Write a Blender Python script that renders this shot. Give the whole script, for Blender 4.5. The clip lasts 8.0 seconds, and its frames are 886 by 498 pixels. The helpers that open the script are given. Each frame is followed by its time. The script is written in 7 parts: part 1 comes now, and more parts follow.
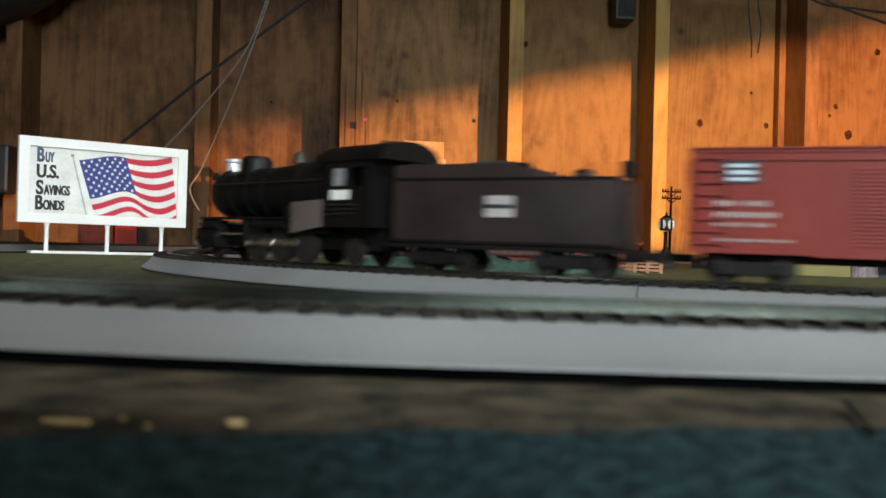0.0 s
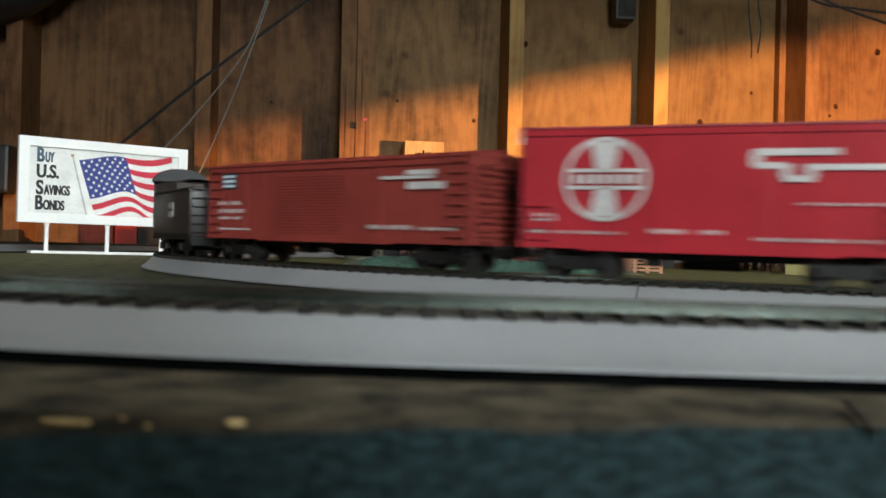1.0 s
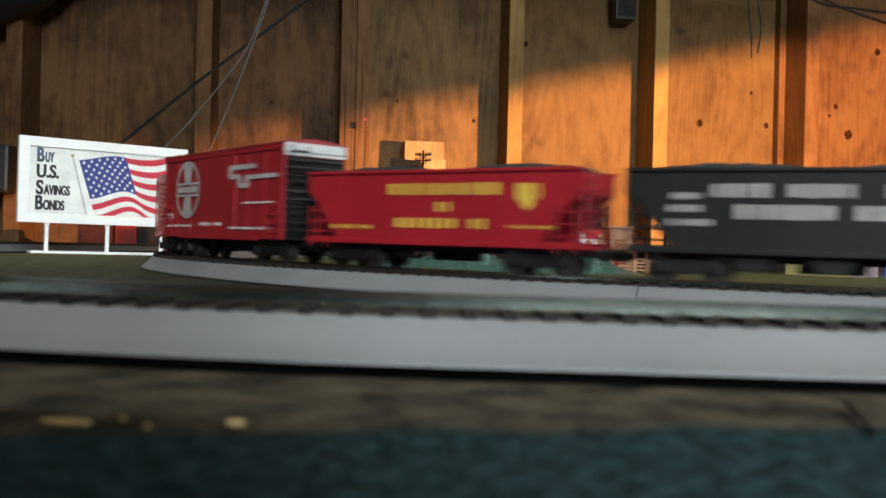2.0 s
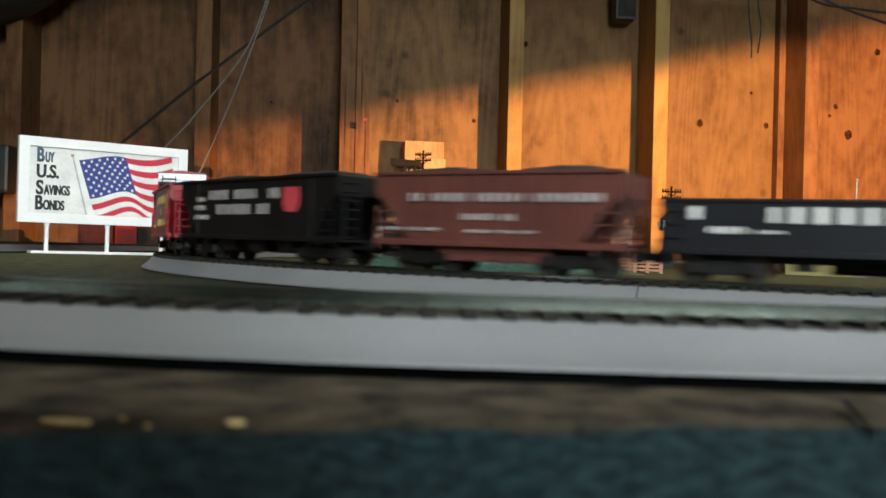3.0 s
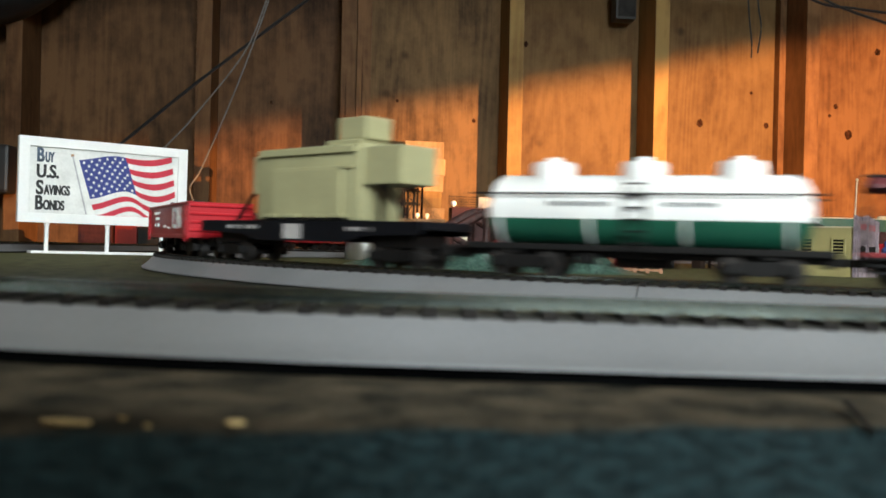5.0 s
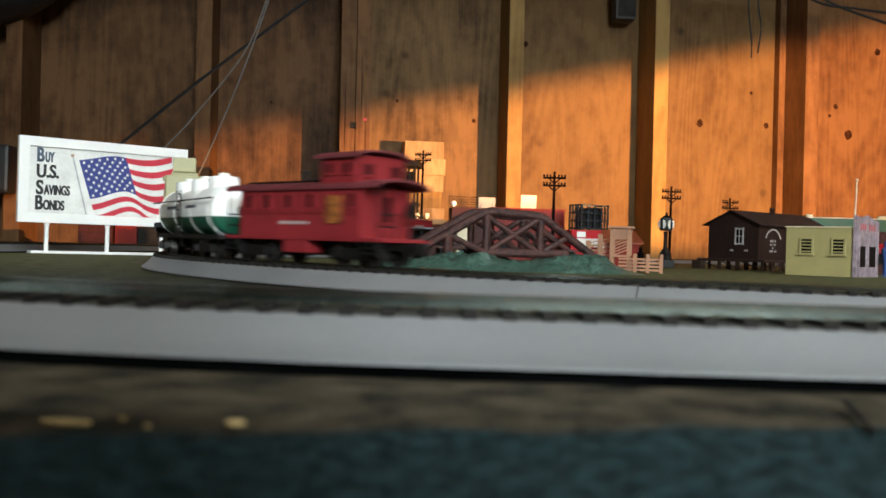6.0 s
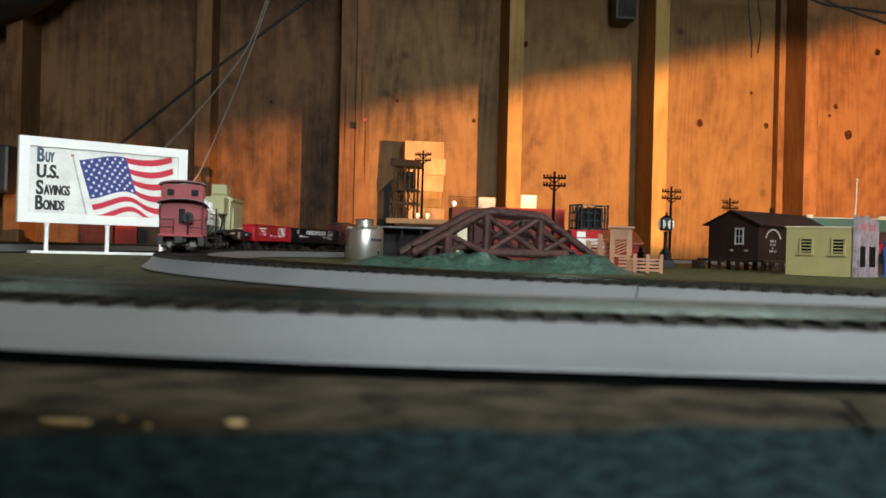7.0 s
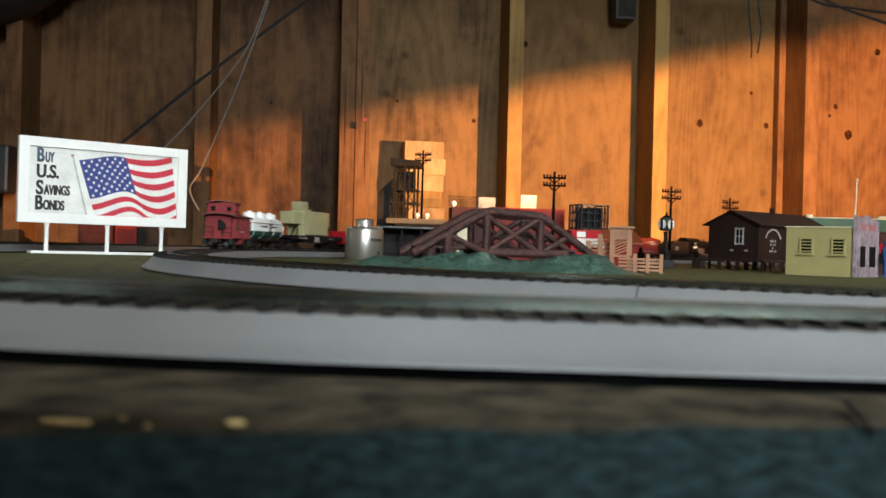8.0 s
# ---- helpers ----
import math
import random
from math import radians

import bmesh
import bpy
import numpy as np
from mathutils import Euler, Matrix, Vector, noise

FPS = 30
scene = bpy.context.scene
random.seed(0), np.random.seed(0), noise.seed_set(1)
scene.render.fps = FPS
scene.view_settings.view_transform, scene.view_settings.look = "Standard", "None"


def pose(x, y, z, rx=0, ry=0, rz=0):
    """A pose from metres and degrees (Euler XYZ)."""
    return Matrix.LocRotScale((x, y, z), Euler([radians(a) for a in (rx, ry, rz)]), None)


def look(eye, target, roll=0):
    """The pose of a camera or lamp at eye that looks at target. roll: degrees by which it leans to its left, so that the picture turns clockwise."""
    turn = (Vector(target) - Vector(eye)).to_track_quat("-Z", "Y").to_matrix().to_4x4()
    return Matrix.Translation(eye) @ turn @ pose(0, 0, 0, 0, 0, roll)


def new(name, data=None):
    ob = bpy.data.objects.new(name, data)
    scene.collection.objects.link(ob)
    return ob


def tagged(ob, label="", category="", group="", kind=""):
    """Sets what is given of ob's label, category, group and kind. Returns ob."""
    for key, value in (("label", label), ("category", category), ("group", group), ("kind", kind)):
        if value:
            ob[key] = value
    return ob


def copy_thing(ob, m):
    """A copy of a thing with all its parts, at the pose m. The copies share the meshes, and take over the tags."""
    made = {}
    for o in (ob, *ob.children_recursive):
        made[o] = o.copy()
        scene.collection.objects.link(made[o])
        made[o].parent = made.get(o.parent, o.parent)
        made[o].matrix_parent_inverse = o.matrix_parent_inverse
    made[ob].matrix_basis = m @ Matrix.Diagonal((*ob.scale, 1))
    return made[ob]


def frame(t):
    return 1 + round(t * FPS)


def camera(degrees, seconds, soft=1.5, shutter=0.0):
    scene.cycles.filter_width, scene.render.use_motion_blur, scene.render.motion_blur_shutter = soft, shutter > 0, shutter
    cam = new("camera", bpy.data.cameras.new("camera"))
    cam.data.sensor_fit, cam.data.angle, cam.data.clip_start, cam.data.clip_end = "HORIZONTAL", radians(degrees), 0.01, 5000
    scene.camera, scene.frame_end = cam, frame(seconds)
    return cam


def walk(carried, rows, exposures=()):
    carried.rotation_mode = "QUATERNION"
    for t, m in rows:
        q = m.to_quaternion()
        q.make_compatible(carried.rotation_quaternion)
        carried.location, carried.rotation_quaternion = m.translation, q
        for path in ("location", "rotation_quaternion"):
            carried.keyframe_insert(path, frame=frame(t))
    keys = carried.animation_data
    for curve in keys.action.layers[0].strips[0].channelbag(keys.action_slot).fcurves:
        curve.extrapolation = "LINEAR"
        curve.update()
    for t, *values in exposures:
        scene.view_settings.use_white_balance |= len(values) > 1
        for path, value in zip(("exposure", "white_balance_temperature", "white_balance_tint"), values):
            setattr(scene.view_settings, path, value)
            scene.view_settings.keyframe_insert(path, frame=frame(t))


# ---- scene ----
cam = camera(52.2, 8.0, soft=1.6, shutter=0.65)
EYE = (0.0, 0.0, 0.0208)
STAND = look(EYE, (0.0, 1.0, 0.0208 - 0.0036), 1.79)
walk(cam, [(0.0, STAND), (8.0, STAND)])
# a phone's lens: near things lie out of focus
cam.data.dof.use_dof = True
cam.data.dof.focus_distance = 0.95
cam.data.dof.aperture_fstop = 28.0

# ---- world and light ----
world = bpy.data.worlds.new("world")
scene.world = world
world.use_nodes = True
sky = world.node_tree.nodes.new("ShaderNodeTexSky")
sky.sky_type, sky.sun_disc = "NISHITA", False
sky.sun_elevation, sky.sun_rotation = radians(35), radians(200)
world.node_tree.links.new(sky.outputs[0], world.node_tree.nodes["Background"].inputs[0])
world.node_tree.nodes["Background"].inputs[1].default_value = 0.06
scene.view_settings.exposure = 0.0

LAMP = (0.86, 1.03, 0.17)


def lamp_light():
    """The bulb of the work lamp that stands beyond the right edge."""
    data = bpy.data.lights.new("work_lamp_bulb", "POINT")
    data.energy, data.color, data.shadow_soft_size = 405.0, (1.0, 0.445, 0.140), 0.0030
    new("work_lamp_bulb", data).matrix_world = pose(*LAMP)


def tube_light(x, y, watts):
    """A cool fluorescent fixture under the ceiling."""
    data = bpy.data.lights.new("ceiling_tube", "AREA")
    data.shape, data.size, data.size_y = "RECTANGLE", 1.2, 0.12
    data.energy, data.color = watts, (0.90, 1.0, 0.98)
    new("ceiling_tube", data).matrix_world = pose(x, y, 1.50)


def window_light(x, z, wide, high, watts):
    """Daylight in a window of the wall behind."""
    data = bpy.data.lights.new("window_light", "AREA")
    data.shape, data.size, data.size_y = "RECTANGLE", wide, high
    data.energy, data.color = watts, (0.84, 0.96, 1.0)
    new("window_light", data).matrix_world = look((x, -2.39, z), (0.0, 0.8, 0.0))


TUBES = ((0.45, -2.05, 106.0), (1.50, 0.10, 27.0))
WINDOWS = ((-2.42, 0.25, 0.30, 0.55, 2.5), (0.75, 0.80, 0.70, 0.34, 84.0))
lamp_light()
for tube_row in TUBES:
    tube_light(*tube_row)
for window_row in WINDOWS:
    window_light(*window_row)


# ---- materials ----
def material(name, colour, rough=0.5, metal=0.0, spread=0.15, scale=40.0, fine=400.0, bump=0.05, spec=0.5, second=None, stretch=(1, 1, 1), vary=0.0, coat=0.0):
    """A surface with two scales of variation, in object space."""
    m = bpy.data.materials.new(name)
    m.use_nodes = True
    n, l = m.node_tree.nodes, m.node_tree.links
    b = n["Principled BSDF"]
    b.inputs["Roughness"].default_value, b.inputs["Metallic"].default_value = rough, metal
    b.inputs["Specular IOR Level"].default_value = spec
    b.inputs["Coat Weight"].default_value = coat
    tc, mp = n.new("ShaderNodeTexCoord"), n.new("ShaderNodeMapping")
    mp.inputs["Scale"].default_value = stretch
    l.new(tc.outputs["Object"], mp.inputs[0])
    big, small = n.new("ShaderNodeTexNoise"), n.new("ShaderNodeTexNoise")
    big.inputs["Scale"].default_value, small.inputs["Scale"].default_value = scale, fine
    big.inputs["Detail"].default_value = 5
    for k in (big, small):
        l.new(mp.outputs[0], k.inputs["Vector"])
    ramp = n.new("ShaderNodeValToRGB")
    lo = second or tuple(c * (1 - spread * 2) for c in colour)
    hi = tuple(min(1, c * (1 + spread)) for c in colour)
    ramp.color_ramp.elements[0].position, ramp.color_ramp.elements[1].position = 0.32, 0.66
    ramp.color_ramp.elements[0].color, ramp.color_ramp.elements[1].color = (*lo, 1), (*hi, 1)
    mix = n.new("ShaderNodeMath")
    mix.operation = "MULTIPLY_ADD"
    l.new(small.outputs[0], mix.inputs[0])
    mix.inputs[1].default_value = 0.35
    add = n.new("ShaderNodeMath")
    add.operation = "MULTIPLY_ADD"
    l.new(big.outputs[0], add.inputs[0])
    add.inputs[1].default_value, add.inputs[2].default_value = 0.8, -0.07
    l.new(add.outputs[0], mix.inputs[2])
    l.new(mix.outputs[0], ramp.inputs[0])
    out = ramp.outputs[0]
    if vary:
        info, hsv, rng = n.new("ShaderNodeObjectInfo"), n.new("ShaderNodeHueSaturation"), n.new("ShaderNodeMapRange")
        rng.inputs["To Min"].default_value, rng.inputs["To Max"].default_value = 1 - vary, 1 + vary
        l.new(info.outputs["Random"], rng.inputs["Value"])
        l.new(rng.outputs[0], hsv.inputs["Value"])
        l.new(out, hsv.inputs["Color"])
        out = hsv.outputs[0]
    l.new(out, b.inputs["Base Color"])
    if bump:
        bp = n.new("ShaderNodeBump")
        bp.inputs["Strength"].default_value, bp.inputs["Distance"].default_value = bump, 0.002
        l.new(mix.outputs[0], bp.inputs["Height"])
        l.new(bp.outputs[0], b.inputs["Normal"])
    return m


def plywood(name, colour, dark, grain=9.0, knots=True, rough=0.6, vary=0.10):
    """Softwood: fine upright fibre, drawn-out cathedral figure, soft stains and a few knots."""
    m = bpy.data.materials.new(name)
    m.use_nodes = True
    n, l = m.node_tree.nodes, m.node_tree.links
    b = n["Principled BSDF"]
    b.inputs["Roughness"].default_value = rough
    b.inputs["Specular IOR Level"].default_value = 0.12
    tc, info = n.new("ShaderNodeTexCoord"), n.new("ShaderNodeObjectInfo")

    def math_node(op, x, k1=0.0, k2=0.0):
        o = n.new("ShaderNodeMath")
        o.operation = op
        if not isinstance(x, float):
            l.new(x, o.inputs[0])
        for i, k in ((1, k1), (2, k2)):
            if isinstance(k, float):
                o.inputs[i].default_value = k
            else:
                l.new(k, o.inputs[i])
        return o.outputs[0]

    def grain_noise(scale, detail, squash, rough_=0.5):
        mp, t = n.new("ShaderNodeMapping"), n.new("ShaderNodeTexNoise")
        mp.inputs["Scale"].default_value = (1.0, 1.0, squash)
        l.new(off.outputs[0], mp.inputs[0])
        l.new(mp.outputs[0], t.inputs["Vector"])
        t.inputs["Scale"].default_value, t.inputs["Detail"].default_value = scale, detail
        t.inputs["Roughness"].default_value = rough_
        return t.outputs[0]
    off = n.new("ShaderNodeVectorMath")
    off.operation = "ADD"
    l.new(tc.outputs["Object"], off.inputs[0])
    l.new(math_node("MULTIPLY", info.outputs["Random"], 37.0), off.inputs[1])
    # cathedral figure: contour lines of a drawn-out noise
    figure = math_node("SINE", math_node("MULTIPLY", grain_noise(4.0, 2, 0.16), grain * 14.0))
    fibre = grain_noise(210.0, 3, 0.045)
    streak = grain_noise(42.0, 4, 0.07)
    stain = grain_noise(7.0, 8, 0.55, 0.62)
    total = math_node("MULTIPLY_ADD", figure, 0.045, math_node("MULTIPLY_ADD", fibre, 0.24, -0.12))
    relief = total
    total = math_node("MULTIPLY_ADD", streak, 0.17, total)
    total = math_node("MULTIPLY_ADD", stain, 0.98, total)
    mottle = grain_noise(30.0, 6, 0.8, 0.65)
    total = math_node("MULTIPLY_ADD", mottle, 0.45, math_node("ADD", total, -0.225))
    ramp = n.new("ShaderNodeValToRGB")
    e = ramp.color_ramp.elements
    e[0].position, e[1].position = 0.34, 0.72
    e[0].color, e[1].color = (*dark, 1), (*colour, 1)
    l.new(total, ramp.inputs[0])
    out = ramp.outputs[0]
    if knots:
        vor = n.new("ShaderNodeTexVoronoi")
        vor.inputs["Scale"].default_value = 7.5
        l.new(off.outputs[0], vor.inputs["Vector"])
        kr = n.new("ShaderNodeValToRGB")
        kr.color_ramp.elements[0].position, kr.color_ramp.elements[1].position = 0.03, 0.12
        kr.color_ramp.elements[0].color, kr.color_ramp.elements[1].color = (0.16, 0.10, 0.08, 1), (1, 1, 1, 1)
        l.new(vor.outputs["Distance"], kr.inputs[0])
        mul = n.new("ShaderNodeMix")
        mul.data_type, mul.blend_type = "RGBA", "MULTIPLY"
        mul.inputs["Factor"].default_value = 0.55
        l.new(out, mul.inputs["A"])
        l.new(kr.outputs[0], mul.inputs["B"])
        out = mul.outputs["Result"]
    hsv, rng = n.new("ShaderNodeHueSaturation"), n.new("ShaderNodeMapRange")
    rng.inputs["To Min"].default_value, rng.inputs["To Max"].default_value = 1 - vary, 1 + vary
    l.new(info.outputs["Random"], rng.inputs["Value"])
    l.new(rng.outputs[0], hsv.inputs["Value"])
    l.new(out, hsv.inputs["Color"])
    l.new(hsv.outputs[0], b.inputs["Base Color"])
    bp = n.new("ShaderNodeBump")
    bp.inputs["Strength"].default_value, bp.inputs["Distance"].default_value = 0.35, 0.003
    l.new(relief, bp.inputs["Height"])
    l.new(bp.outputs[0], b.inputs["Normal"])
    return m


def table_paint():
    """Dark teal paint, rubbed down to brown board in a band along the outer track."""
    m = material("painted_table", (0.0118, 0.0250, 0.0285), 0.65, spread=0.9, scale=330, fine=1100, bump=0.8, spec=0.05, second=(0.0006, 0.0020, 0.0028))
    n, l = m.node_tree.nodes, m.node_tree.links
    b = n["Principled BSDF"]
    paint = b.inputs["Base Color"].links[0].from_socket
    tc, sep = n.new("ShaderNodeTexCoord"), n.new("ShaderNodeSeparateXYZ")
    l.new(tc.outputs["Object"], sep.inputs[0])
    wob = n.new("ShaderNodeTexNoise")
    wob.inputs["Scale"].default_value, wob.inputs["Detail"].default_value = 55.0, 5
    l.new(tc.outputs["Object"], wob.inputs["Vector"])
    e = n.new("ShaderNodeMath")
    e.operation = "MULTIPLY_ADD"
    l.new(wob.outputs[0], e.inputs[0])
    e.inputs[1].default_value = 0.012
    slant = n.new("ShaderNodeMath")
    slant.operation = "MULTIPLY_ADD"
    slant.inputs[1].default_value = -0.2
    l.new(sep.outputs["X"], slant.inputs[0])
    l.new(sep.outputs["Y"], slant.inputs[2])
    l.new(slant.outputs[0], e.inputs[2])
    band = n.new("ShaderNodeValToRGB")
    c = band.color_ramp.elements
    c[0].position, c[0].color = 0.1055, (0, 0, 0, 1)
    c[1].position, c[1].color = 0.1085, (1, 1, 1, 1)
    k = band.color_ramp.elements.new(0.30)
    k.color = (1, 1, 1, 1)
    # brown kept up past the track stands for warm light on the board
    k = band.color_ramp.elements.new(0.42)
    k.color = (0.6, 0.6, 0.6, 1)
    l.new(e.outputs[0], band.inputs[0])
    scuff = n.new("ShaderNodeTexNoise")
    scuff.inputs["Scale"].default_value, scuff.inputs["Detail"].default_value = 95.0, 7
    l.new(tc.outputs["Object"], scuff.inputs["Vector"])
    brown = n.new("ShaderNodeValToRGB")
    brown.color_ramp.elements[0].position, brown.color_ramp.elements[0].color = 0.35, (0.016, 0.0155, 0.012, 1)
    brown.color_ramp.elements[1].position, brown.color_ramp.elements[1].color = 0.70, (0.088, 0.070, 0.048, 1)
    l.new(scuff.outputs[0], brown.inputs[0])
    mix = n.new("ShaderNodeMix")
    mix.data_type = "RGBA"
    l.new(band.outputs[0], mix.inputs["Factor"])
    l.new(paint, mix.inputs["A"])
    l.new(brown.outputs[0], mix.inputs["B"])
    # far board: olive paint, lightened in colour for the lamplight falling there
    far, lit_olive = n.new("ShaderNodeMapRange"), n.new("ShaderNodeValToRGB")
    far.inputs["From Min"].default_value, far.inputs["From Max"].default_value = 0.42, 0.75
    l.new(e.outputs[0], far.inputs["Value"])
    lit_olive.color_ramp.elements[0].position, lit_olive.color_ramp.elements[0].color = 0.35, (0.045, 0.048, 0.025, 1)
    lit_olive.color_ramp.elements[1].position, lit_olive.color_ramp.elements[1].color = 0.68, (0.150, 0.145, 0.070, 1)
    l.new(scuff.outputs[0], lit_olive.inputs[0])
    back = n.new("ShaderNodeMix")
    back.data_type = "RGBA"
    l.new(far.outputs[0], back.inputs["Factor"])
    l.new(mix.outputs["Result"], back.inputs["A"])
    l.new(lit_olive.outputs[0], back.inputs["B"])
    l.new(back.outputs["Result"], b.inputs["Base Color"])
    return m


M = {}
M["ply"] = plywood("brown_plywood", (0.140, 0.071, 0.031), (0.034, 0.0160, 0.0070))
M["ply_dark"] = plywood("stained_plywood", (0.142, 0.070, 0.031), (0.024, 0.0110, 0.0052))
M["ply_mid"] = plywood("olive_plywood", (0.190, 0.110, 0.047), (0.058, 0.031, 0.0130))
M["ply_gold"] = plywood("golden_plywood", (0.150, 0.088, 0.035), (0.080, 0.040, 0.0150), grain=12)
M["ply_red"] = plywood("reddish_plywood", (0.150, 0.074, 0.030), (0.066, 0.027, 0.0110), grain=15)
M["stud"] = plywood("stud_wood", (0.150, 0.076, 0.033), (0.060, 0.026, 0.0110), grain=14, knots=False)
M["stud_gold"] = plywood("new_stud_wood", (0.230, 0.145, 0.052), (0.140, 0.076, 0.026), grain=10, knots=False)
M["pine"] = plywood("pine_offcut", (0.36, 0.25, 0.135), (0.20, 0.115, 0.052), grain=20, knots=False)
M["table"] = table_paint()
M["knot"] = material("knot_wood", (0.034, 0.0135, 0.0065), 0.7, spread=0.4, scale=120, spec=0.03)
M["roadbed"] = material("grey_plastic_roadbed", (0.166, 0.168, 0.176), 0.42, spread=0.06, scale=25, fine=900, bump=0.08)
M["tie"] = material("black_plastic_ties", (0.016, 0.014, 0.013), 0.65, spec=0.08, spread=0.25, fine=900)
M["ballast_top"] = material("roadbed_top", (0.036, 0.034, 0.030), 0.7, spread=0.15, scale=60, fine=900, bump=0.15, spec=0.06)
# flat black for the shade drawn under the outer roadbed's edge
M["felt"] = material("contact_shade_black", (0.0022, 0.0024, 0.0026), 0.95, spec=0.0, spread=0.3)
M["rail"] = material("steel_rail", (0.25, 0.29, 0.26), 0.22, metal=1.0, spread=0.15, scale=90)
M["black"] = material("black_plastic", (0.005, 0.0045, 0.0045), 0.5, spread=0.25, spec=0.25)
M["loco"] = material("locomotive_black", (0.0045, 0.0040, 0.0042), 0.45, spread=0.25, spec=0.22)
# the brown tint puts the sheen on the tender's side into its colour
M["tender_black"] = material("sheen_brown_black", (0.022, 0.0155, 0.0148), 0.38, spread=0.2, spec=0.4)
M["jacket_grey"] = material("grey_brown_jacket", (0.11, 0.085, 0.080), 0.5, spread=0.15)
M["wheel"] = material("wheel_metal", (0.055, 0.050, 0.048), 0.4, metal=0.7, spread=0.2)
M["silver"] = material("bright_metal", (0.75, 0.75, 0.74), 0.25, metal=1.0, spread=0.06)
M["white"] = material("white_plastic", (0.80, 0.80, 0.79), 0.38, spread=0.03, bump=0.02)
M["print"] = material("white_print", (0.72, 0.72, 0.70), 0.5, spread=0.08, bump=0.0)
M["oxide"] = material("oxide_red_plastic", (0.165, 0.0265, 0.0215), 0.42, spread=0.08, bump=0.03, spec=0.28)
M["red"] = material("bright_red_plastic", (0.235, 0.0110, 0.0180), 0.36, spread=0.06, bump=0.03, spec=0.28)
M["crimson"] = material("crimson_plastic", (0.22, 0.008, 0.015), 0.42, spread=0.07, bump=0.03, spec=0.28)
M["signal_red"] = material("signal_red_plastic", (0.37, 0.012, 0.019), 0.34, spread=0.05, bump=0.03, spec=0.28)
M["brown"] = material("mineral_brown_plastic", (0.085, 0.027, 0.021), 0.45, spread=0.12, bump=0.03, spec=0.28)
M["caboose"] = material("caboose_red_plastic", (0.20, 0.018, 0.022), 0.45, spread=0.08, bump=0.03, spec=0.28)
M["coal"] = material("coal_load", (0.020, 0.019, 0.019), 0.7, spread=0.5, fine=500, bump=0.8)
M["gold"] = material("gold_print", (0.50, 0.33, 0.045), 0.5, spread=0.1, bump=0.0)
M["pale_blue"] = material("pale_blue_print", (0.42, 0.52, 0.60), 0.5, spread=0.1, bump=0.0)
M["badge_red"] = material("red_print", (0.48, 0.05, 0.06), 0.5, spread=0.1, bump=0.0)
M["cream"] = material("cream_green_plastic", (0.335, 0.318, 0.178), 0.42, spread=0.05, bump=0.03, spec=0.28)
M["tank_green"] = material("tank_green_plastic", (0.010, 0.085, 0.050), 0.4, spread=0.08)
M["window_dark"] = material("dark_opening", (0.003, 0.003, 0.003), 0.5, spec=0.1)


# ---- mesh helpers ----
def part(name, bm, mat, parent=None, label="", smooth=False):
    me = bpy.data.meshes.new(name)
    bm.normal_update()
    bm.to_mesh(me)
    bm.free()
    me.materials.append(M[mat] if isinstance(mat, str) else mat)
    if smooth:
        me.polygons.foreach_set("use_smooth", [True] * len(me.polygons))
        me.set_sharp_from_angle(angle=radians(35))
    ob = new(name, me)
    ob.parent = parent
    return tagged(ob, label)


def again(ob, parent, m):
    """The same mesh once more, as a part of its own."""
    o = new(ob.name.split(".")[0], ob.data)
    o.parent, o.matrix_basis = parent, m
    if "label" in ob:
        o["label"] = ob["label"]
    return o


def thing(name, label, category, group="", m=None):
    ob = tagged(new(name), label, category, group)
    ob.empty_display_size = 0.01
    if m:
        ob.matrix_basis = m
    return ob


def box(bm, c, s, bevel=0.0, rot=None, taper=1.0):
    """A box by its centre and sizes; taper narrows its top."""
    m = Matrix.Translation(c) @ (rot or Matrix()) @ Matrix.Diagonal((*s, 1))
    made = bmesh.ops.create_cube(bm, size=1, matrix=Matrix())
    for v in made["verts"]:
        if v.co.z > 0:
            v.co.x *= taper
            v.co.y *= taper
        v.co = m @ v.co
    if bevel:
        edges = {e for v in made["verts"] for e in v.link_edges}
        bmesh.ops.bevel(bm, geom=list(edges), offset=bevel, segments=2, affect="EDGES", profile=0.6)
    return bm


def span(bm, a, b, bevel=0.0):
    """A box between two corners."""
    return box(bm, [(p + q) / 2 for p, q in zip(a, b)], [abs(q - p) for p, q in zip(a, b)], bevel)


def rod(bm, a, b, r, n=10, r2=None):
    """A round bar from a to b."""
    a, b = Vector(a), Vector(b)
    d = b - a
    m = Matrix.Translation((a + b) / 2) @ d.to_track_quat("Z", "Y").to_matrix().to_4x4()
    bmesh.ops.create_cone(bm, cap_ends=True, segments=n, radius1=r, radius2=r if r2 is None else r2, depth=d.length, matrix=m)
    return bm


def beam(bm, a, b, w, h, bevel=0.0):
    """A square bar from a to b."""
    a, b = Vector(a), Vector(b)
    d = b - a
    rot = d.to_track_quat("X", "Z").to_matrix().to_4x4()
    return box(bm, (a + b) / 2, (d.length, w, h), bevel, rot)


def prism(bm, outline, y0, y1, axis="y"):
    """An outline (two coordinates) drawn out along the third axis."""
    def at(p, y):
        return (p[0], y, p[1]) if axis == "y" else ((y, p[0], p[1]) if axis == "x" else (p[0], p[1], y))
    a = [bm.verts.new(at(p, y0)) for p in outline]
    b = [bm.verts.new(at(p, y1)) for p in outline]
    n = len(outline)
    faces = [bm.faces.new(a), bm.faces.new(b[::-1])]
    for i in range(n):
        faces.append(bm.faces.new((a[i], b[i], b[(i + 1) % n], a[(i + 1) % n])))
    bmesh.ops.recalc_face_normals(bm, faces=faces)
    return bm


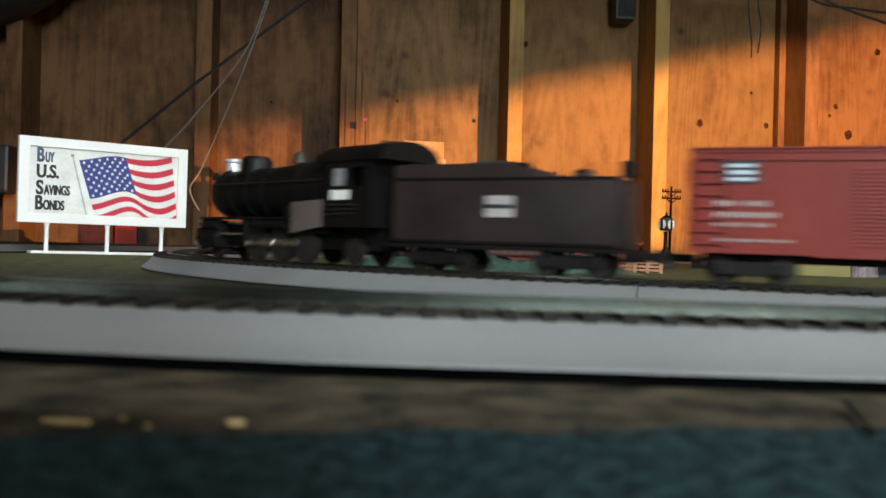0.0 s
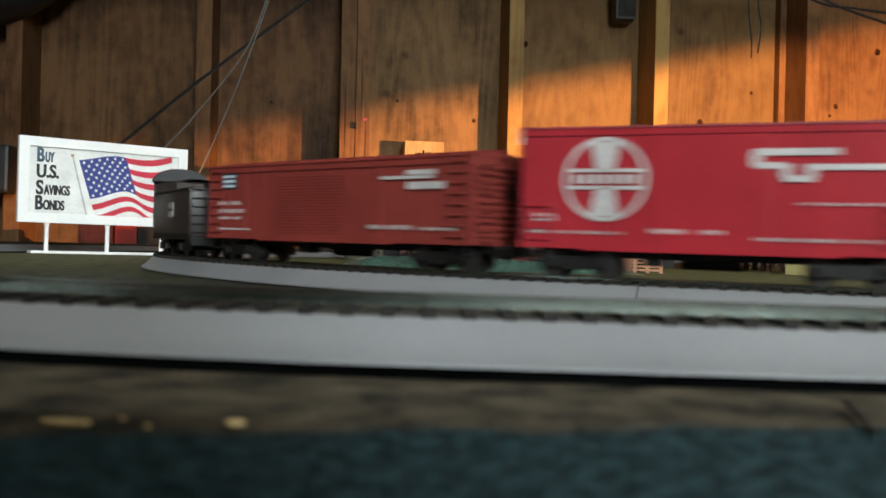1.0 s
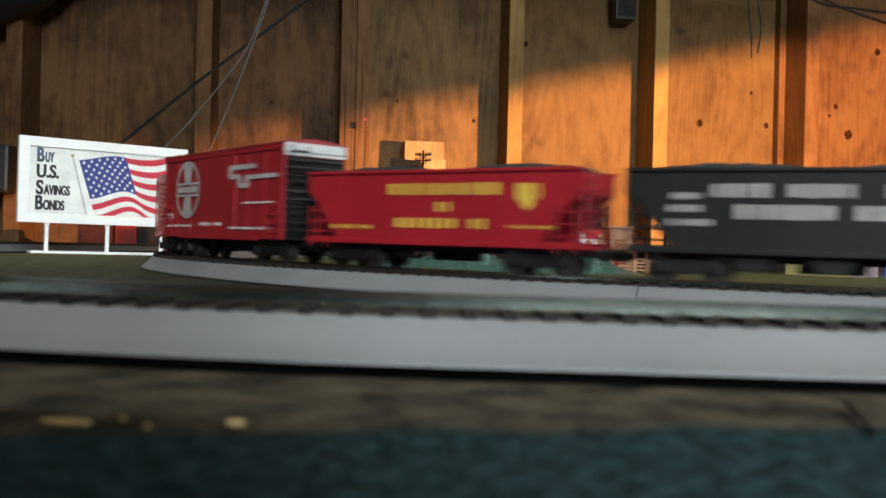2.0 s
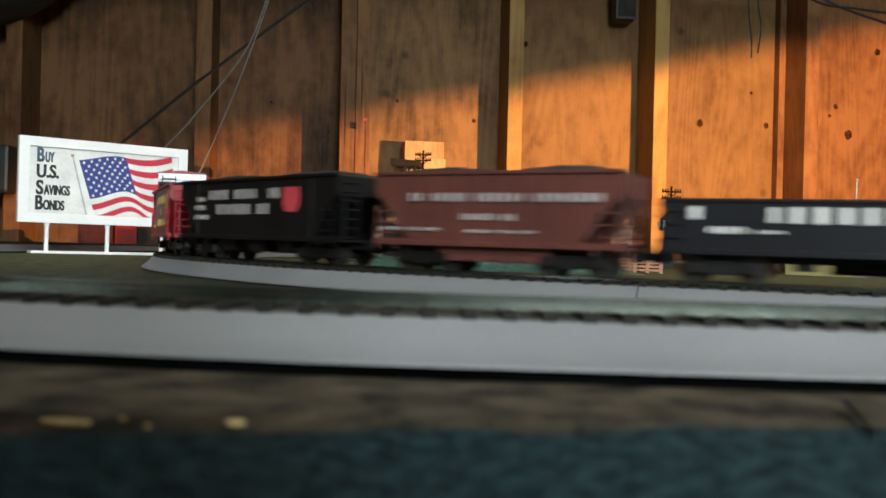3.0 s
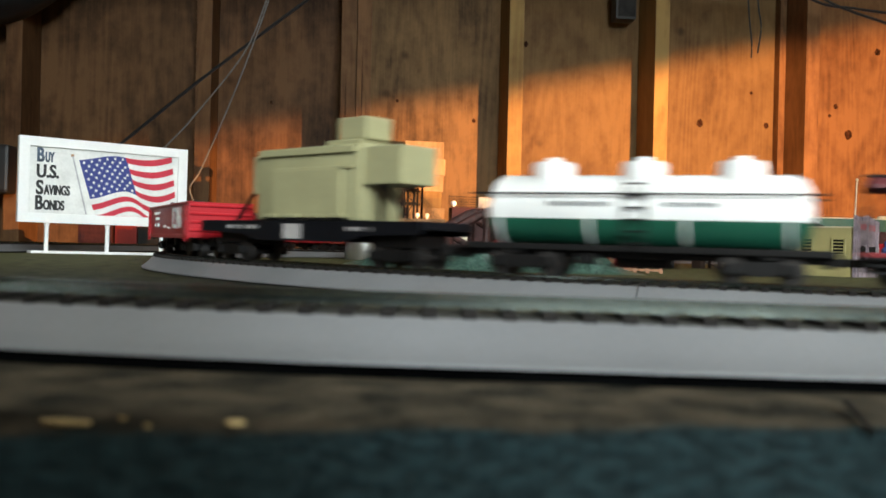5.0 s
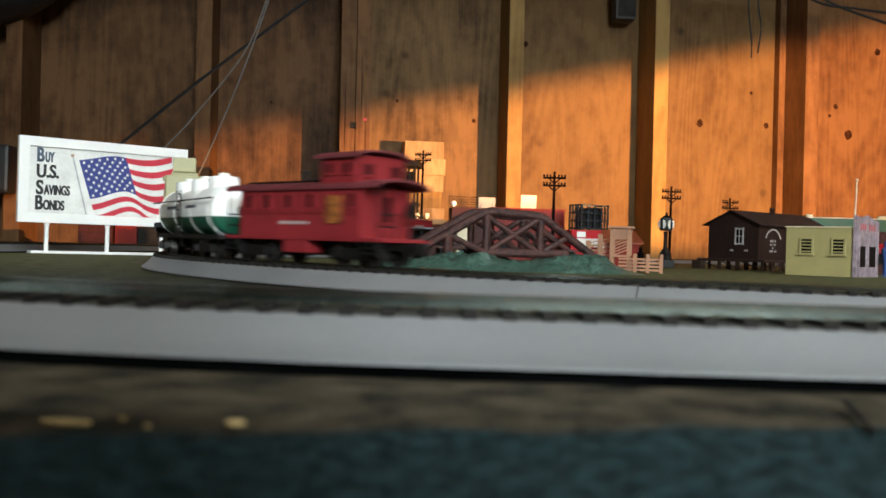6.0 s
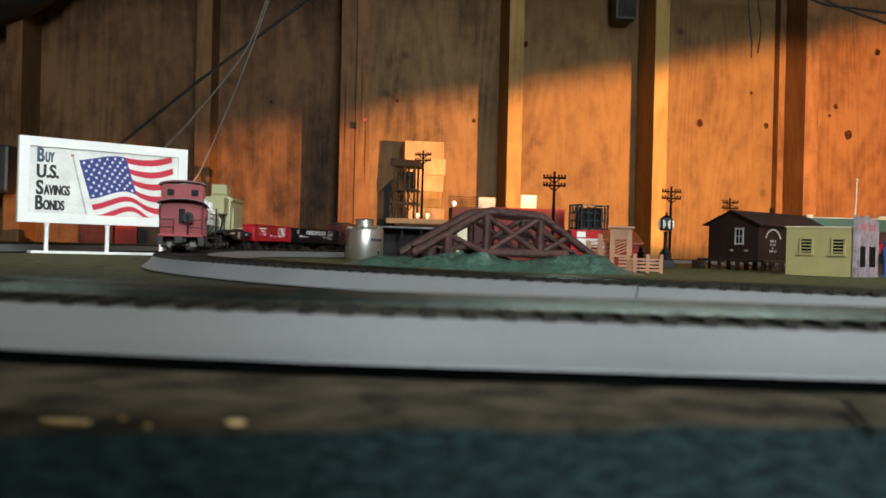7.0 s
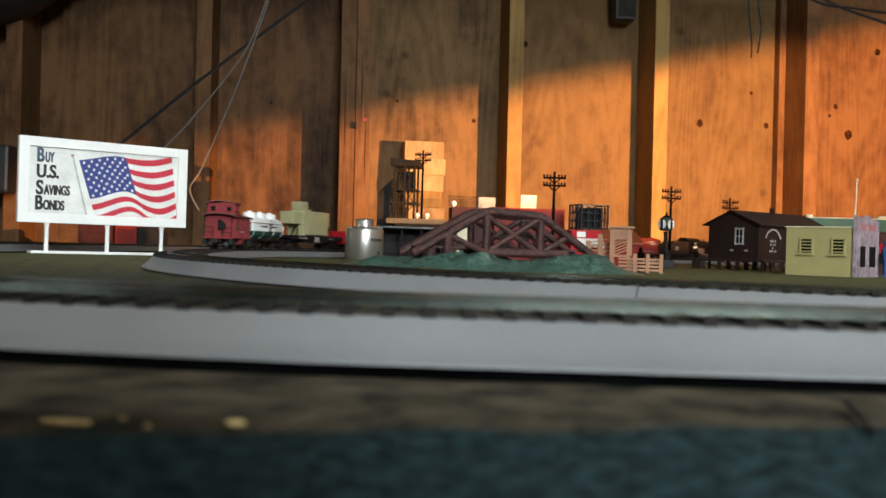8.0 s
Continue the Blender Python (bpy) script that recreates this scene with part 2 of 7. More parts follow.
def lathe(bm, profile, n=20, m=None):
    """A profile of (radius, height) turned round z."""
    m = m or Matrix()
    rings = [[bm.verts.new(m @ Vector((r * math.cos(2 * math.pi * i / n), r * math.sin(2 * math.pi * i / n), z))) for i in range(n)] for r, z in profile]
    faces = []
    for p, q in zip(rings, rings[1:]):
        for i in range(n):
            faces.append(bm.faces.new((p[i], p[(i + 1) % n], q[(i + 1) % n], q[i])))
    faces += [bm.faces.new(rings[0][::-1]), bm.faces.new(rings[-1])]
    bmesh.ops.recalc_face_normals(bm, faces=faces)
    return bm


def tube(points, r, n=6):
    """A cable through points, as a mesh."""
    bm = bmesh.new()
    pts = [Vector(p) for p in points]
    rings = []
    for i, p in enumerate(pts):
        d = (pts[min(i + 1, len(pts) - 1)] - pts[max(i - 1, 0)]).normalized()
        q = d.to_track_quat("Z", "Y")
        rings.append([bm.verts.new(p + q @ Vector((r * math.cos(6.2832 * k / n), r * math.sin(6.2832 * k / n), 0))) for k in range(n)])
    for a, b in zip(rings, rings[1:]):
        for k in range(n):
            bm.faces.new((a[k], a[(k + 1) % n], b[(k + 1) % n], b[k]))
    return bm


def nb():
    return bmesh.new()


# ---- the lie of the land ----
def ground_z(x, y):
    """The old table sags a little towards the back."""
    u = min(max((y - 0.8) / 1.2, 0), 1)
    return -0.0049 * u * u * (3 - 2 * u)


def arc(x, y, th, k, l):
    """Along a bend of curvature k (to the right) for l metres."""
    if abs(k) < 1e-6:
        return x + l * math.cos(th), y + l * math.sin(th), th
    t2 = th - k * l
    return x + (math.sin(th) - math.sin(t2)) / k, y + (math.cos(t2) - math.cos(th)) / k, t2


RAIL_Z = 0.0105
BEND = 1 / 0.44816


def train_line(s):
    """The inner track's centre line: place and heading s metres from the start of its bend."""
    x, y, th = 0.07090, 0.35058, 2.75448
    if s < 0:
        x, y, th = arc(x, y, th, 0, max(s, -0.12))
        if s < -0.12:
            x, y, th = arc(x, y, th, BEND, max(s + 0.12, -0.162))
        if s < -0.282:
            x, y, th = arc(x, y, th, 0, s + 0.282)
        return x, y, th
    start = 0.0
    for end, k in ((0.28, BEND), (0.37, 3.0), (0.80, 0.64), (1.20, 1.32), (2.45, 0.36), (9.0, 2.2)):
        if s > start:
            x, y, th = arc(x, y, th, k, min(s, end) - start)
        start = end
    return x, y, th


def outer_line(s):
    """The outer track: along the table's front, a quarter bend, then straight away."""
    x, y, th = 0.0, 0.1748, math.pi
    if s < 0:
        return arc(x, y, th, 0, s)
    q = 0.475 * math.pi / 2
    x, y, th = arc(x, y, th, 1 / 0.475, min(s, q))
    if s > q:
        x, y, th = arc(x, y, th, 0, min(s - q, 0.95))
    if s > q + 0.95:
        x, y, th = arc(x, y, th, 1 / 0.475, min(s - q - 0.95, q))
    if s > 2 * q + 0.95:
        x, y, th = arc(x, y, th, 0, s - 2 * q - 0.95)
    return x, y, th


def on_line(line, s, off=0.0, z=0.0):
    x, y, th = line(s)
    p = (x - off * math.sin(th), y + off * math.cos(th))
    return Vector((*p, ground_z(*p) + z))


def sweep(line, s0, s1, profile, step=0.012):
    """A profile of (offset, height) drawn along a track's line."""
    bm = bmesh.new()
    n = max(2, int((s1 - s0) / step))
    rows = [[bm.verts.new(on_line(line, s0 + (s1 - s0) * i / n, o, z)) for o, z in profile] for i in range(n + 1)]
    faces = []
    for a, b in zip(rows, rows[1:]):
        for k in range(len(profile)):
            j = (k + 1) % len(profile)
            faces.append(bm.faces.new((a[k], a[j], b[j], b[k])))
    faces += [bm.faces.new(rows[0]), bm.faces.new(rows[-1][::-1])]
    bmesh.ops.recalc_face_normals(bm, faces=faces)
    return bm


HALF_BED = [(0.0170, 0.0), (0.0170, 0.0008), (0.0247, 0.0008), (0.0247, 0.0014), (0.0224, 0.0030), (0.0196, 0.0060), (0.0181, 0.0078), (0.0172, 0.0083)]
BED = [(-o, z) for o, z in HALF_BED] + HALF_BED[::-1]
HALF_WIDE = [(0.0170, 0.0), (0.0170, 0.0013), (0.0302, 0.0013), (0.0302, 0.0018), (0.0278, 0.0025), (0.0240, 0.0042), (0.0204, 0.0064), (0.0181, 0.0078), (0.0172, 0.0083)]
WIDE = [(-o, z) for o, z in HALF_WIDE] + HALF_WIDE[::-1]
SECTION = 0.2286


def track(name, label, line, s0, s1, near0, bed=BED, h=0.0105):
    t = tagged(new(name), label, kind="structure")
    s = s0
    while s < s1:
        part("roadbed", sweep(line, s, min(s + SECTION - 0.0005, s1), bed), "roadbed", t, smooth=True)
        s += SECTION
    part("ballast_strip", sweep(line, s0, s1, [(-0.0176, 0.0078), (-0.0171, 0.0086), (0.0171, 0.0086), (0.0176, 0.0078)]), "ballast_top", t)
    for side in (-1, 1):
        o = side * 0.00825
        prof = [(o - 0.0007, 0.0092), (o - 0.0005, 0.0095), (o - 0.0005, h - 0.0007), (o - 0.00065, h - 0.0005), (o - 0.00065, h - 0.0001), (o - 0.0005, h), (o + 0.0005, h), (o + 0.00065, h - 0.0001), (o + 0.00065, h - 0.0005), (o + 0.0005, h - 0.0007), (o + 0.0005, 0.0095), (o + 0.0007, 0.0092)]
        part("rail", sweep(line, s0, s1, prof), "rail", t)
    return t


def ties(t, line, s0, s1, near0, pitch=0.0070):
    """Ties: those along the nearest stretch singly, the rest joined."""
    bm = box(nb(), (0, 0, 0.0002), (0.0026, 0.0352, 0.0024), 0.0002)
    first = None
    rest = nb()
    n = int((s1 - s0) / pitch)
    for i in range(n):
        s = s0 + i * pitch
        x, y, th = line(s)
        m = Matrix.Translation(on_line(line, s, 0, 0.0082)) @ Matrix.Rotation(th, 4, "Z")
        if near0 <= s < near0 + 300 * pitch - 1e-6:
            if first is None:
                first = part("tie", bm, "tie", t)
                first.matrix_basis = m
            else:
                again(first, t, m)
        else:
            box(rest, (0, 0, 0), (0.0026, 0.0335, 0.0020), 0, None)
            bmesh.ops.transform(rest, matrix=m, verts=rest.verts[-8:])
    tagged(part("far_ties", rest, "tie", t), kind="stuff")


# ---- table, wall, room ----
def table_top():
    bm = bmesh.new()
    nx, ny = 70, 60
    x0, x1, y0 = -1.5, 2.1, -0.35
    grid = []
    for j in range(ny + 1):
        row = []
        for i in range(nx + 1):
            x = x0 + (x1 - x0) * i / nx
            y = y0 + (WALL_D + x * math.tan(WALL_A) + 0.132 - y0) * j / ny
            row.append(bm.verts.new((x, y, ground_z(x, y))))
        grid.append(row)
    for j in range(ny):
        for i in range(nx):
            bm.faces.new((grid[j][i], grid[j][i + 1], grid[j + 1][i + 1], grid[j + 1][i]))
    edge = [e for e in bm.edges if e.is_boundary]
    made = bmesh.ops.extrude_edge_only(bm, edges=edge)
    for v in made["geom"]:
        if isinstance(v, bmesh.types.BMVert):
            v.co.z = -0.02
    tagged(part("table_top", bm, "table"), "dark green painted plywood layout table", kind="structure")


WALL_A = radians(6.5)
WALL_D = 2.31
WALL = pose(0, WALL_D, 0, 0, 0, 6.5)


def back_wall():
    w = tagged(new("wall_north"), "bare plywood garage wall with exposed studs", kind="structure")
    w.matrix_basis = WALL @ pose(0, 0, 0, 0, -0.5, 0)
    studs = [-1.89, -1.49, -1.0745, -0.6255, -0.2690, 0.1600, 0.5480, 0.966, 1.38, 1.80, 2.2]
    for i, u in enumerate(studs):
        bm = span(nb(), (u, 0.0, -0.95), (u + 0.038, 0.14, 1.6), 0.0015)
        part("stud", bm, "stud_gold" if i in (5, 6) else "stud", w)
        if i == 4:
            part("stud", span(nb(), (u + 0.0395, 0.004, -0.95), (u + 0.0765, 0.14, 1.6), 0.0015), "stud", w)
    for i, (a, b) in enumerate(zip(studs, studs[1:])):
        part("plywood_panel", span(nb(), (a + 0.019, 0.1412, -0.95), (b + 0.0175, 0.154, 1.6)), ("ply", "ply", "ply", "ply_dark", "ply_mid", "ply_gold", "ply_gold", "ply_red", "ply_red", "ply_red")[i], w)
    # a thin batten nailed beside one stud, and drying cracks in the doubled stud
    part("batten", span(nb(), (0.946, 0.110, -0.95), (0.9645, 0.1410, 1.6), 0.0015), "stud", w)
    for k, (u, z0, z1) in enumerate(((-0.2560, 0.20, 0.46), (-0.2150, 0.30, 0.52), (-0.2040, 0.16, 0.40))):
        rim = [(u, z0), (u + 0.0012, (z0 + z1) / 2), (u - 0.0006, z1), (u - 0.0016, (z0 * 2 + z1) / 3)]
        y = -0.0004 if k == 0 else 0.0036
        part("crack", prism(nb(), rim, y, y + 0.001), "knot", w, "dark drying crack in the stud")


def wall_shelf():
    """An unseen shelf added over the table, out of sight, to shade the wall's top; deeper at the left."""
    t = thing("wall_shelf", "added unseen wooden shelf that shades the wall's top", "shelf", m=WALL @ pose(0, 0, 0, 0, -0.5, 0))
    part("board", span(nb(), (-0.27, -0.13, 0.740), (0.93, -0.001, 0.760), 0.002), "stud", t)
    part("deep_board", span(nb(), (-1.6, -0.46, 0.740), (-0.272, -0.001, 0.760), 0.002), "stud", t)
    for u in (-1.05, -0.24, 0.57):
        part("bracket", prism(nb(), [(-0.11, 0.739), (-0.002, 0.739), (-0.002, 0.700)], u, u + 0.02, "x"), "stud", t)


def wall_knots():
    """Dark knots in the plywood."""
    r = random.Random(4)
    w = bpy.data.objects["wall_north"]
    for u, z, k in ((0.7315, 0.3805, 0.0115), (0.9259, 0.3798, 0.0085), (1.172, 0.3636, 0.0140), (1.2555, 0.6023, 0.0110), (1.1324, 0.4424, 0.0080), (1.115, 0.415, 0.005), (0.2309, 0.5772, 0.0085), (-0.117, 0.4084, 0.0045), (0.0919, 0.3618, 0.0060), (0.88, 0.47, 0.005), (-0.45, 0.39, 0.005)):
        n = 14
        k *= 0.88
        rim = [(u + k * math.cos(6.2832 * i / n) * r.uniform(0.75, 1.1), z + 1.15 * k * math.sin(6.2832 * i / n) * r.uniform(0.8, 1.1)) for i in range(n)]
        part("knot", prism(nb(), rim, 0.1404, 0.1415), "knot", w, "dark knot in the plywood")


def phone():
    """The filming phone itself stands on its edge behind its lens; only its shadow shows."""
    t = thing("phone", "black phone standing on its long edge on the table", "phone")
    part("body", span(nb(), (-0.124, -0.0125, 0.0003), (0.0200, -0.0045, 0.0780), 0.003), "black", t, smooth=True)
    part("lens_ring", lathe(nb(), [(0.0060, 0), (0.0060, 0.0008), (0.0045, 0.0008), (0.0045, 0.0)], 24, Matrix.Translation((0, -0.0044, EYE[2])) @ Matrix.Rotation(radians(-90), 4, "X")), "black", t)


def room():
    """The rest of the garage, out of sight: walls, floor, ceiling and two windows behind."""
    f = part("floor", span(nb(), (-3.2, -2.5, -0.97), (3.6, 3.0, -0.95)), M["concrete"])
    tagged(f, "plain grey concrete garage floor", kind="structure")
    c = part("ceiling", span(nb(), (-3.2, -2.5, 1.6), (3.6, 3.0, 1.62)), "dim_wood")
    tagged(c, "dark bare wooden ceiling", kind="structure")
    tagged(part("wall_west", span(nb(), (-3.2, -2.5, -0.95), (-3.1, 3.0, 1.6)), "dim_wood"), "bare wooden garage wall", kind="structure")
    tagged(part("wall_east", span(nb(), (3.5, -2.5, -0.95), (3.6, 3.0, 1.6)), "dim_wood"), "bare wooden garage wall", kind="structure")
    s = tagged(new("wall_south"), "bare wooden garage wall with two window openings", kind="structure")
    part("wall_panel", span(nb(), (-3.1, -2.5, -0.95), (-2.60, -2.4, 1.6)), "dim_wood", s)
    part("wall_panel", span(nb(), (-2.24, -2.5, -0.95), (0.38, -2.4, 1.6)), "dim_wood", s)
    part("wall_panel", span(nb(), (1.12, -2.5, -0.95), (3.5, -2.4, 1.6)), "dim_wood", s)
    part("lintel", span(nb(), (-2.60, -2.5, 0.56), (-2.24, -2.4, 1.6)), "dim_wood", s)
    part("apron", span(nb(), (-2.60, -2.5, -0.95), (-2.24, -2.4, -0.06)), "dim_wood", s)
    part("lintel", span(nb(), (0.38, -2.5, 0.99), (1.12, -2.4, 1.6)), "dim_wood", s)
    part("apron", span(nb(), (0.38, -2.5, -0.95), (1.12, -2.4, 0.61)), "dim_wood", s)


def work_lamp():
    """A bowl-shaded work lamp standing on the table, out of sight; its rim cuts the light off."""
    x, y, z = LAMP
    t = thing("work_lamp", "black bowl-shaded work lamp standing on the table", "lamp")
    tilt = Vector((0.181, 0.282, -1.0)).normalized()
    m = Matrix.Translation(LAMP) @ (-tilt).to_track_quat("Z", "Y").to_matrix().to_4x4()
    bm = nb()
    prof = [(0.100, 0.0), (0.096, 0.030), (0.080, 0.060), (0.045, 0.082), (0.018, 0.090)]
    rings = [[bm.verts.new((r * math.cos(6.28319 * i / 40), r * math.sin(6.28319 * i / 40), h)) for i in range(40)] for r, h in prof]
    for p, q in zip(rings, rings[1:]):
        for i in range(40):
            bm.faces.new((p[i], p[(i + 1) % 40], q[(i + 1) % 40], q[i]))
    bm.faces.new(rings[-1])
    s = part("shade", bm, "black", t, smooth=True)
    s.matrix_basis = m
    # a dish added under the bulb only to keep its light off the table
    part("cutoff_dish", lathe(nb(), [(0.030, z - 0.033), (0.100, z - 0.0125), (0.103, z - 0.0100), (0.099, z - 0.0118), (0.020, z - 0.025)], 40), "black", t, smooth=True).matrix_basis = pose(x, y, 0)
    part("post", rod(nb(), (x, y, 0.0), (x, y, z - 0.029), 0.008, 12), "black", t, smooth=True)
    part("stem", tube([(x, y + 0.02, z + 0.085), (x + 0.06, y + 0.02, z + 0.14), (x + 0.14, y + 0.0, z + 0.06), (x + 0.15, y, 0.01)], 0.006, 10), "black", t, smooth=True)
    part("base", lathe(nb(), [(0.06, 0), (0.06, 0.012), (0.02, 0.018)], 28), "black", t, smooth=True).matrix_basis = pose(x + 0.15, y, 0)


def tube_fixture():
    for x, y, watts in TUBES:
        t = thing("ceiling_light", "white fluorescent fixture under the ceiling", "ceiling light", "ceiling lights", pose(x, y, 1.52))
        part("tray", span(nb(), (-0.62, -0.07, 0.0), (0.62, 0.07, 0.08), 0.004), "white", t)


M["concrete"] = material("concrete", (0.25, 0.25, 0.24), 0.8, scale=3, fine=80)
M["dim_wood"] = plywood("dim_wood", (0.30, 0.20, 0.11), (0.16, 0.09, 0.045), knots=False)
table_top()
back_wall()
wall_knots()
wall_shelf()
phone()
room()
work_lamp()
tube_fixture()
inner = track("inner_track", "grey plastic roadbed track with dark ties and steel rails", train_line, -1.8368, 3.2, -0.2)
outer = track("outer_track", "grey plastic roadbed track along the table front", outer_line, -1.023, 2.9, -0.2, WIDE, 0.0112)
# a black strip laid where shade gathers along the roadbed's foot
part("underlay", sweep(outer_line, -1.023, 2.9, [(-0.0358, 0.0002), (-0.0358, 0.0006), (0.0358, 0.0006), (0.0358, 0.0002)]), "felt", outer, "thin black strip standing for contact shade")


# ---- rolling stock; x runs forward, z from the railhead ----
def truck(parent, x):
    """A two-axle freight truck, pivoting under its car."""
    t = new("truck")
    t.parent = parent
    bm = nb()
    for sd in (-1, 1):
        y = sd * 0.0118
        prism(bm, [(-0.0135, 0.0040), (-0.0125, 0.0068), (-0.004, 0.0080), (0.004, 0.0080), (0.0125, 0.0068), (0.0135, 0.0040), (0.0085, 0.0046), (0.0040, 0.0028), (-0.0040, 0.0028), (-0.0085, 0.0046)], y - 0.0011, y + 0.0011)
        for e in (-1, 1):
            box(bm, (e * 0.0102, y + sd * 0.0008, 0.0052), (0.0042, 0.0030, 0.0042), 0.0005)
        for k in (-0.0016, 0.0016):
            rod(bm, (k, y, 0.003), (k, y, 0.0075), 0.0011, 8)
    box(bm, (0, 0, 0.0068), (0.006, 0.024, 0.0024), 0.0004)
    part("truck_frame", bm, "black", t)
    ws = nb()
    for sd in (-1, 1):
        rod(ws, (0, sd * 0.0070, 0), (0, sd * 0.0097, 0), 0.0048, 18)
        rod(ws, (0, sd * 0.0062, 0), (0, sd * 0.0072, 0), 0.0055, 18)
        rod(ws, (0, sd * 0.0096, 0), (0, sd * 0.0101, 0), 0.0030, 14)
    rod(ws, (0, -0.0105, 0), (0, 0.0105, 0), 0.0012, 8)
    w = part("wheelset", ws, "wheel", t)
    w.matrix_basis = pose(0.0102, 0, 0.0048)
    again(w, t, pose(-0.0102, 0, 0.0048))
    t.matrix_basis = pose(x, 0, 0)
    return t


def coupler(parent, x):
    e = 1 if x > 0 else -1
    bm = box(nb(), (x + e * 0.004, 0, 0.0085), (0.012, 0.0030, 0.0030), 0.0005)
    box(bm, (x + e * 0.0105, 0.0006, 0.0085), (0.0042, 0.0060, 0.0050), 0.0008)
    part("coupler", bm, "black", parent)


CARS = []


def car(name, label, front, length, category="freight car", inset=0.022, group="cars of the train"):
    c = thing(name, label, category, group)
    tr = [truck(c, length / 2 - inset), truck(c, -length / 2 + inset)]
    coupler(c, length / 2)
    coupler(c, -length / 2)
    CARS.append((c, front, length, inset, tr))
    return c


def on_sides(parent, name, mat, half, rects, label=""):
    """Flat print on both sides: rectangles (x from the front end's side seen, z, width, height), one mesh a side."""
    for sd in (1, -1):
        bm = nb()
        for x, z, w, h in rects:
            # the print reads from left to right on either side
            box(bm, (-x * 1.0 * (1 if sd > 0 else -1), sd * (half + 0.00012), z), (w, 0.00024, h))
        part(name, bm, mat, parent, label)


def ladder(parent, x, y0, z0, z1, mat, n=7, w=0.0105, side=True):
    bm = nb()
    if side:
        for k in (-1, 1):
            rod(bm, (x + k * w / 2, y0, z0), (x + k * w / 2, y0, z1), 0.00035, 6)
        for i in range(n):
            z = z0 + (z1 - z0) * (i + 0.5) / n
            rod(bm, (x - w / 2, y0, z), (x + w / 2, y0, z), 0.00040, 6)
    else:
        for k in (-1, 1):
            rod(bm, (x, y0 + k * w / 2, z0), (x, y0 + k * w / 2, z1), 0.00035, 6)
        for i in range(n):
            z = z0 + (z1 - z0) * (i + 0.5) / n
            rod(bm, (x, y0 - w / 2, z), (x, y0 + w / 2, z), 0.00040, 6)
    part("ladder", bm, mat, parent)


def letters(x0, x1, z, h, seed, fill=0.78, gap=1.0):
    """Bars of a line of lettering that cannot be read."""
    r = random.Random(seed)
    out, x = [], x0
    while x < x1:
        w = h * r.uniform(0.5, 0.8)
        if r.random() > 0.12:
            out.append((x + w / 2, z, w * fill, h * r.uniform(0.9, 1.0)))
        x += w + h * gap * 0.4
    return out


def underframe(c, L, w=0.022):
    bm = span(nb(), (-L / 2 + 0.004, -0.004, 0.0075), (L / 2 - 0.004, 0.004, 0.0112))
    for x in (-L / 2 + 0.022, L / 2 - 0.022):
        box(bm, (x, 0, 0.0098), (0.006, w, 0.0022))
    rod(bm, (-0.012, -0.004, 0.0070), (0.012, -0.004, 0.0070), 0.0030, 12)
    box(bm, (0.020, 0.006, 0.0075), (0.008, 0.006, 0.005), 0.0006)
    part("underframe", bm, "black", c)


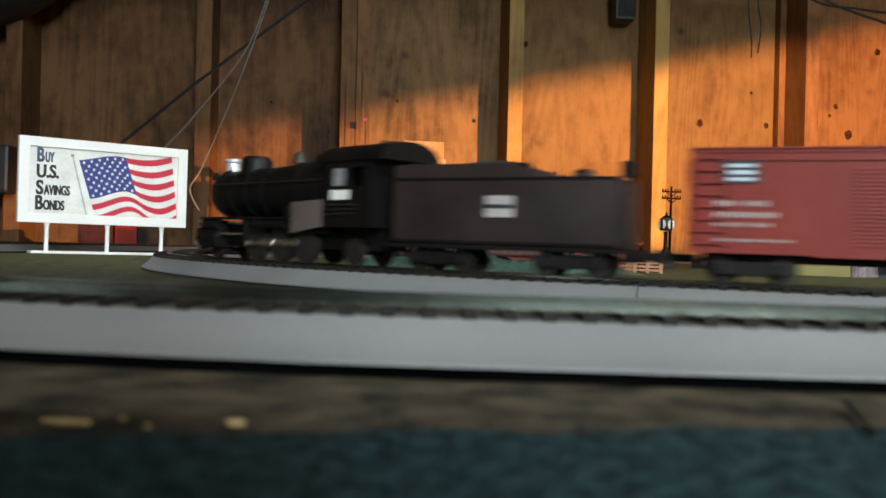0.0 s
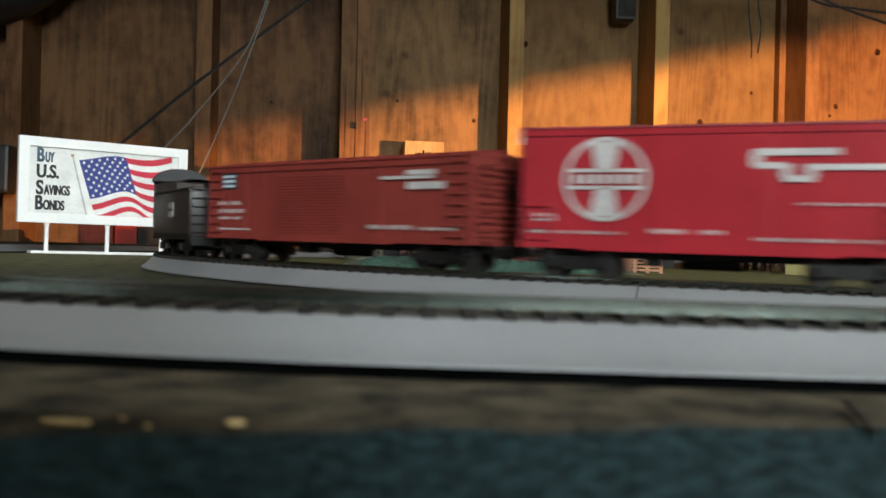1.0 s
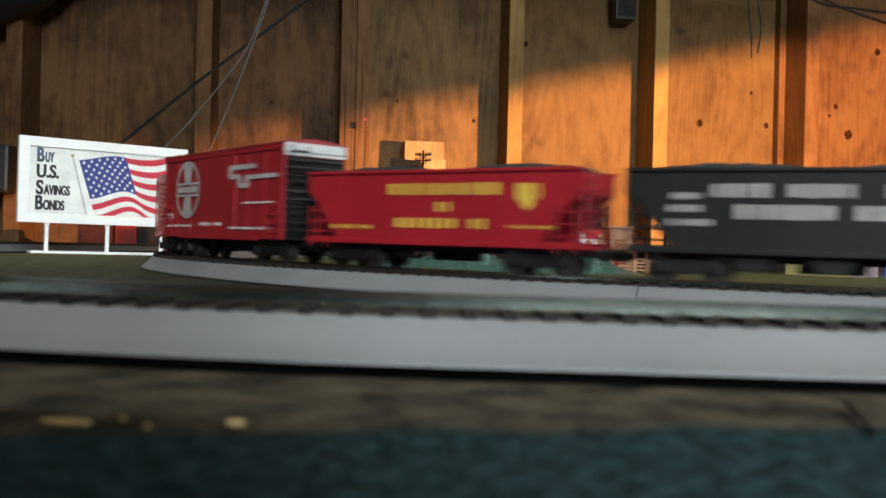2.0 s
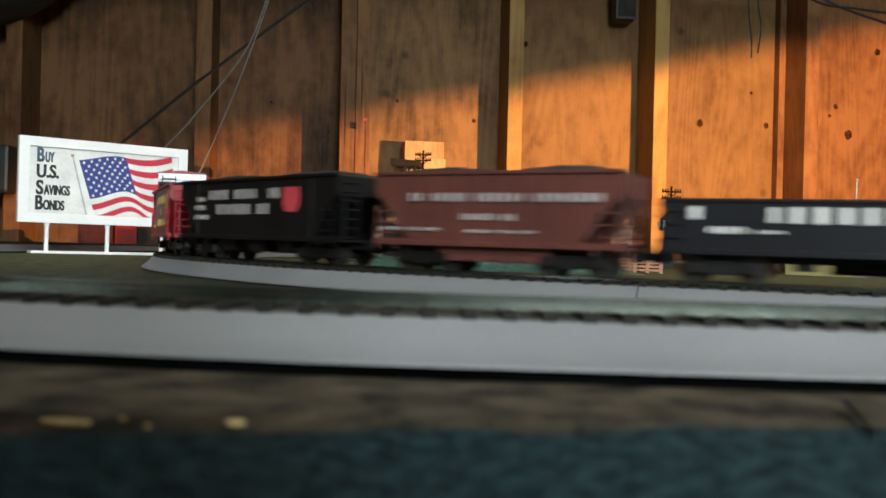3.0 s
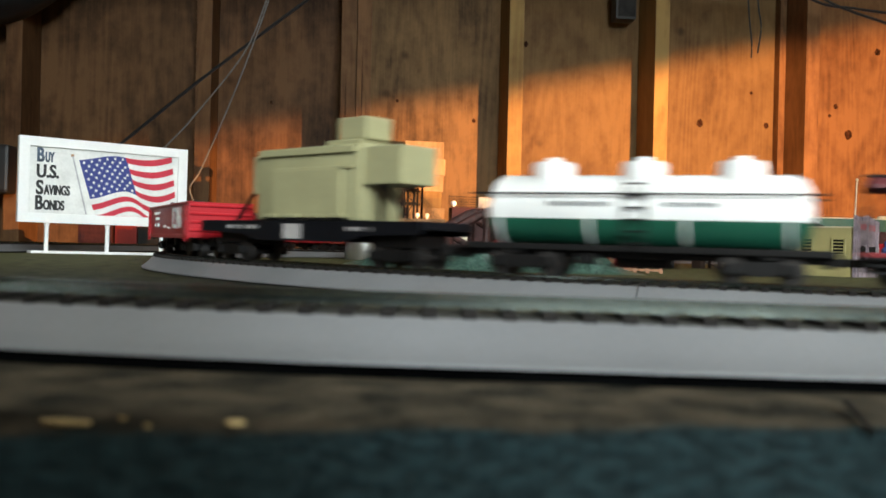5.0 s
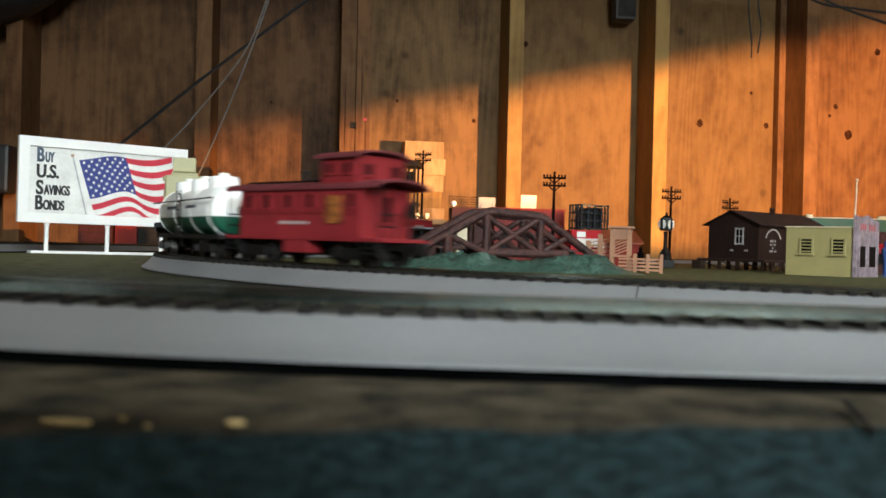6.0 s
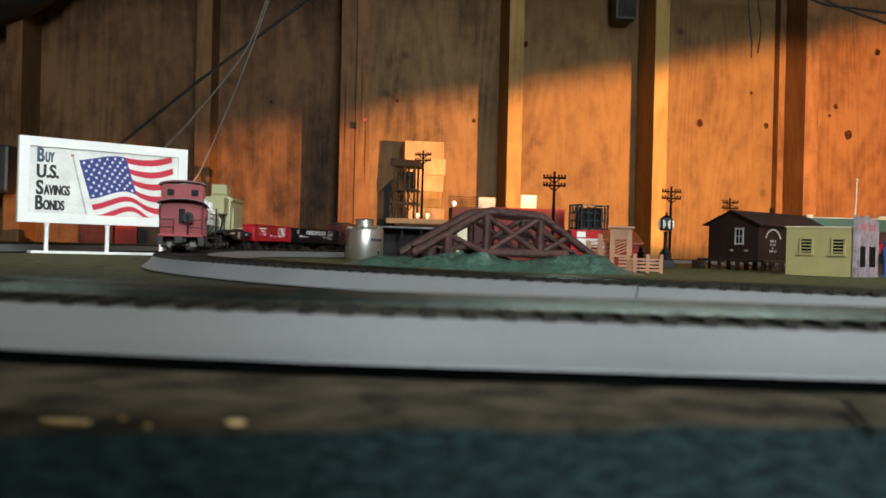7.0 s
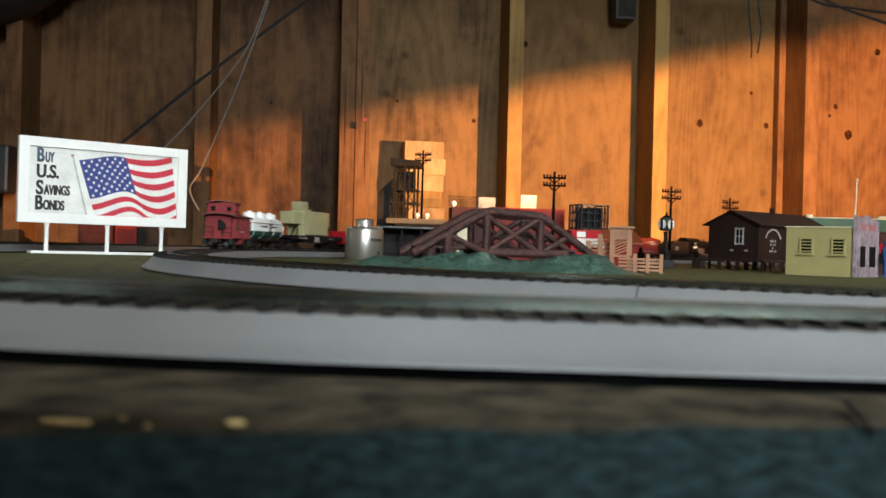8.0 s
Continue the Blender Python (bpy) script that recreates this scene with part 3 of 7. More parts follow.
def boxcar(name, label, front, L, H, mat, roof_mat, style):
    c = car(name, label, front, L)
    hw, z0 = 0.0165, 0.0108
    body = span(nb(), (-L / 2, -hw, z0), (L / 2, hw, H - 0.0028), 0.0004)
    part("body", body, mat, c)
    bm = nb()
    prism(bm, [(-hw - 0.0006, H - 0.0030), (-hw - 0.0006, H - 0.0022), (0, H - 0.0006), (hw + 0.0006, H - 0.0022), (hw + 0.0006, H - 0.0030)], -L / 2 - 0.0004, L / 2 + 0.0004, "x")
    n = 13 if style == "rib" else 10
    for i in range(n + 1):
        x = -L / 2 + L * i / n
        for sd in (-1, 1):
            beam(bm, (x, 0, H - 0.0004), (x, sd * hw, H - 0.0020), 0.0010, 0.0007)
    part("roof", bm, roof_mat, c)
    if style == "rib":
        part("roof_walk", span(nb(), (-L / 2 - 0.001, -0.0035, H - 0.0002), (L / 2 + 0.001, 0.0035, H + 0.0005)), roof_mat, c)
    for sd in (1, -1):
        y = sd * hw
        bm = nb()
        if style == "rib":
            # corrugated middle, plain ends, riveted seams
            k = 20
            for i in range(k):
                z = 0.0145 + i * (H - 0.022) / k
                box(bm, (0.010 * sd, y, z), (0.046, 0.0007, 0.0009), 0.0002)
            for x in (-0.078, -0.062, -0.046, 0.042, 0.056, 0.070, 0.082):
                box(bm, (x * sd, y, (z0 + H) / 2 - 0.001), (0.0007, 0.0007, H - z0 - 0.006))
            box(bm, (0, y, H - 0.0055), (L * 0.98, 0.0018, 0.0008))
            box(bm, (0, y, z0 + 0.0009), (L, 0.0016, 0.0018))
        else:
            for i in range(9):
                x = -L / 2 + L * i / 8
                box(bm, (x * 0.985, y, (z0 + H) / 2 - 0.001), (0.0008, 0.0008, H - z0 - 0.006))
            for z in (z0 + 0.0012, H - 0.0045):
                box(bm, (0, y, z), (L, 0.0016, 0.0022))
            for i in range(6):
                box(bm, (0, y, z0 + 0.006 + i * (H - z0 - 0.013) / 5), (0.040, 0.0010, 0.0006))
        part("side_ribs", bm, mat, c)
        door = span(nb(), (-0.021, y - 0.0006, z0 + 0.001), (0.021, y + 0.0006, H - 0.006), 0.0003) if style != "rib" else span(nb(), (-0.036 * sd - 0.0005, y - 0.0005, z0 + 0.001), (-0.036 * sd + 0.0005, y + 0.0009, H - 0.006))
        part("door", door, mat, c)
        part("door_track", span(nb(), (-0.045, y - 0.0002, z0 - 0.0006), (0.045, y + 0.0016, z0 + 0.0004)), mat, c)
        for e in (-1, 1):
            ladder(c, e * (L / 2 - 0.0075), y + sd * 0.0011, z0 + 0.001, (H - 0.003) if style == "rib" else z0 + 0.018, mat, 8 if style == "rib" else 4)
        for e in (-1, 1):
            st = nb()
            for k in (-0.004, 0.004):
                rod(st, (e * (L / 2 - 0.007) + k, y * 0.95, z0), (e * (L / 2 - 0.007) + k, y * 0.95, z0 - 0.005), 0.0004, 6)
            rod(st, (e * (L / 2 - 0.007) - 0.004, y * 0.95, z0 - 0.005), (e * (L / 2 - 0.007) + 0.004, y * 0.95, z0 - 0.005), 0.0004, 6)
            part("step", st, "black", c)
    for e in (-1, 1):
        bm = nb()
        dark = "black" if style != "rib" else mat
        k = 11
        for i in range(k):
            z = z0 + 0.004 + i * (H - z0 - 0.011) / (k - 1)
            rod(bm, (e * L / 2, -hw + 0.001, z), (e * L / 2, hw - 0.001, z), 0.0011, 8)
        part("end_ribs", bm, dark, c)
        if style != "rib":
            part("end_panel", span(nb(), (e * (L / 2 + 0.0002), -hw + 0.0006, z0), (e * (L / 2 + 0.0004), hw - 0.0006, H - 0.009)), "black", c)
            part("end_cap", span(nb(), (e * (L / 2 + 0.0001), -hw, H - 0.0085), (e * (L / 2 + 0.0010), hw, H - 0.0026)), "silver_paint", c)
        ladder(c, e * (L / 2 + 0.0018), -e * 0.009, z0, H - 0.004, mat if style == "rib" else "black", 9, 0.009, False)
        bw = lathe(nb(), [(0.0034, 0), (0.0034, 0.0006), (0.0026, 0.0006), (0.0026, 0)], 14, Matrix.Translation((e * (L / 2 + 0.0022), e * 0.006, H * 0.66)) @ Matrix.Rotation(radians(90), 4, "Y"))
        if e < 0:
            part("brake_wheel", bw, "black", c)
        else:
            bw.free()
    underframe(c, L)
    return c


def rock_boxcar():
    L, H = 0.174, 0.0495
    c = boxcar("boxcar", "oxide red ribbed fifty-foot model boxcar with white lettering", -0.025, L, H, "oxide", "oxide", "rib")
    y = 0.0168
    on_sides(c, "badge", "badge_dark", y, [(-0.070, 0.0395, 0.0125, 0.0080)], "dark badge with pale edge")
    on_sides(c, "lettering", "pale_blue", y + 0.0002, [(-0.070, 0.0418, 0.0100, 0.0012), (-0.070, 0.0394, 0.0100, 0.0014), (-0.070, 0.0370, 0.0100, 0.0012)])
    on_sides(c, "lettering", "print_dim", y, letters(-0.078, -0.060, 0.0285, 0.0020, 1) + letters(-0.078, -0.058, 0.0245, 0.0020, 2) + letters(-0.078, -0.060, 0.0210, 0.0014, 3) + letters(-0.079, -0.052, 0.0155, 0.0010, 4))
    on_sides(c, "lettering", "print_dim", y + 0.0007, [(0.052, 0.0385, 0.030, 0.0013), (0.060, 0.0405, 0.016, 0.0020), (0.0625, 0.0350, 0.020, 0.0030)] + letters(0.030, 0.056, 0.0175, 0.0018, 5) + letters(0.060, 0.078, 0.0170, 0.0012, 6))


def cross_boxcar():
    L, H = 0.140, 0.0590
    c = boxcar("boxcar", "bright red high-cube model boxcar with white round cross emblem", -0.213, L, H, "red", "red_dark", "smooth")
    y = 0.0173
    for sd in (1, -1):
        bm = nb()
        cx, cz = 0.0372 * sd, 0.0370
        rot = Matrix.Translation((cx, sd * (y + 0.0001), cz)) @ Matrix.Rotation(radians(90), 4, "X")
        n = 36
        ring = [[bm.verts.new(rot @ Vector((r * math.cos(6.28319 * i / n), r * math.sin(6.28319 * i / n), 0))) for i in range(n)] for r in (0.0158, 0.0142)]
        for i in range(n):
            bm.faces.new((ring[0][i], ring[0][(i + 1) % n], ring[1][(i + 1) % n], ring[1][i]))
        # upright bar with flared ends, and a level bar
        for e in (-1, 1):
            prism(bm, [(cx - 0.0034, cz + e * 0.0032), (cx + 0.0034, cz + e * 0.0032), (cx + 0.0054, cz + e * 0.0138), (cx - 0.0054, cz + e * 0.0138)], sd * y, sd * (y + 0.0002))
        for zz in (0.0032, -0.0032):
            box(bm, (cx, sd * (y + 0.0001), cz + zz), (0.0282, 0.0002, 0.0013))
        for k in range(7):
            box(bm, (cx + (k - 3) * 0.0036, sd * (y + 0.0001), cz), (0.0024, 0.0002, 0.0034))
        part("emblem", bm, "print_dim", c, "white round emblem with a cross")
    on_sides(c, "lettering", "print_dim", y, [(0.0290, 0.0465, 0.028, 0.0024), (0.0160, 0.0440, 0.0034, 0.0050), (0.0205, 0.0418, 0.010, 0.0022), (0.0260, 0.0400, 0.0034, 0.0046), (0.0300, 0.0372, 0.010, 0.0022), (0.0340, 0.0400, 0.0034, 0.0046), (0.0500, 0.0412, 0.030, 0.0020)])
    on_sides(c, "lettering", "print_dim", y, letters(-0.064, -0.052, 0.0225, 0.0030, 11) + letters(-0.066, -0.030, 0.0170, 0.0012, 12) + letters(0.030, 0.062, 0.0285, 0.0009, 13) + letters(-0.020, -0.008, 0.0180, 0.0018, 14) + letters(-0.004, 0.006, 0.0180, 0.0016, 15) + letters(0.016, 0.060, 0.0160, 0.0012, 16))


def hopper(name, label, front, L, H, mat, bays, seed, rib_n, overhang=0.016, low=0.0045):
    c = car(name, label, front, L)
    hw, z0 = 0.0168, 0.0105
    # open tub: sides, sloping end sheets and coal
    out = [(-L / 2, H), (-L / 2, H - 0.010), (-L / 2 + overhang + 0.008, z0 + 0.003), (L / 2 - overhang - 0.008, z0 + 0.003), (L / 2, H - 0.010), (L / 2, H)]
    bm = prism(nb(), [(x, z - (0.0015 if z == H else 0)) for x, z in out], -hw + 0.0008, hw - 0.0008)
    part("tub", bm, mat, c)
    for sd in (1, -1):
        bm = prism(nb(), [(-L / 2, H), (-L / 2, H - 0.009), (-L / 2 + 0.004, H - 0.012), (-L / 2 + overhang, z0 + 0.0025), (-L / 2, z0 + 0.0025), (-L / 2, z0), (L / 2, z0), (L / 2, z0 + 0.0025), (L / 2 - overhang, z0 + 0.0025), (L / 2 - 0.004, H - 0.012), (L / 2, H - 0.009), (L / 2, H)], sd * hw - 0.0005, sd * hw + 0.0005)
        part("side", bm, mat, c)
        bm = nb()
        for i in range(rib_n):
            x = (i / (rib_n - 1) - 0.5) * (L - 2 * overhang - 0.006)
            box(bm, (x, sd * (hw + 0.0006), (z0 + H) / 2), (0.0013, 0.0014, H - z0 - 0.001), 0.0003)
        box(bm, (0, sd * (hw + 0.0003), H - 0.0006), (L, 0.0030, 0.0014), 0.0003)
        box(bm, (0, sd * (hw + 0.0003), z0 + 0.0008), (L, 0.0022, 0.0020), 0.0003)
        part("side_ribs", bm, mat, c)
        for e in (-1, 1):
            ladder(c, e * (L / 2 - 0.006), sd * (hw + 0.0010), z0 - 0.002, z0 + 0.016, mat, 4, 0.009)
    for i in range(bays):
        x = ((i + 0.5) / bays - 0.5) * (L - 0.062)
        bm = prism(nb(), [(x - 0.011, z0 + 0.004), (x - 0.0045, low), (x + 0.0045, low), (x + 0.011, z0 + 0.004)], -hw + 0.003, hw - 0.003)
        part("hopper_bay", bm, mat, c)
    for e in (-1, 1):
        bm = nb()
        for y in (-0.012, 0.012):
            rod(bm, (e * (L / 2 - 0.001), y, z0), (e * (L / 2 - 0.001), y, H - 0.008), 0.0007, 6)
        box(bm, (e * (L / 2 - 0.008), 0, z0 + 0.0006), (0.017, 0.030, 0.0012))
        part("end_frame", bm, mat, c)
        ladder(c, e * (L / 2 + 0.0008), -e * 0.010, z0, H - 0.002, mat, 7, 0.009, False)
    # heaped load
    r = random.Random(seed)
    bm = nb()
    nx, ny = 40, 12
    g = []
    for i in range(nx + 1):
        row = []
        for j in range(ny + 1):
            u, v = i / nx, j / ny
            heap = (0.0010 + 0.0030 * abs(math.sin(u * math.pi * 2)) ** 0.8) * math.sin(v * math.pi) ** 0.6 if 0 < i < nx and 0 < j < ny else 0
            row.append(bm.verts.new(((u - 0.5) * (L - 0.002), (v - 0.5) * 2 * (hw - 0.001), H - 0.0012 + heap * (1 + r.uniform(-0.25, 0.25)))))
        g.append(row)
    for i in range(nx):
        for j in range(ny):
            bm.faces.new((g[i][j], g[i + 1][j], g[i + 1][j + 1], g[i][j + 1]))
    part("coal_load", bm, "coal", c, "heaped black coal")
    underframe(c, L)
    return c


def hoppers():
    y = 0.0176
    c = hopper("hopper_car", "crimson model coal hopper with gold lettering", -0.366, 0.132, 0.0415, "crimson", 4, 21, 2, low=0.0098)
    on_sides(c, "lettering", "gold", y, letters(-0.022, 0.030, 0.0335, 0.0050, 22, 0.85) + letters(0.002, 0.010, 0.0262, 0.0040, 23) + letters(-0.018, 0.024, 0.0195, 0.0042, 24, 0.85) + letters(-0.052, -0.030, 0.0175, 0.0018, 25) + letters(0.036, 0.055, 0.0185, 0.0012, 27))
    for sd in (1, -1):
        s = prism(nb(), [(-0.0048, 0.0045), (0.0048, 0.0045), (0.0050, -0.0010), (0, -0.0062), (-0.0050, -0.0010)], 0, 0.00025)
        part("shield", s, "gold", c, "gold shield emblem").matrix_basis = pose(-0.044 * sd, sd * y, 0.0310)
    c = hopper("hopper_car", "black model coal hopper with white lettering and red badge", -0.511, 0.142, 0.0410, "black", 3, 31, 2)
    on_sides(c, "lettering", "print_dim", y, letters(-0.040, 0.024, 0.0330, 0.0050, 32, 0.9) + letters(-0.032, 0.014, 0.0255, 0.0052, 33, 0.9) + letters(-0.054, -0.044, 0.0310, 0.0024, 34) + letters(-0.055, -0.044, 0.0265, 0.0026, 35) + letters(-0.055, -0.042, 0.0215, 0.0024, 36))
    for sd in (1, -1):
        s = prism(nb(), [(-0.0062, 0.0055), (0.0062, 0.0055), (0.0066, -0.002), (0.004, -0.0060), (-0.004, -0.0060), (-0.0066, -0.002)], 0, 0.00025)
        part("badge", s, "badge_red", c, "faded red badge").matrix_basis = pose(-0.036 * sd, sd * y, 0.0300)
    c = hopper("hopper_car", "brown model coal hopper with white lettering", -0.669, 0.108, 0.0405, "brown", 4, 41, 8)
    on_sides(c, "lettering", "print_dim", y + 0.0010, letters(-0.040, 0.046, 0.0300, 0.0034, 42, 0.8) + letters(-0.012, 0.012, 0.0222, 0.0026, 43) + letters(-0.050, -0.022, 0.0170, 0.0014, 44) + letters(-0.010, 0.020, 0.0165, 0.0012, 46))


def gondola(name, label, front, L, H, mat, rib_n):
    c = car(name, label, front, L)
    hw, z0 = 0.0166, 0.0105
    part("floor", span(nb(), (-L / 2, -hw, z0), (L / 2, hw, z0 + 0.0016)), mat, c)
    for sd in (1, -1):
        part("side", span(nb(), (-L / 2, sd * hw - 0.0006, z0), (L / 2, sd * hw + 0.0006, H), 0.0002), mat, c)
        bm = nb()
        for i in range(rib_n):
            x = (i / (rib_n - 1) - 0.5) * (L - 0.003)
            box(bm, (x, sd * (hw + 0.0006), (z0 + H) / 2), (0.0016, 0.0012, H - z0 - 0.0004), 0.0003)
        box(bm, (0, sd * hw, H - 0.0005), (L, 0.0028, 0.0014), 0.0003)
        box(bm, (0, sd * (hw + 0.0005), z0 + 0.0006), (L, 0.0018, 0.0022), 0.0003)
        part("side_ribs", bm, mat, c)
        for e in (-1, 1):
            ladder(c, e * (L / 2 - 0.005), sd * (hw + 0.0014), z0 - 0.002, H - 0.002, mat, 4, 0.007)
    for e in (-1, 1):
        bm = span(nb(), (e * (L / 2 - 0.0012), -hw, z0), (e * L / 2, hw, H), 0.0002)
        for k in range(4):
            rod(bm, (e * L / 2, -hw, z0 + 0.004 + k * 0.0045), (e * L / 2, hw, z0 + 0.004 + k * 0.0045), 0.0009, 8)
        part("end", bm, mat, c)
    underframe(c, L)
    return c


def gondolas():
    y = 0.0174
    c = gondola("gondola_car", "black open model gondola with white lettering", -0.788, 0.139, 0.0300, "gondola_black", 2)
    on_sides(c, "lettering", "print", y, letters(-0.032, 0.024, 0.0245, 0.0058, 51, 0.72, 1.5) + letters(-0.064, -0.055, 0.0250, 0.0045, 52) + letters(-0.052, -0.040, 0.0190, 0.0024, 53) + letters(-0.036, -0.028, 0.0185, 0.0012, 54) + letters(0.018, 0.030, 0.0185, 0.0014, 55))
    for sd in (1, -1):
        d = nb()
        for q0, q1 in ((0.0075, 0.0066), (0.0054, 0.0046)):
            rings = [[d.verts.new((q * math.cos(6.28319 * i / 28), 0.0001 * sd, q * math.sin(6.28319 * i / 28))) for i in range(28)] for q in (q0, q1)]
            for i in range(28):
                d.faces.new((rings[0][i], rings[0][(i + 1) % 28], rings[1][(i + 1) % 28], rings[1][i]))
        box(d, (0, 0.0001 * sd, 0), (0.0070, 0.0002, 0.0022))
        part("emblem", d, "print_dim", c, "round white emblem").matrix_basis = pose(-0.040 * sd, sd * y, 0.0225)
    c = gondola("gondola_car", "signal red open model gondola with white emblem", -0.941, 0.144, 0.0300, "signal_red", 2)
    on_sides(c, "lettering", "print", y, letters(-0.050, -0.024, 0.0255, 0.0018, 61) + letters(-0.044, -0.030, 0.0220, 0.0018, 62) + letters(-0.046, -0.030, 0.0180, 0.0022, 63) + letters(-0.012, -0.002, 0.0170, 0.0014, 64) + letters(0.004, 0.012, 0.0160, 0.0012, 65))
    # the broad ribbon emblem: a ring and a zigzag
    on_sides(c, "emblem", "print", y, [(0.0268, 0.0264, 0.0124, 0.0021), (0.0268, 0.0168, 0.0124, 0.0021), (0.0216, 0.0216, 0.0022, 0.0096), (0.0345, 0.0216, 0.0024, 0.0116), (0.0370, 0.0252, 0.0019, 0.0040), (0.0389, 0.0228, 0.0019, 0.0040), (0.0408, 0.0204, 0.0019, 0.0040), (0.0427, 0.0180, 0.0019, 0.0040), (0.0452, 0.0216, 0.0024, 0.0116)], "broad white ribbon emblem")


def transformer_car():
    L = 0.1585
    c = car("flat_car", "black depressed-centre model flat car carrying a transformer", -1.094, L)
    bm = nb()
    span(bm, (-L / 2, -0.0160, 0.0165), (L / 2, 0.0160, 0.0200), 0.0004)
    part("deck", bm, "gondola_black", c)
    for sd in (1, -1):
        bm = prism(nb(), [(-L / 2, 0.0195), (-L / 2, 0.0145), (-0.044, 0.0135), (-0.032, 0.0105), (0.032, 0.0105), (0.044, 0.0135), (L / 2, 0.0145), (L / 2, 0.0195)], sd * 0.0152, sd * 0.0166)
        part("side_sill", bm, "gondola_black", c)
    on_sides(c, "placard", "print_dim", 0.0167, [(-0.004, 0.0150, 0.0130, 0.0070)], "pale lettered placard")
    on_sides(c, "lettering", "print_dim", 0.0167, letters(-0.056, -0.032, 0.0168, 0.0020, 71) + letters(0.034, 0.050, 0.0165, 0.0018, 72))
    for x in (-0.0572, 0.0572):
        b = box(nb(), (x, 0, 0.0115), (0.026, 0.022, 0.006), 0.0008)
        part("bolster", b, "black", c)
    t = thing("transformer", "pale green plastic electrical transformer load on a flat car", "transformer load")
    z = 0.0203
    bm = span(nb(), (-0.034, -0.0130, z), (0.040, 0.0130, z + 0.0345), 0.0012)
    part("body", bm, "cream", t, smooth=True)
    for sd in (1, -1):
        bm = nb()
        box(bm, (-0.002, sd * 0.0132, z + 0.0240), (0.056, 0.0022, 0.0012), 0.0003)
        box(bm, (0.002, sd * 0.0134, z + 0.0125), (0.050, 0.0020, 0.0225), 0.0005)
        box(bm, (0.003, sd * 0.0138, z + 0.0320), (0.070, 0.0020, 0.0030), 0.0005)
        for k in range(4):
            box(bm, (-0.022 + k * 0.016, sd * 0.0140, z + 0.0020), (0.009, 0.0034, 0.0016), 0.0003)
        part("side_casing", bm, "cream", t)
        bm = nb()
        for k in range(4):
            box(bm, (-0.022 + k * 0.016, sd * 0.0142, z + 0.0006), (0.011, 0.0040, 0.0012))
        part("foot_bolts", bm, "black", t)
    part("radiator_box", span(nb(), (-0.058, -0.0110, z + 0.0160), (-0.0335, 0.0110, z + 0.0330), 0.0008), "cream", t)
    part("end_box", span(nb(), (0.0395, -0.0100, z + 0.0130), (0.0480, 0.0100, z + 0.0320), 0.0008), "cream", t)
    part("top_cover", span(nb(), (-0.030, -0.0090, z + 0.0343), (-0.006, 0.0090, z + 0.0372), 0.0008), "cream", t)
    bm = span(nb(), (-0.0320, -0.0080, z + 0.0370), (-0.0130, 0.0080, z + 0.0475), 0.0010)
    part("bushing_turret", bm, "cream", t)
    for e in (-1, 1):
        bm = nb()
        for y in (-0.009, 0.009):
            beam(bm, (e * 0.062, y, z), (e * 0.044, y, z + 0.018), 0.0014, 0.0014)
            beam(bm, (e * 0.044, y, z), (e * 0.044, y, z + 0.018), 0.0012, 0.0012)
        part("brace", bm, "black", t)
    return c, t


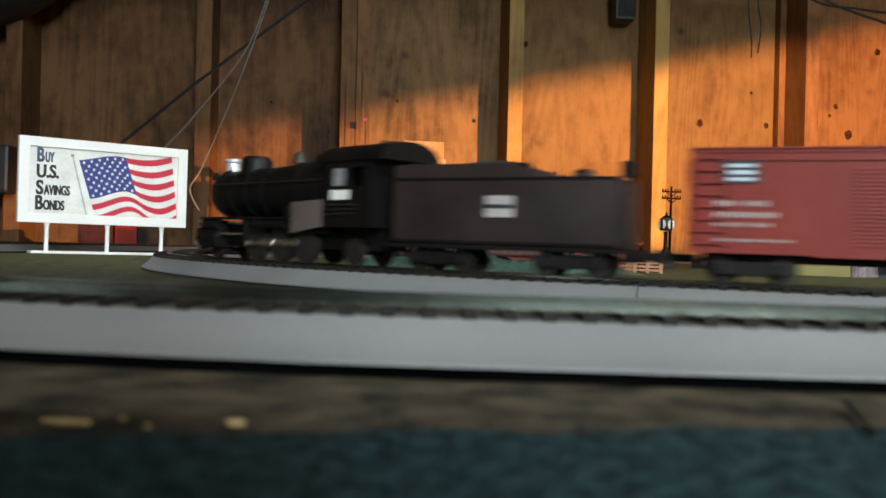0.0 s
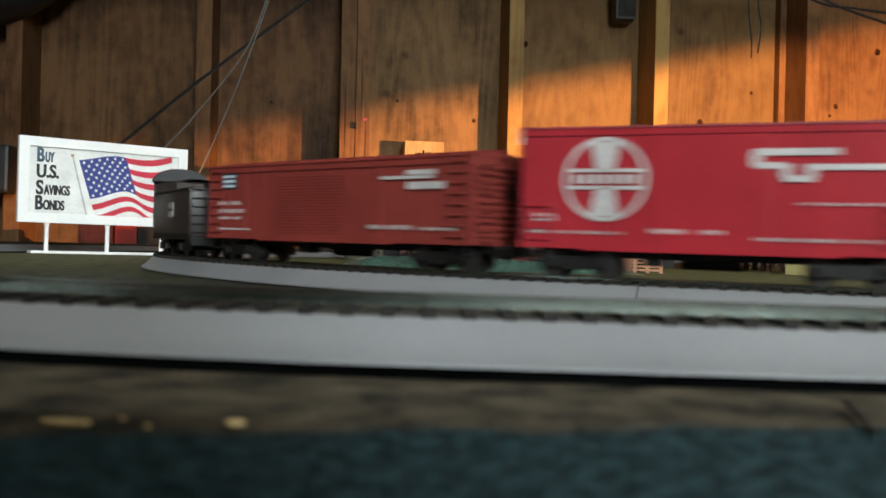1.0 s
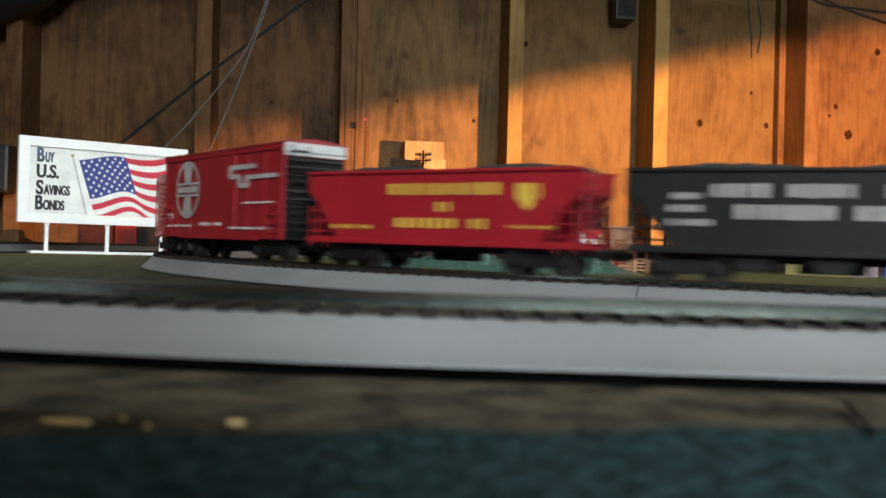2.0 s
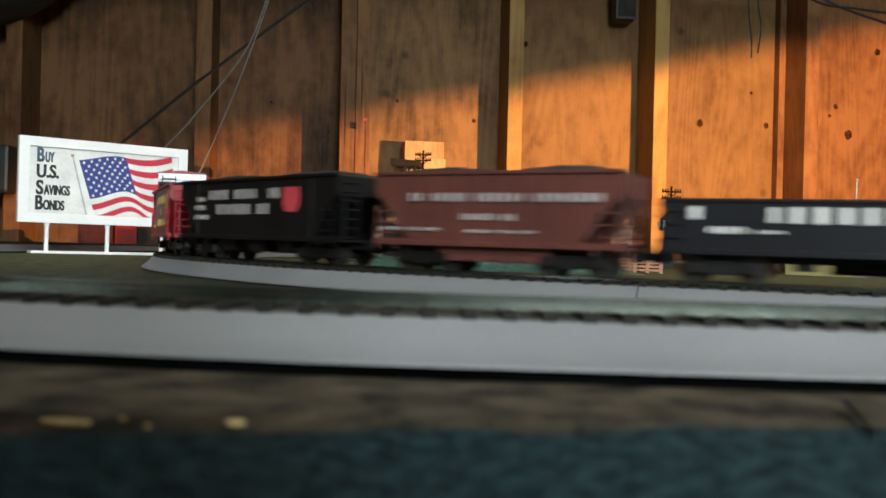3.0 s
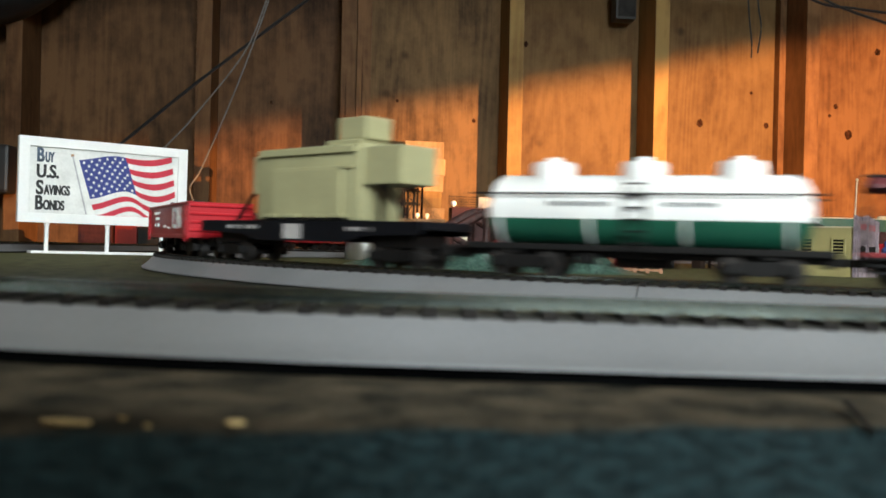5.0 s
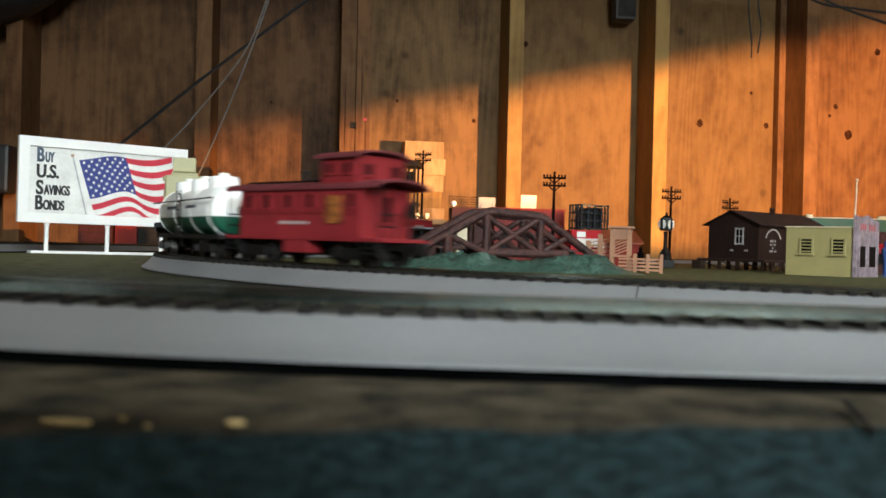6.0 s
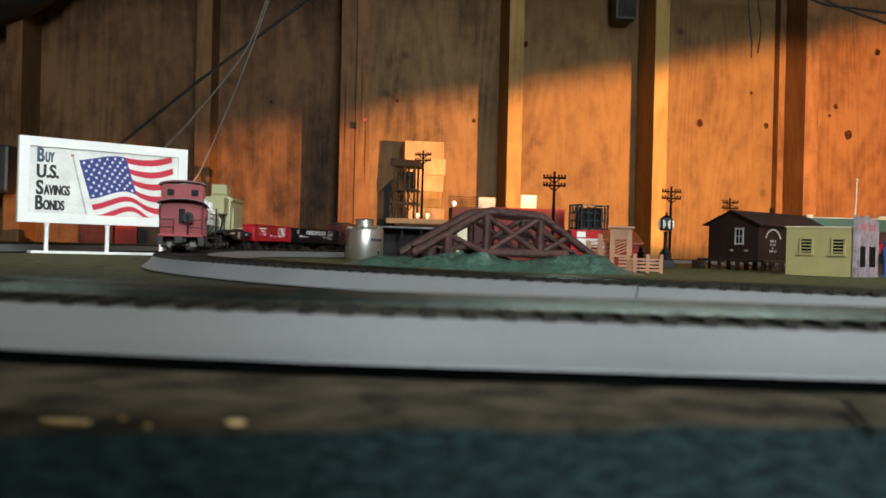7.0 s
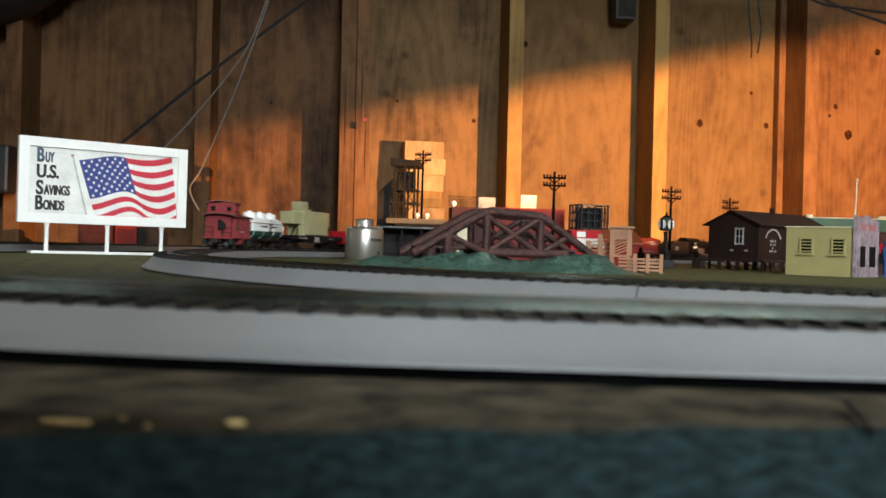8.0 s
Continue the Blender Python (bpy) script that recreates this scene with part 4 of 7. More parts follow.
def tank_car():
    L = 0.140
    c = car("tank_car", "white over green model tank car with domes", -1.264, L, inset=0.026)
    bm = span(nb(), (-L / 2, -0.0120, 0.0100), (L / 2, 0.0120, 0.0125), 0.0004)
    span(bm, (-L / 2, -0.005, 0.0080), (L / 2, 0.005, 0.0120))
    part("frame", bm, "black", c)
    R, zc, hl = 0.0140, 0.0258, 0.0565
    prof = [(0.002, -hl - 0.0050), (0.008, -hl - 0.0040), (0.0125, -hl - 0.0015), (R, -hl + 0.002), (R, hl - 0.002), (0.0125, hl + 0.0015), (0.008, hl + 0.0040), (0.002, hl + 0.0050)]
    turn = Matrix.Translation((0, 0, zc)) @ Matrix.Rotation(radians(90), 4, "Y")
    up = lathe(nb(), prof, 40, turn)
    low = up.copy()
    bmesh.ops.bisect_plane(up, geom=up.verts[:] + up.edges[:] + up.faces[:], plane_co=(0, 0, zc - 0.0035), plane_no=(0, 0, -1), clear_outer=True)
    bmesh.ops.bisect_plane(low, geom=low.verts[:] + low.edges[:] + low.faces[:], plane_co=(0, 0, zc - 0.0035), plane_no=(0, 0, 1), clear_outer=True)
    part("tank_upper", up, "white", c, "white upper tank", smooth=True)
    part("tank_lower", low, "tank_green", c, "green lower tank", smooth=True)
    for x in (-0.036, 0.0, 0.036):
        d = lathe(nb(), [(0.0085, zc + R - 0.005), (0.0085, zc + R + 0.0035), (0.0075, zc + R + 0.0050), (0.003, zc + R + 0.0056), (0.0028, zc + R + 0.0070), (0.0012, zc + R + 0.0072)], 22)
        part("dome", d, "white", c, smooth=True).matrix_basis = pose(x, 0, 0)
    for x in (-0.054, -0.018, 0.018, 0.054):
        b = lathe(nb(), [(R + 0.0001, -0.0006), (R + 0.00025, -0.0006), (R + 0.00025, 0.0006), (R + 0.0001, 0.0006)], 40, Matrix.Translation((x, 0, zc)) @ Matrix.Rotation(radians(90), 4, "Y"))
        part("band", b, "white", c)
    for sd in (1, -1):
        bm = nb()
        rod(bm, (-0.066, sd * 0.0152, zc + 0.006), (0.066, sd * 0.0152, zc + 0.006), 0.0004, 6)
        for x in (-0.060, -0.03, 0, 0.03, 0.060):
            rod(bm, (x, sd * 0.0128, zc + 0.006), (x, sd * 0.0152, zc + 0.006), 0.0003, 6)
        part("handrail", bm, "black", c)
        ladder(c, 0.0, sd * 0.0156, 0.011, zc + 0.012, "black", 6, 0.008)
        bm = nb()
        for x, z, w, h in letters(-0.034, -0.008, zc + 0.0022, 0.0020, 81) + letters(0.010, 0.030, zc + 0.0022, 0.0018, 82):
            box(bm, (-x * sd, sd * (R + 0.0001), z), (w, 0.0003, h))
        part("lettering", bm, "badge_dark", c)
    underframe(c, L)
    return c


def caboose():
    L = 0.112
    c = car("caboose", "dull red wooden model caboose with a cupola", -1.411, L, "caboose", inset=0.021)
    hw, z0, H = 0.0154, 0.0115, 0.0385
    b0, b1 = -0.044, 0.044
    part("body", span(nb(), (b0, -hw, z0), (b1, hw, H - 0.003), 0.0004), "caboose", c)
    part("platform", span(nb(), (-L / 2, -hw, z0 - 0.0006), (L / 2, hw, z0 + 0.0010), 0.0003), "caboose", c)

    def roof(n, x0, x1, w, z, rise, th):
        k = 8
        top = [(w * math.cos(math.pi * i / k), z + rise * math.sin(math.pi * i / k)) for i in range(k + 1)]
        bot = [(p, q - th) for p, q in top[::-1]]
        part(n, prism(nb(), top + bot, x0, x1, "x"), "caboose_roof", c, smooth=True)
    roof("roof", -L / 2 + 0.001, L / 2 - 0.001, hw + 0.0014, H - 0.0032, 0.0034, 0.0011)
    # cupola behind the middle
    c0, c1 = -0.0400, -0.0160
    part("cupola", span(nb(), (c0, -0.0145, H - 0.003), (c1, 0.0145, H + 0.0108), 0.0004), "caboose", c)
    roof("cupola_roof", c0 - 0.003, c1 + 0.003, 0.0165, H + 0.0105, 0.0030, 0.0010)

    def window(x, y, z, w, h, turn=0, nm="window"):
        o = new(nm)
        o.parent = c
        o.matrix_basis = pose(x, y, z, 0, 0, turn)
        part("glass", box(nb(), (0, 0, 0), (w, 0.0006, h)), "window_dark", o)
        fr = nb()
        for e in (-1, 1):
            box(fr, (e * w / 2, 0.0002, 0), (0.0008, 0.0012, h + 0.0014))
            box(fr, (0, 0.0002, e * h / 2), (w + 0.0008, 0.0012, 0.0008))
        part("frame", fr, "caboose", o)
    for sd in (1, -1):
        for x in (-0.038, -0.010, 0.006, 0.022, 0.036):
            window(x * sd, sd * (hw + 0.0002), 0.0290, 0.0046, 0.0068, 0 if sd > 0 else 180)
        for x in (-0.034, -0.022):
            window(x, sd * 0.0147, H + 0.0050, 0.0050, 0.0050, 0 if sd > 0 else 180)
        bm = nb()
        for i in range(42):
            box(bm, (b0 + 0.001 + i * 0.00205, sd * hw, (z0 + H - 0.003) / 2), (0.0003, 0.0005, H - z0 - 0.004))
        box(bm, (0, sd * hw, 0.0235), (b1 - b0, 0.0010, 0.0006))
        tagged(part("siding", bm, "caboose", c), kind="stuff")
        part("tool_box", span(nb(), (-0.008, sd * 0.006, 0.0050), (0.010, sd * 0.0150, z0), 0.0006), "caboose", c)
        on = nb()
        for x, z, w, h in letters(-0.012, 0.010, 0.0190, 0.0016, 91):
            box(on, (-x * sd, sd * (hw + 0.0003), z), (w, 0.0003, h))
        part("lettering", on, "print_dim", c)
        em = nb()
        box(em, (-0.0265, sd * (hw + 0.0005), 0.0250), (0.0105, 0.0003, 0.0125), 0.0001)
        part("emblem", em, "gold_faded", c, "faded gold emblem")
    part("roof_walk", span(nb(), (c1, -0.0030, H + 0.0006), (L / 2, 0.0030, H + 0.0013)), "black", c)
    for e in (-1, 1):
        window(e * (b1 + 0.0002), 0, 0.0255, 0.0052, 0.0120, 90 if e < 0 else -90, "end_door")
        window(e * 0.0002 + (c1 if e > 0 else c0), 0.0085, H + 0.0044, 0.0058, 0.0056, 90 if e < 0 else -90)
        window(e * 0.0002 + (c1 if e > 0 else c0), -0.0085, H + 0.0044, 0.0058, 0.0056, 90 if e < 0 else -90)
        bm = nb()
        x = e * (L / 2 - 0.001)
        for y in (-0.0145, -0.005, 0.005, 0.0145):
            rod(bm, (x, y, z0), (x, y, z0 + 0.0115), 0.0004, 6)
        for y0, y1 in ((-0.0145, -0.005), (0.005, 0.0145)):
            for z in (z0 + 0.006, z0 + 0.0115):
                rod(bm, (x, y0, z), (x, y1, z), 0.0004, 6)
        for y in (-0.0145, 0.0145):
            rod(bm, (x, y, z0 + 0.0115), (x, y, H - 0.003), 0.0004, 6)
        part("railing", bm, "black", c)
        rod_b = nb()
        rod(rod_b, (x, e * 0.0050, z0), (x, e * 0.0050, z0 + 0.014), 0.0005, 8)
        lathe(rod_b, [(0.0038, 0), (0.0038, 0.0006), (0.0026, 0.0006), (0.0026, 0)], 14, Matrix.Translation((x, e * 0.0050, z0 + 0.0135)) @ Matrix.Rotation(radians(90), 4, "Y"))
        part("brake_wheel", rod_b, "black", c)
        for y in (-1, 1):
            st = nb()
            for k in range(3):
                box(st, (e * (L / 2 - 0.006), y * 0.0140, z0 - 0.001 - k * 0.0024), (0.009, 0.004, 0.0006))
            for q in (-0.0045, 0.0045):
                box(st, (e * (L / 2 - 0.006) + q, y * 0.0140, z0 - 0.0035), (0.0006, 0.004, 0.006))
            part("steps", st, "black", c)
    st = lathe(nb(), [(0.0012, H - 0.002), (0.0012, H + 0.0055), (0.0018, H + 0.0056), (0.0018, H + 0.0064), (0.0004, H + 0.0070)], 12)
    part("smoke_pipe", st, "black", c).matrix_basis = pose(0.020, -0.006, 0)
    underframe(c, L)
    return c


def tender():
    L = 0.103
    c = car("tender", "black steam locomotive tender with a pale lettered plate", 0.099, L, "tender", inset=0.023, group="locomotive and tender")
    hw, z0, H = 0.0160, 0.0110, 0.0392
    part("frame", span(nb(), (-L / 2, -hw, 0.0092), (L / 2, hw, z0), 0.0003), "loco", c)
    part("tank", span(nb(), (-L / 2 + 0.003, -hw, z0), (L / 2 - 0.003, hw, H - 0.001), 0.0012), "tender_black", c, smooth=True)
    bm = prism(nb(), [(-0.014, H - 0.002), (L / 2 - 0.004, H - 0.002), (L / 2 - 0.004, H + 0.0040), (L / 2 - 0.010, H + 0.0046), (-0.004, H + 0.0044), (-0.012, H + 0.0030)], -hw + 0.0004, hw - 0.0004)
    part("coal_bunker", bm, "tender_black", c)
    bm = nb()
    bmesh.ops.create_grid(bm, x_segments=22, y_segments=10, size=0.5)
    r = random.Random(5)
    for v in bm.verts:
        u, w = v.co.x, v.co.y
        v.co = ((u * 0.046 + 0.018), w * 0.026, H + 0.0038 + 0.0030 * max(0, 1 - (2.1 * u + 0.5) ** 2) * max(0, 1 - (2 * w) ** 2) + r.uniform(-0.0004, 0.0004))
    part("coal_load", bm, "coal", c, "heaped black coal")
    for sd in (1, -1):
        bm = nb()
        for z in (z0 + 0.0012, H - 0.0016):
            box(bm, (0, sd * hw, z), (L - 0.006, 0.0012, 0.0010))
        part("trim", bm, "loco", c)
        part("plate", box(nb(), (-0.0010 * sd, sd * (hw + 0.0002), 0.0265), (0.0120, 0.0004, 0.0086), 0.0001), "print_dim", c, "pale plate")
        part("plate_lettering", box(nb(), (-0.0010 * sd, sd * (hw + 0.0005), 0.0265), (0.0115, 0.0002, 0.0016)), "badge_dark", c)
    hatch = lathe(nb(), [(0.0040, H - 0.001), (0.0040, H + 0.0022), (0.0020, H + 0.0030)], 16)
    part("water_hatch", hatch, "loco", c).matrix_basis = pose(-0.030, 0, 0)
    rear = span(nb(), (-L / 2 + 0.0005, -0.0035, H - 0.0005), (-L / 2 + 0.006, 0.0035, H + 0.0060), 0.0012)
    part("rear_lamp", rear, "loco", c)
    ladder(c, -L / 2 + 0.0022, 0.011, z0, H, "loco", 6, 0.008, False)
    part("rear_beam", span(nb(), (-L / 2 - 0.001, -hw, 0.006), (-L / 2 + 0.001, hw, 0.0105), 0.0004), "loco", c)
    return c


DRIVERS, RODS = [], []


def locomotive():
    L = 0.146
    c = thing("steam_locomotive", "black model steam locomotive with white-edged front lamps", "locomotive", "locomotive and tender")
    CARS.append((c, 0.249, L, 0.040, []))
    zb, rb = 0.0345, 0.0124
    turn = Matrix.Rotation(radians(90), 4, "Y")
    part("boiler", lathe(nb(), [(rb + 0.0016, -0.042), (rb + 0.0016, -0.010), (rb, 0.012), (rb - 0.0004, 0.058), (rb - 0.001, 0.0585)], 32, Matrix.Translation((0, 0, zb)) @ turn), "loco", c, smooth=True)
    part("smokebox_front", lathe(nb(), [(rb - 0.0008, 0.0580), (rb - 0.0014, 0.0600), (0.0072, 0.0612), (0.0070, 0.0625), (0.0020, 0.0640)], 32, Matrix.Translation((0, 0, zb)) @ turn), "jacket_grey", c, "grey smokebox front", smooth=True)
    for x in (-0.034, -0.018, 0.012, 0.026, 0.040, 0.054):
        bm = lathe(nb(), [(rb + (0.0018 if x < 0 else 0.0003), x - 0.0007), (rb + (0.0021 if x < 0 else 0.0006), x - 0.0007), (rb + (0.0021 if x < 0 else 0.0006), x + 0.0007), (rb + (0.0018 if x < 0 else 0.0003), x + 0.0007)], 28, Matrix.Translation((0, 0, zb)) @ turn)
        part("boiler_band", bm, "loco", c)
    part("chimney", lathe(nb(), [(0.0046, 0.0445), (0.0036, 0.0470), (0.0034, 0.0510), (0.0043, 0.0518), (0.0043, 0.0530), (0.0028, 0.0530)], 20), "silver_paint", c, "bright grey smoke stack", smooth=True).matrix_basis = pose(0.056, 0, 0)
    for x, r_, h in ((0.034, 0.0082, 0.0078), (-0.024, 0.0050, 0.0058)):
        part("dome", lathe(nb(), [(r_ * 1.2, 0.0435), (r_, 0.0462), (r_, 0.0457 + h * 0.7), (r_ * 0.8, 0.0457 + h), (0.001, 0.0462 + h)], 22), "loco", c, smooth=True).matrix_basis = pose(x, 0, 0)
    bell = lathe(nb(), [(0.0012, 0.0545), (0.0024, 0.0530), (0.0030, 0.0500), (0.0034, 0.0488), (0.0010, 0.0480), (0.0010, 0.0455)], 14)
    part("bell", bell, "wheel", c, "dull metal bell", smooth=True).matrix_basis = pose(-0.003, 0, 0)
    # cab with side windows and arched roof
    cab0, cab1, hw = -0.076, -0.044, 0.0165
    for sd in (1, -1):
        bm = nb()
        y0, y1 = sd * (hw - 0.0012), sd * hw
        for a, b in (((cab0, y0, 0.0170), (cab1, y1, 0.0350)), ((cab0, y0, 0.0430), (cab1, y1, 0.0470)), ((cab0, y0, 0.0350), (cab0 + 0.005, y1, 0.0430)), ((cab1 - 0.006, y0, 0.0350), (cab1, y1, 0.0430)), ((cab0 + 0.0135, y0, 0.0350), (cab0 + 0.0160, y1, 0.0430))):
            span(bm, a, b)
        part("cab_side", bm, "loco", c)
        part("cab_plate", box(nb(), (-0.0560, sd * (hw + 0.0002), 0.0312), (0.0120, 0.0004, 0.0042)), "print", c, "white number plate bar")
        # the pale pane stands for light seen through the closed cab
        pane = box(nb(), (-0.0545, sd * (hw - 0.0004), 0.0390), (0.0070, 0.0004, 0.0076))
        part("cab_window", pane, "lit_pane", c, "cab window pane, light seen through it put in pale grey")
        grab = nb()
        for k in range(3):
            rod(grab, (-0.046, sd * (hw + 0.0006), 0.0268 - 0.0022 * k), (-0.068, sd * (hw + 0.0006), 0.0268 - 0.0018 * k), 0.00035, 6)
        part("cab_pipes", grab, "wheel", c)
        bm = nb()
        span(bm, (-0.018, sd * 0.0110, 0.0205), (0.060, sd * 0.0165, 0.0216))
        part("running_board", bm, "loco", c)
        part("firebox_jacket", prism(nb(), [(-0.0435, 0.0175), (-0.0190, 0.0140), (-0.0190, 0.0285), (-0.0435, 0.0295)], sd * 0.0146, sd * 0.0156), "jacket_grey", c, "grey-brown side jacket")
        part("air_tank", rod(nb(), (-0.014, sd * 0.0140, 0.0185), (0.014, sd * 0.0140, 0.0185), 0.0024, 14), "loco", c, smooth=True)
        rl = nb()
        rod(rl, (-0.040, sd * 0.0148, 0.0385), (0.056, sd * 0.0134, 0.0385), 0.00035, 6)
        for x in (-0.02, 0.0, 0.02, 0.04, 0.055):
            rod(rl, (x, sd * 0.010, 0.0385), (x, sd * 0.0140, 0.0385), 0.0003, 6)
        part("handrail", rl, "wheel", c)
        cyl = rod(nb(), (0.044, sd * 0.0138, 0.0105), (0.061, sd * 0.0138, 0.0105), 0.0046, 20)
        rod(cyl, (0.045, sd * 0.0138, 0.0175), (0.060, sd * 0.0138, 0.0175), 0.0030, 16)
        span(cyl, (0.046, sd * 0.0080, 0.008), (0.059, sd * 0.0140, 0.0200))
        part("cylinder", cyl, "loco", c, smooth=True)
        part("cylinder_head", rod(nb(), (0.0608, sd * 0.0138, 0.0105), (0.0622, sd * 0.0138, 0.0105), 0.0040, 20), "silver", c, "bright cylinder cover")
        part("crosshead_guide", span(nb(), (0.022, sd * 0.0128, 0.0126), (0.045, sd * 0.0146, 0.0136)), "silver", c)
        part("rod_bracket", box(nb(), (0.020, sd * 0.0145, 0.0155), (0.003, 0.003, 0.012), 0.0004), "loco", c)
    roof = [((hw + 0.001) * math.cos(math.pi * i / 10), 0.0460 + 0.0085 * math.sin(math.pi * i / 10)) for i in range(11)]
    part("cab_roof", prism(nb(), roof, cab0 - 0.008, cab1 + 0.003, "x"), "loco", c, smooth=True)
    part("backhead", span(nb(), (cab1 - 0.012, -0.0120, 0.0170), (cab1 - 0.0013, 0.0120, 0.0430), 0.002), "loco", c)
    part("cab_rear", span(nb(), (cab0 + 0.0004, -hw + 0.0013, 0.0170), (cab0 + 0.0016, hw - 0.0013, 0.0460)), "loco", c)
    part("cab_front", prism(nb(), [(-hw, 0.0170), (hw, 0.0170), (hw, 0.0465), (-hw, 0.0465)], cab1 - 0.0012, cab1, "x"), "loco", c)
    part("frame", span(nb(), (-0.074, -0.0060, 0.0070), (0.062, 0.0060, 0.0185)), "loco", c)
    part("firebox", span(nb(), (-0.044, -0.0120, 0.0140), (-0.008, 0.0120, 0.0320), 0.001), "loco", c)
    part("pilot_beam", span(nb(), (0.0640, -0.0150, 0.0105), (0.0668, 0.0150, 0.0150), 0.0004), "loco", c)
    bm = nb()
    for i in range(9):
        y = (i - 4) * 0.0033
        beam(bm, (0.0660, y, 0.0110), (0.0725 - abs(y) * 0.35, y * 0.9, 0.0022), 0.0008, 0.0008)
    box(bm, (0.0700, 0, 0.0024), (0.0020, 0.026, 0.0012))
    part("pilot", bm, "loco", c)
    part("deck", span(nb(), (0.0540, -0.0150, 0.0148), (0.0665, 0.0150, 0.0158)), "loco", c)
    part("headlamp", rod(nb(), (0.0630, 0, 0.0335), (0.0690, 0, 0.0335), 0.0030, 18), "loco", c, smooth=True)
    part("headlamp_lens", rod(nb(), (0.0690, 0, 0.0335), (0.0694, 0, 0.0335), 0.0024, 18), "silver", c)
    for sd in (1, -1):
        part("pump", rod(nb(), (0.0664, sd * 0.0085, 0.0135), (0.0664, sd * 0.0085, 0.0198), 0.0040, 18), "silver_paint", c, "bright front pump", smooth=True)
        part("front_cover", rod(nb(), (0.0650, sd * 0.0100, 0.0085), (0.0690, sd * 0.0100, 0.0085), 0.0040, 18), "silver_paint", c, "bright round cover", smooth=True)
        part("marker_lamp", box(nb(), (0.0600, sd * 0.0085, 0.0435), (0.0030, 0.0030, 0.0040), 0.0006), "loco", c)
    # driving wheels with spokes, counterweights and side rods
    RW = 0.0092
    xs = (-0.022, -0.002, 0.018)
    proto = nb()
    for sd in (1, -1):
        m = Matrix.Translation((0, sd * 0.0082, 0)) @ Matrix.Rotation(radians(90), 4, "X")
        lathe(proto, [(RW - 0.0016, -0.0013), (RW, -0.0013), (RW, 0.0013), (RW - 0.0016, 0.0013)], 26, m)
        rod(proto, (0, sd * 0.0070, 0), (0, sd * 0.0096, 0), 0.0022, 12)
        for k in range(12):
            a = 6.28319 * k / 12
            beam(proto, (0.002 * math.cos(a), sd * 0.0082, 0.002 * math.sin(a)), ((RW - 0.001) * math.cos(a), sd * 0.0082, (RW - 0.001) * math.sin(a)), 0.0012, 0.0009)
        rod(proto, (0.0045, sd * 0.0080, 0), (0.0045, sd * 0.0118, 0), 0.0012, 10)
    rod(proto, (0, -0.0096, 0), (0, 0.0096, 0), 0.0016, 8)
    first = None
    for x in xs:
        if first is None:
            first = part("driving_wheelset", proto, "wheel", c)
            w = first
        else:
            w = again(first, c, Matrix())
        DRIVERS.append((w, x, RW))
    for sd in (1, -1):
        bm = beam(nb(), (xs[0], sd * 0.0112, 0), (xs[-1], sd * 0.0112, 0), 0.0010, 0.0020)
        for x in xs:
            rod(bm, (x, sd * 0.0106, 0), (x, sd * 0.0122, 0), 0.0018, 12)
        RODS.append((part("side_rod", bm, "silver", c, "bright steel side rod"), RW, 0.0045))
    for x, r_ in ((0.0550, 0.0048), (-0.0580, 0.0062)):
        ws = nb()
        for sd in (1, -1):
            rod(ws, (0, sd * 0.0070, 0), (0, sd * 0.0094, 0), r_, 18)
        rod(ws, (0, -0.0094, 0), (0, 0.0094, 0), 0.0012, 8)
        part("pilot_wheelset" if x > 0 else "trailing_wheelset", ws, "wheel", c).matrix_basis = pose(x, 0, r_)
    return c


M["gold_faded"] = material("faded_gold_print", (0.26, 0.085, 0.020), 0.5, spread=0.5, scale=400, bump=0.0)
M["silver_paint"] = material("silver_grey_paint", (0.50, 0.52, 0.54), 0.35, metal=0.3, spread=0.1)
M["lit_pane"] = material("lit_pane_grey", (0.20, 0.20, 0.21), 0.25, spread=0.3, bump=0.0)
M["red_dark"] = material("dull_red_roof", (0.20, 0.020, 0.024), 0.5, spread=0.15)
M["badge_dark"] = material("dark_print", (0.018, 0.022, 0.030), 0.45, spread=0.1, bump=0.0)
M["print_dim"] = material("grey_white_print", (0.36, 0.34, 0.335), 0.5, spread=0.15, bump=0.0)
M["gondola_black"] = material("blue_black_plastic", (0.0052, 0.0056, 0.0076), 0.48, spread=0.15, spec=0.18)
M["caboose_roof"] = material("caboose_roof_red", (0.13, 0.026, 0.032), 0.5, spread=0.12)


locomotive()
tender()
rock_boxcar()
cross_boxcar()
hoppers()
gondolas()
FLAT, LOAD = transformer_car()
tank_car()
caboose()


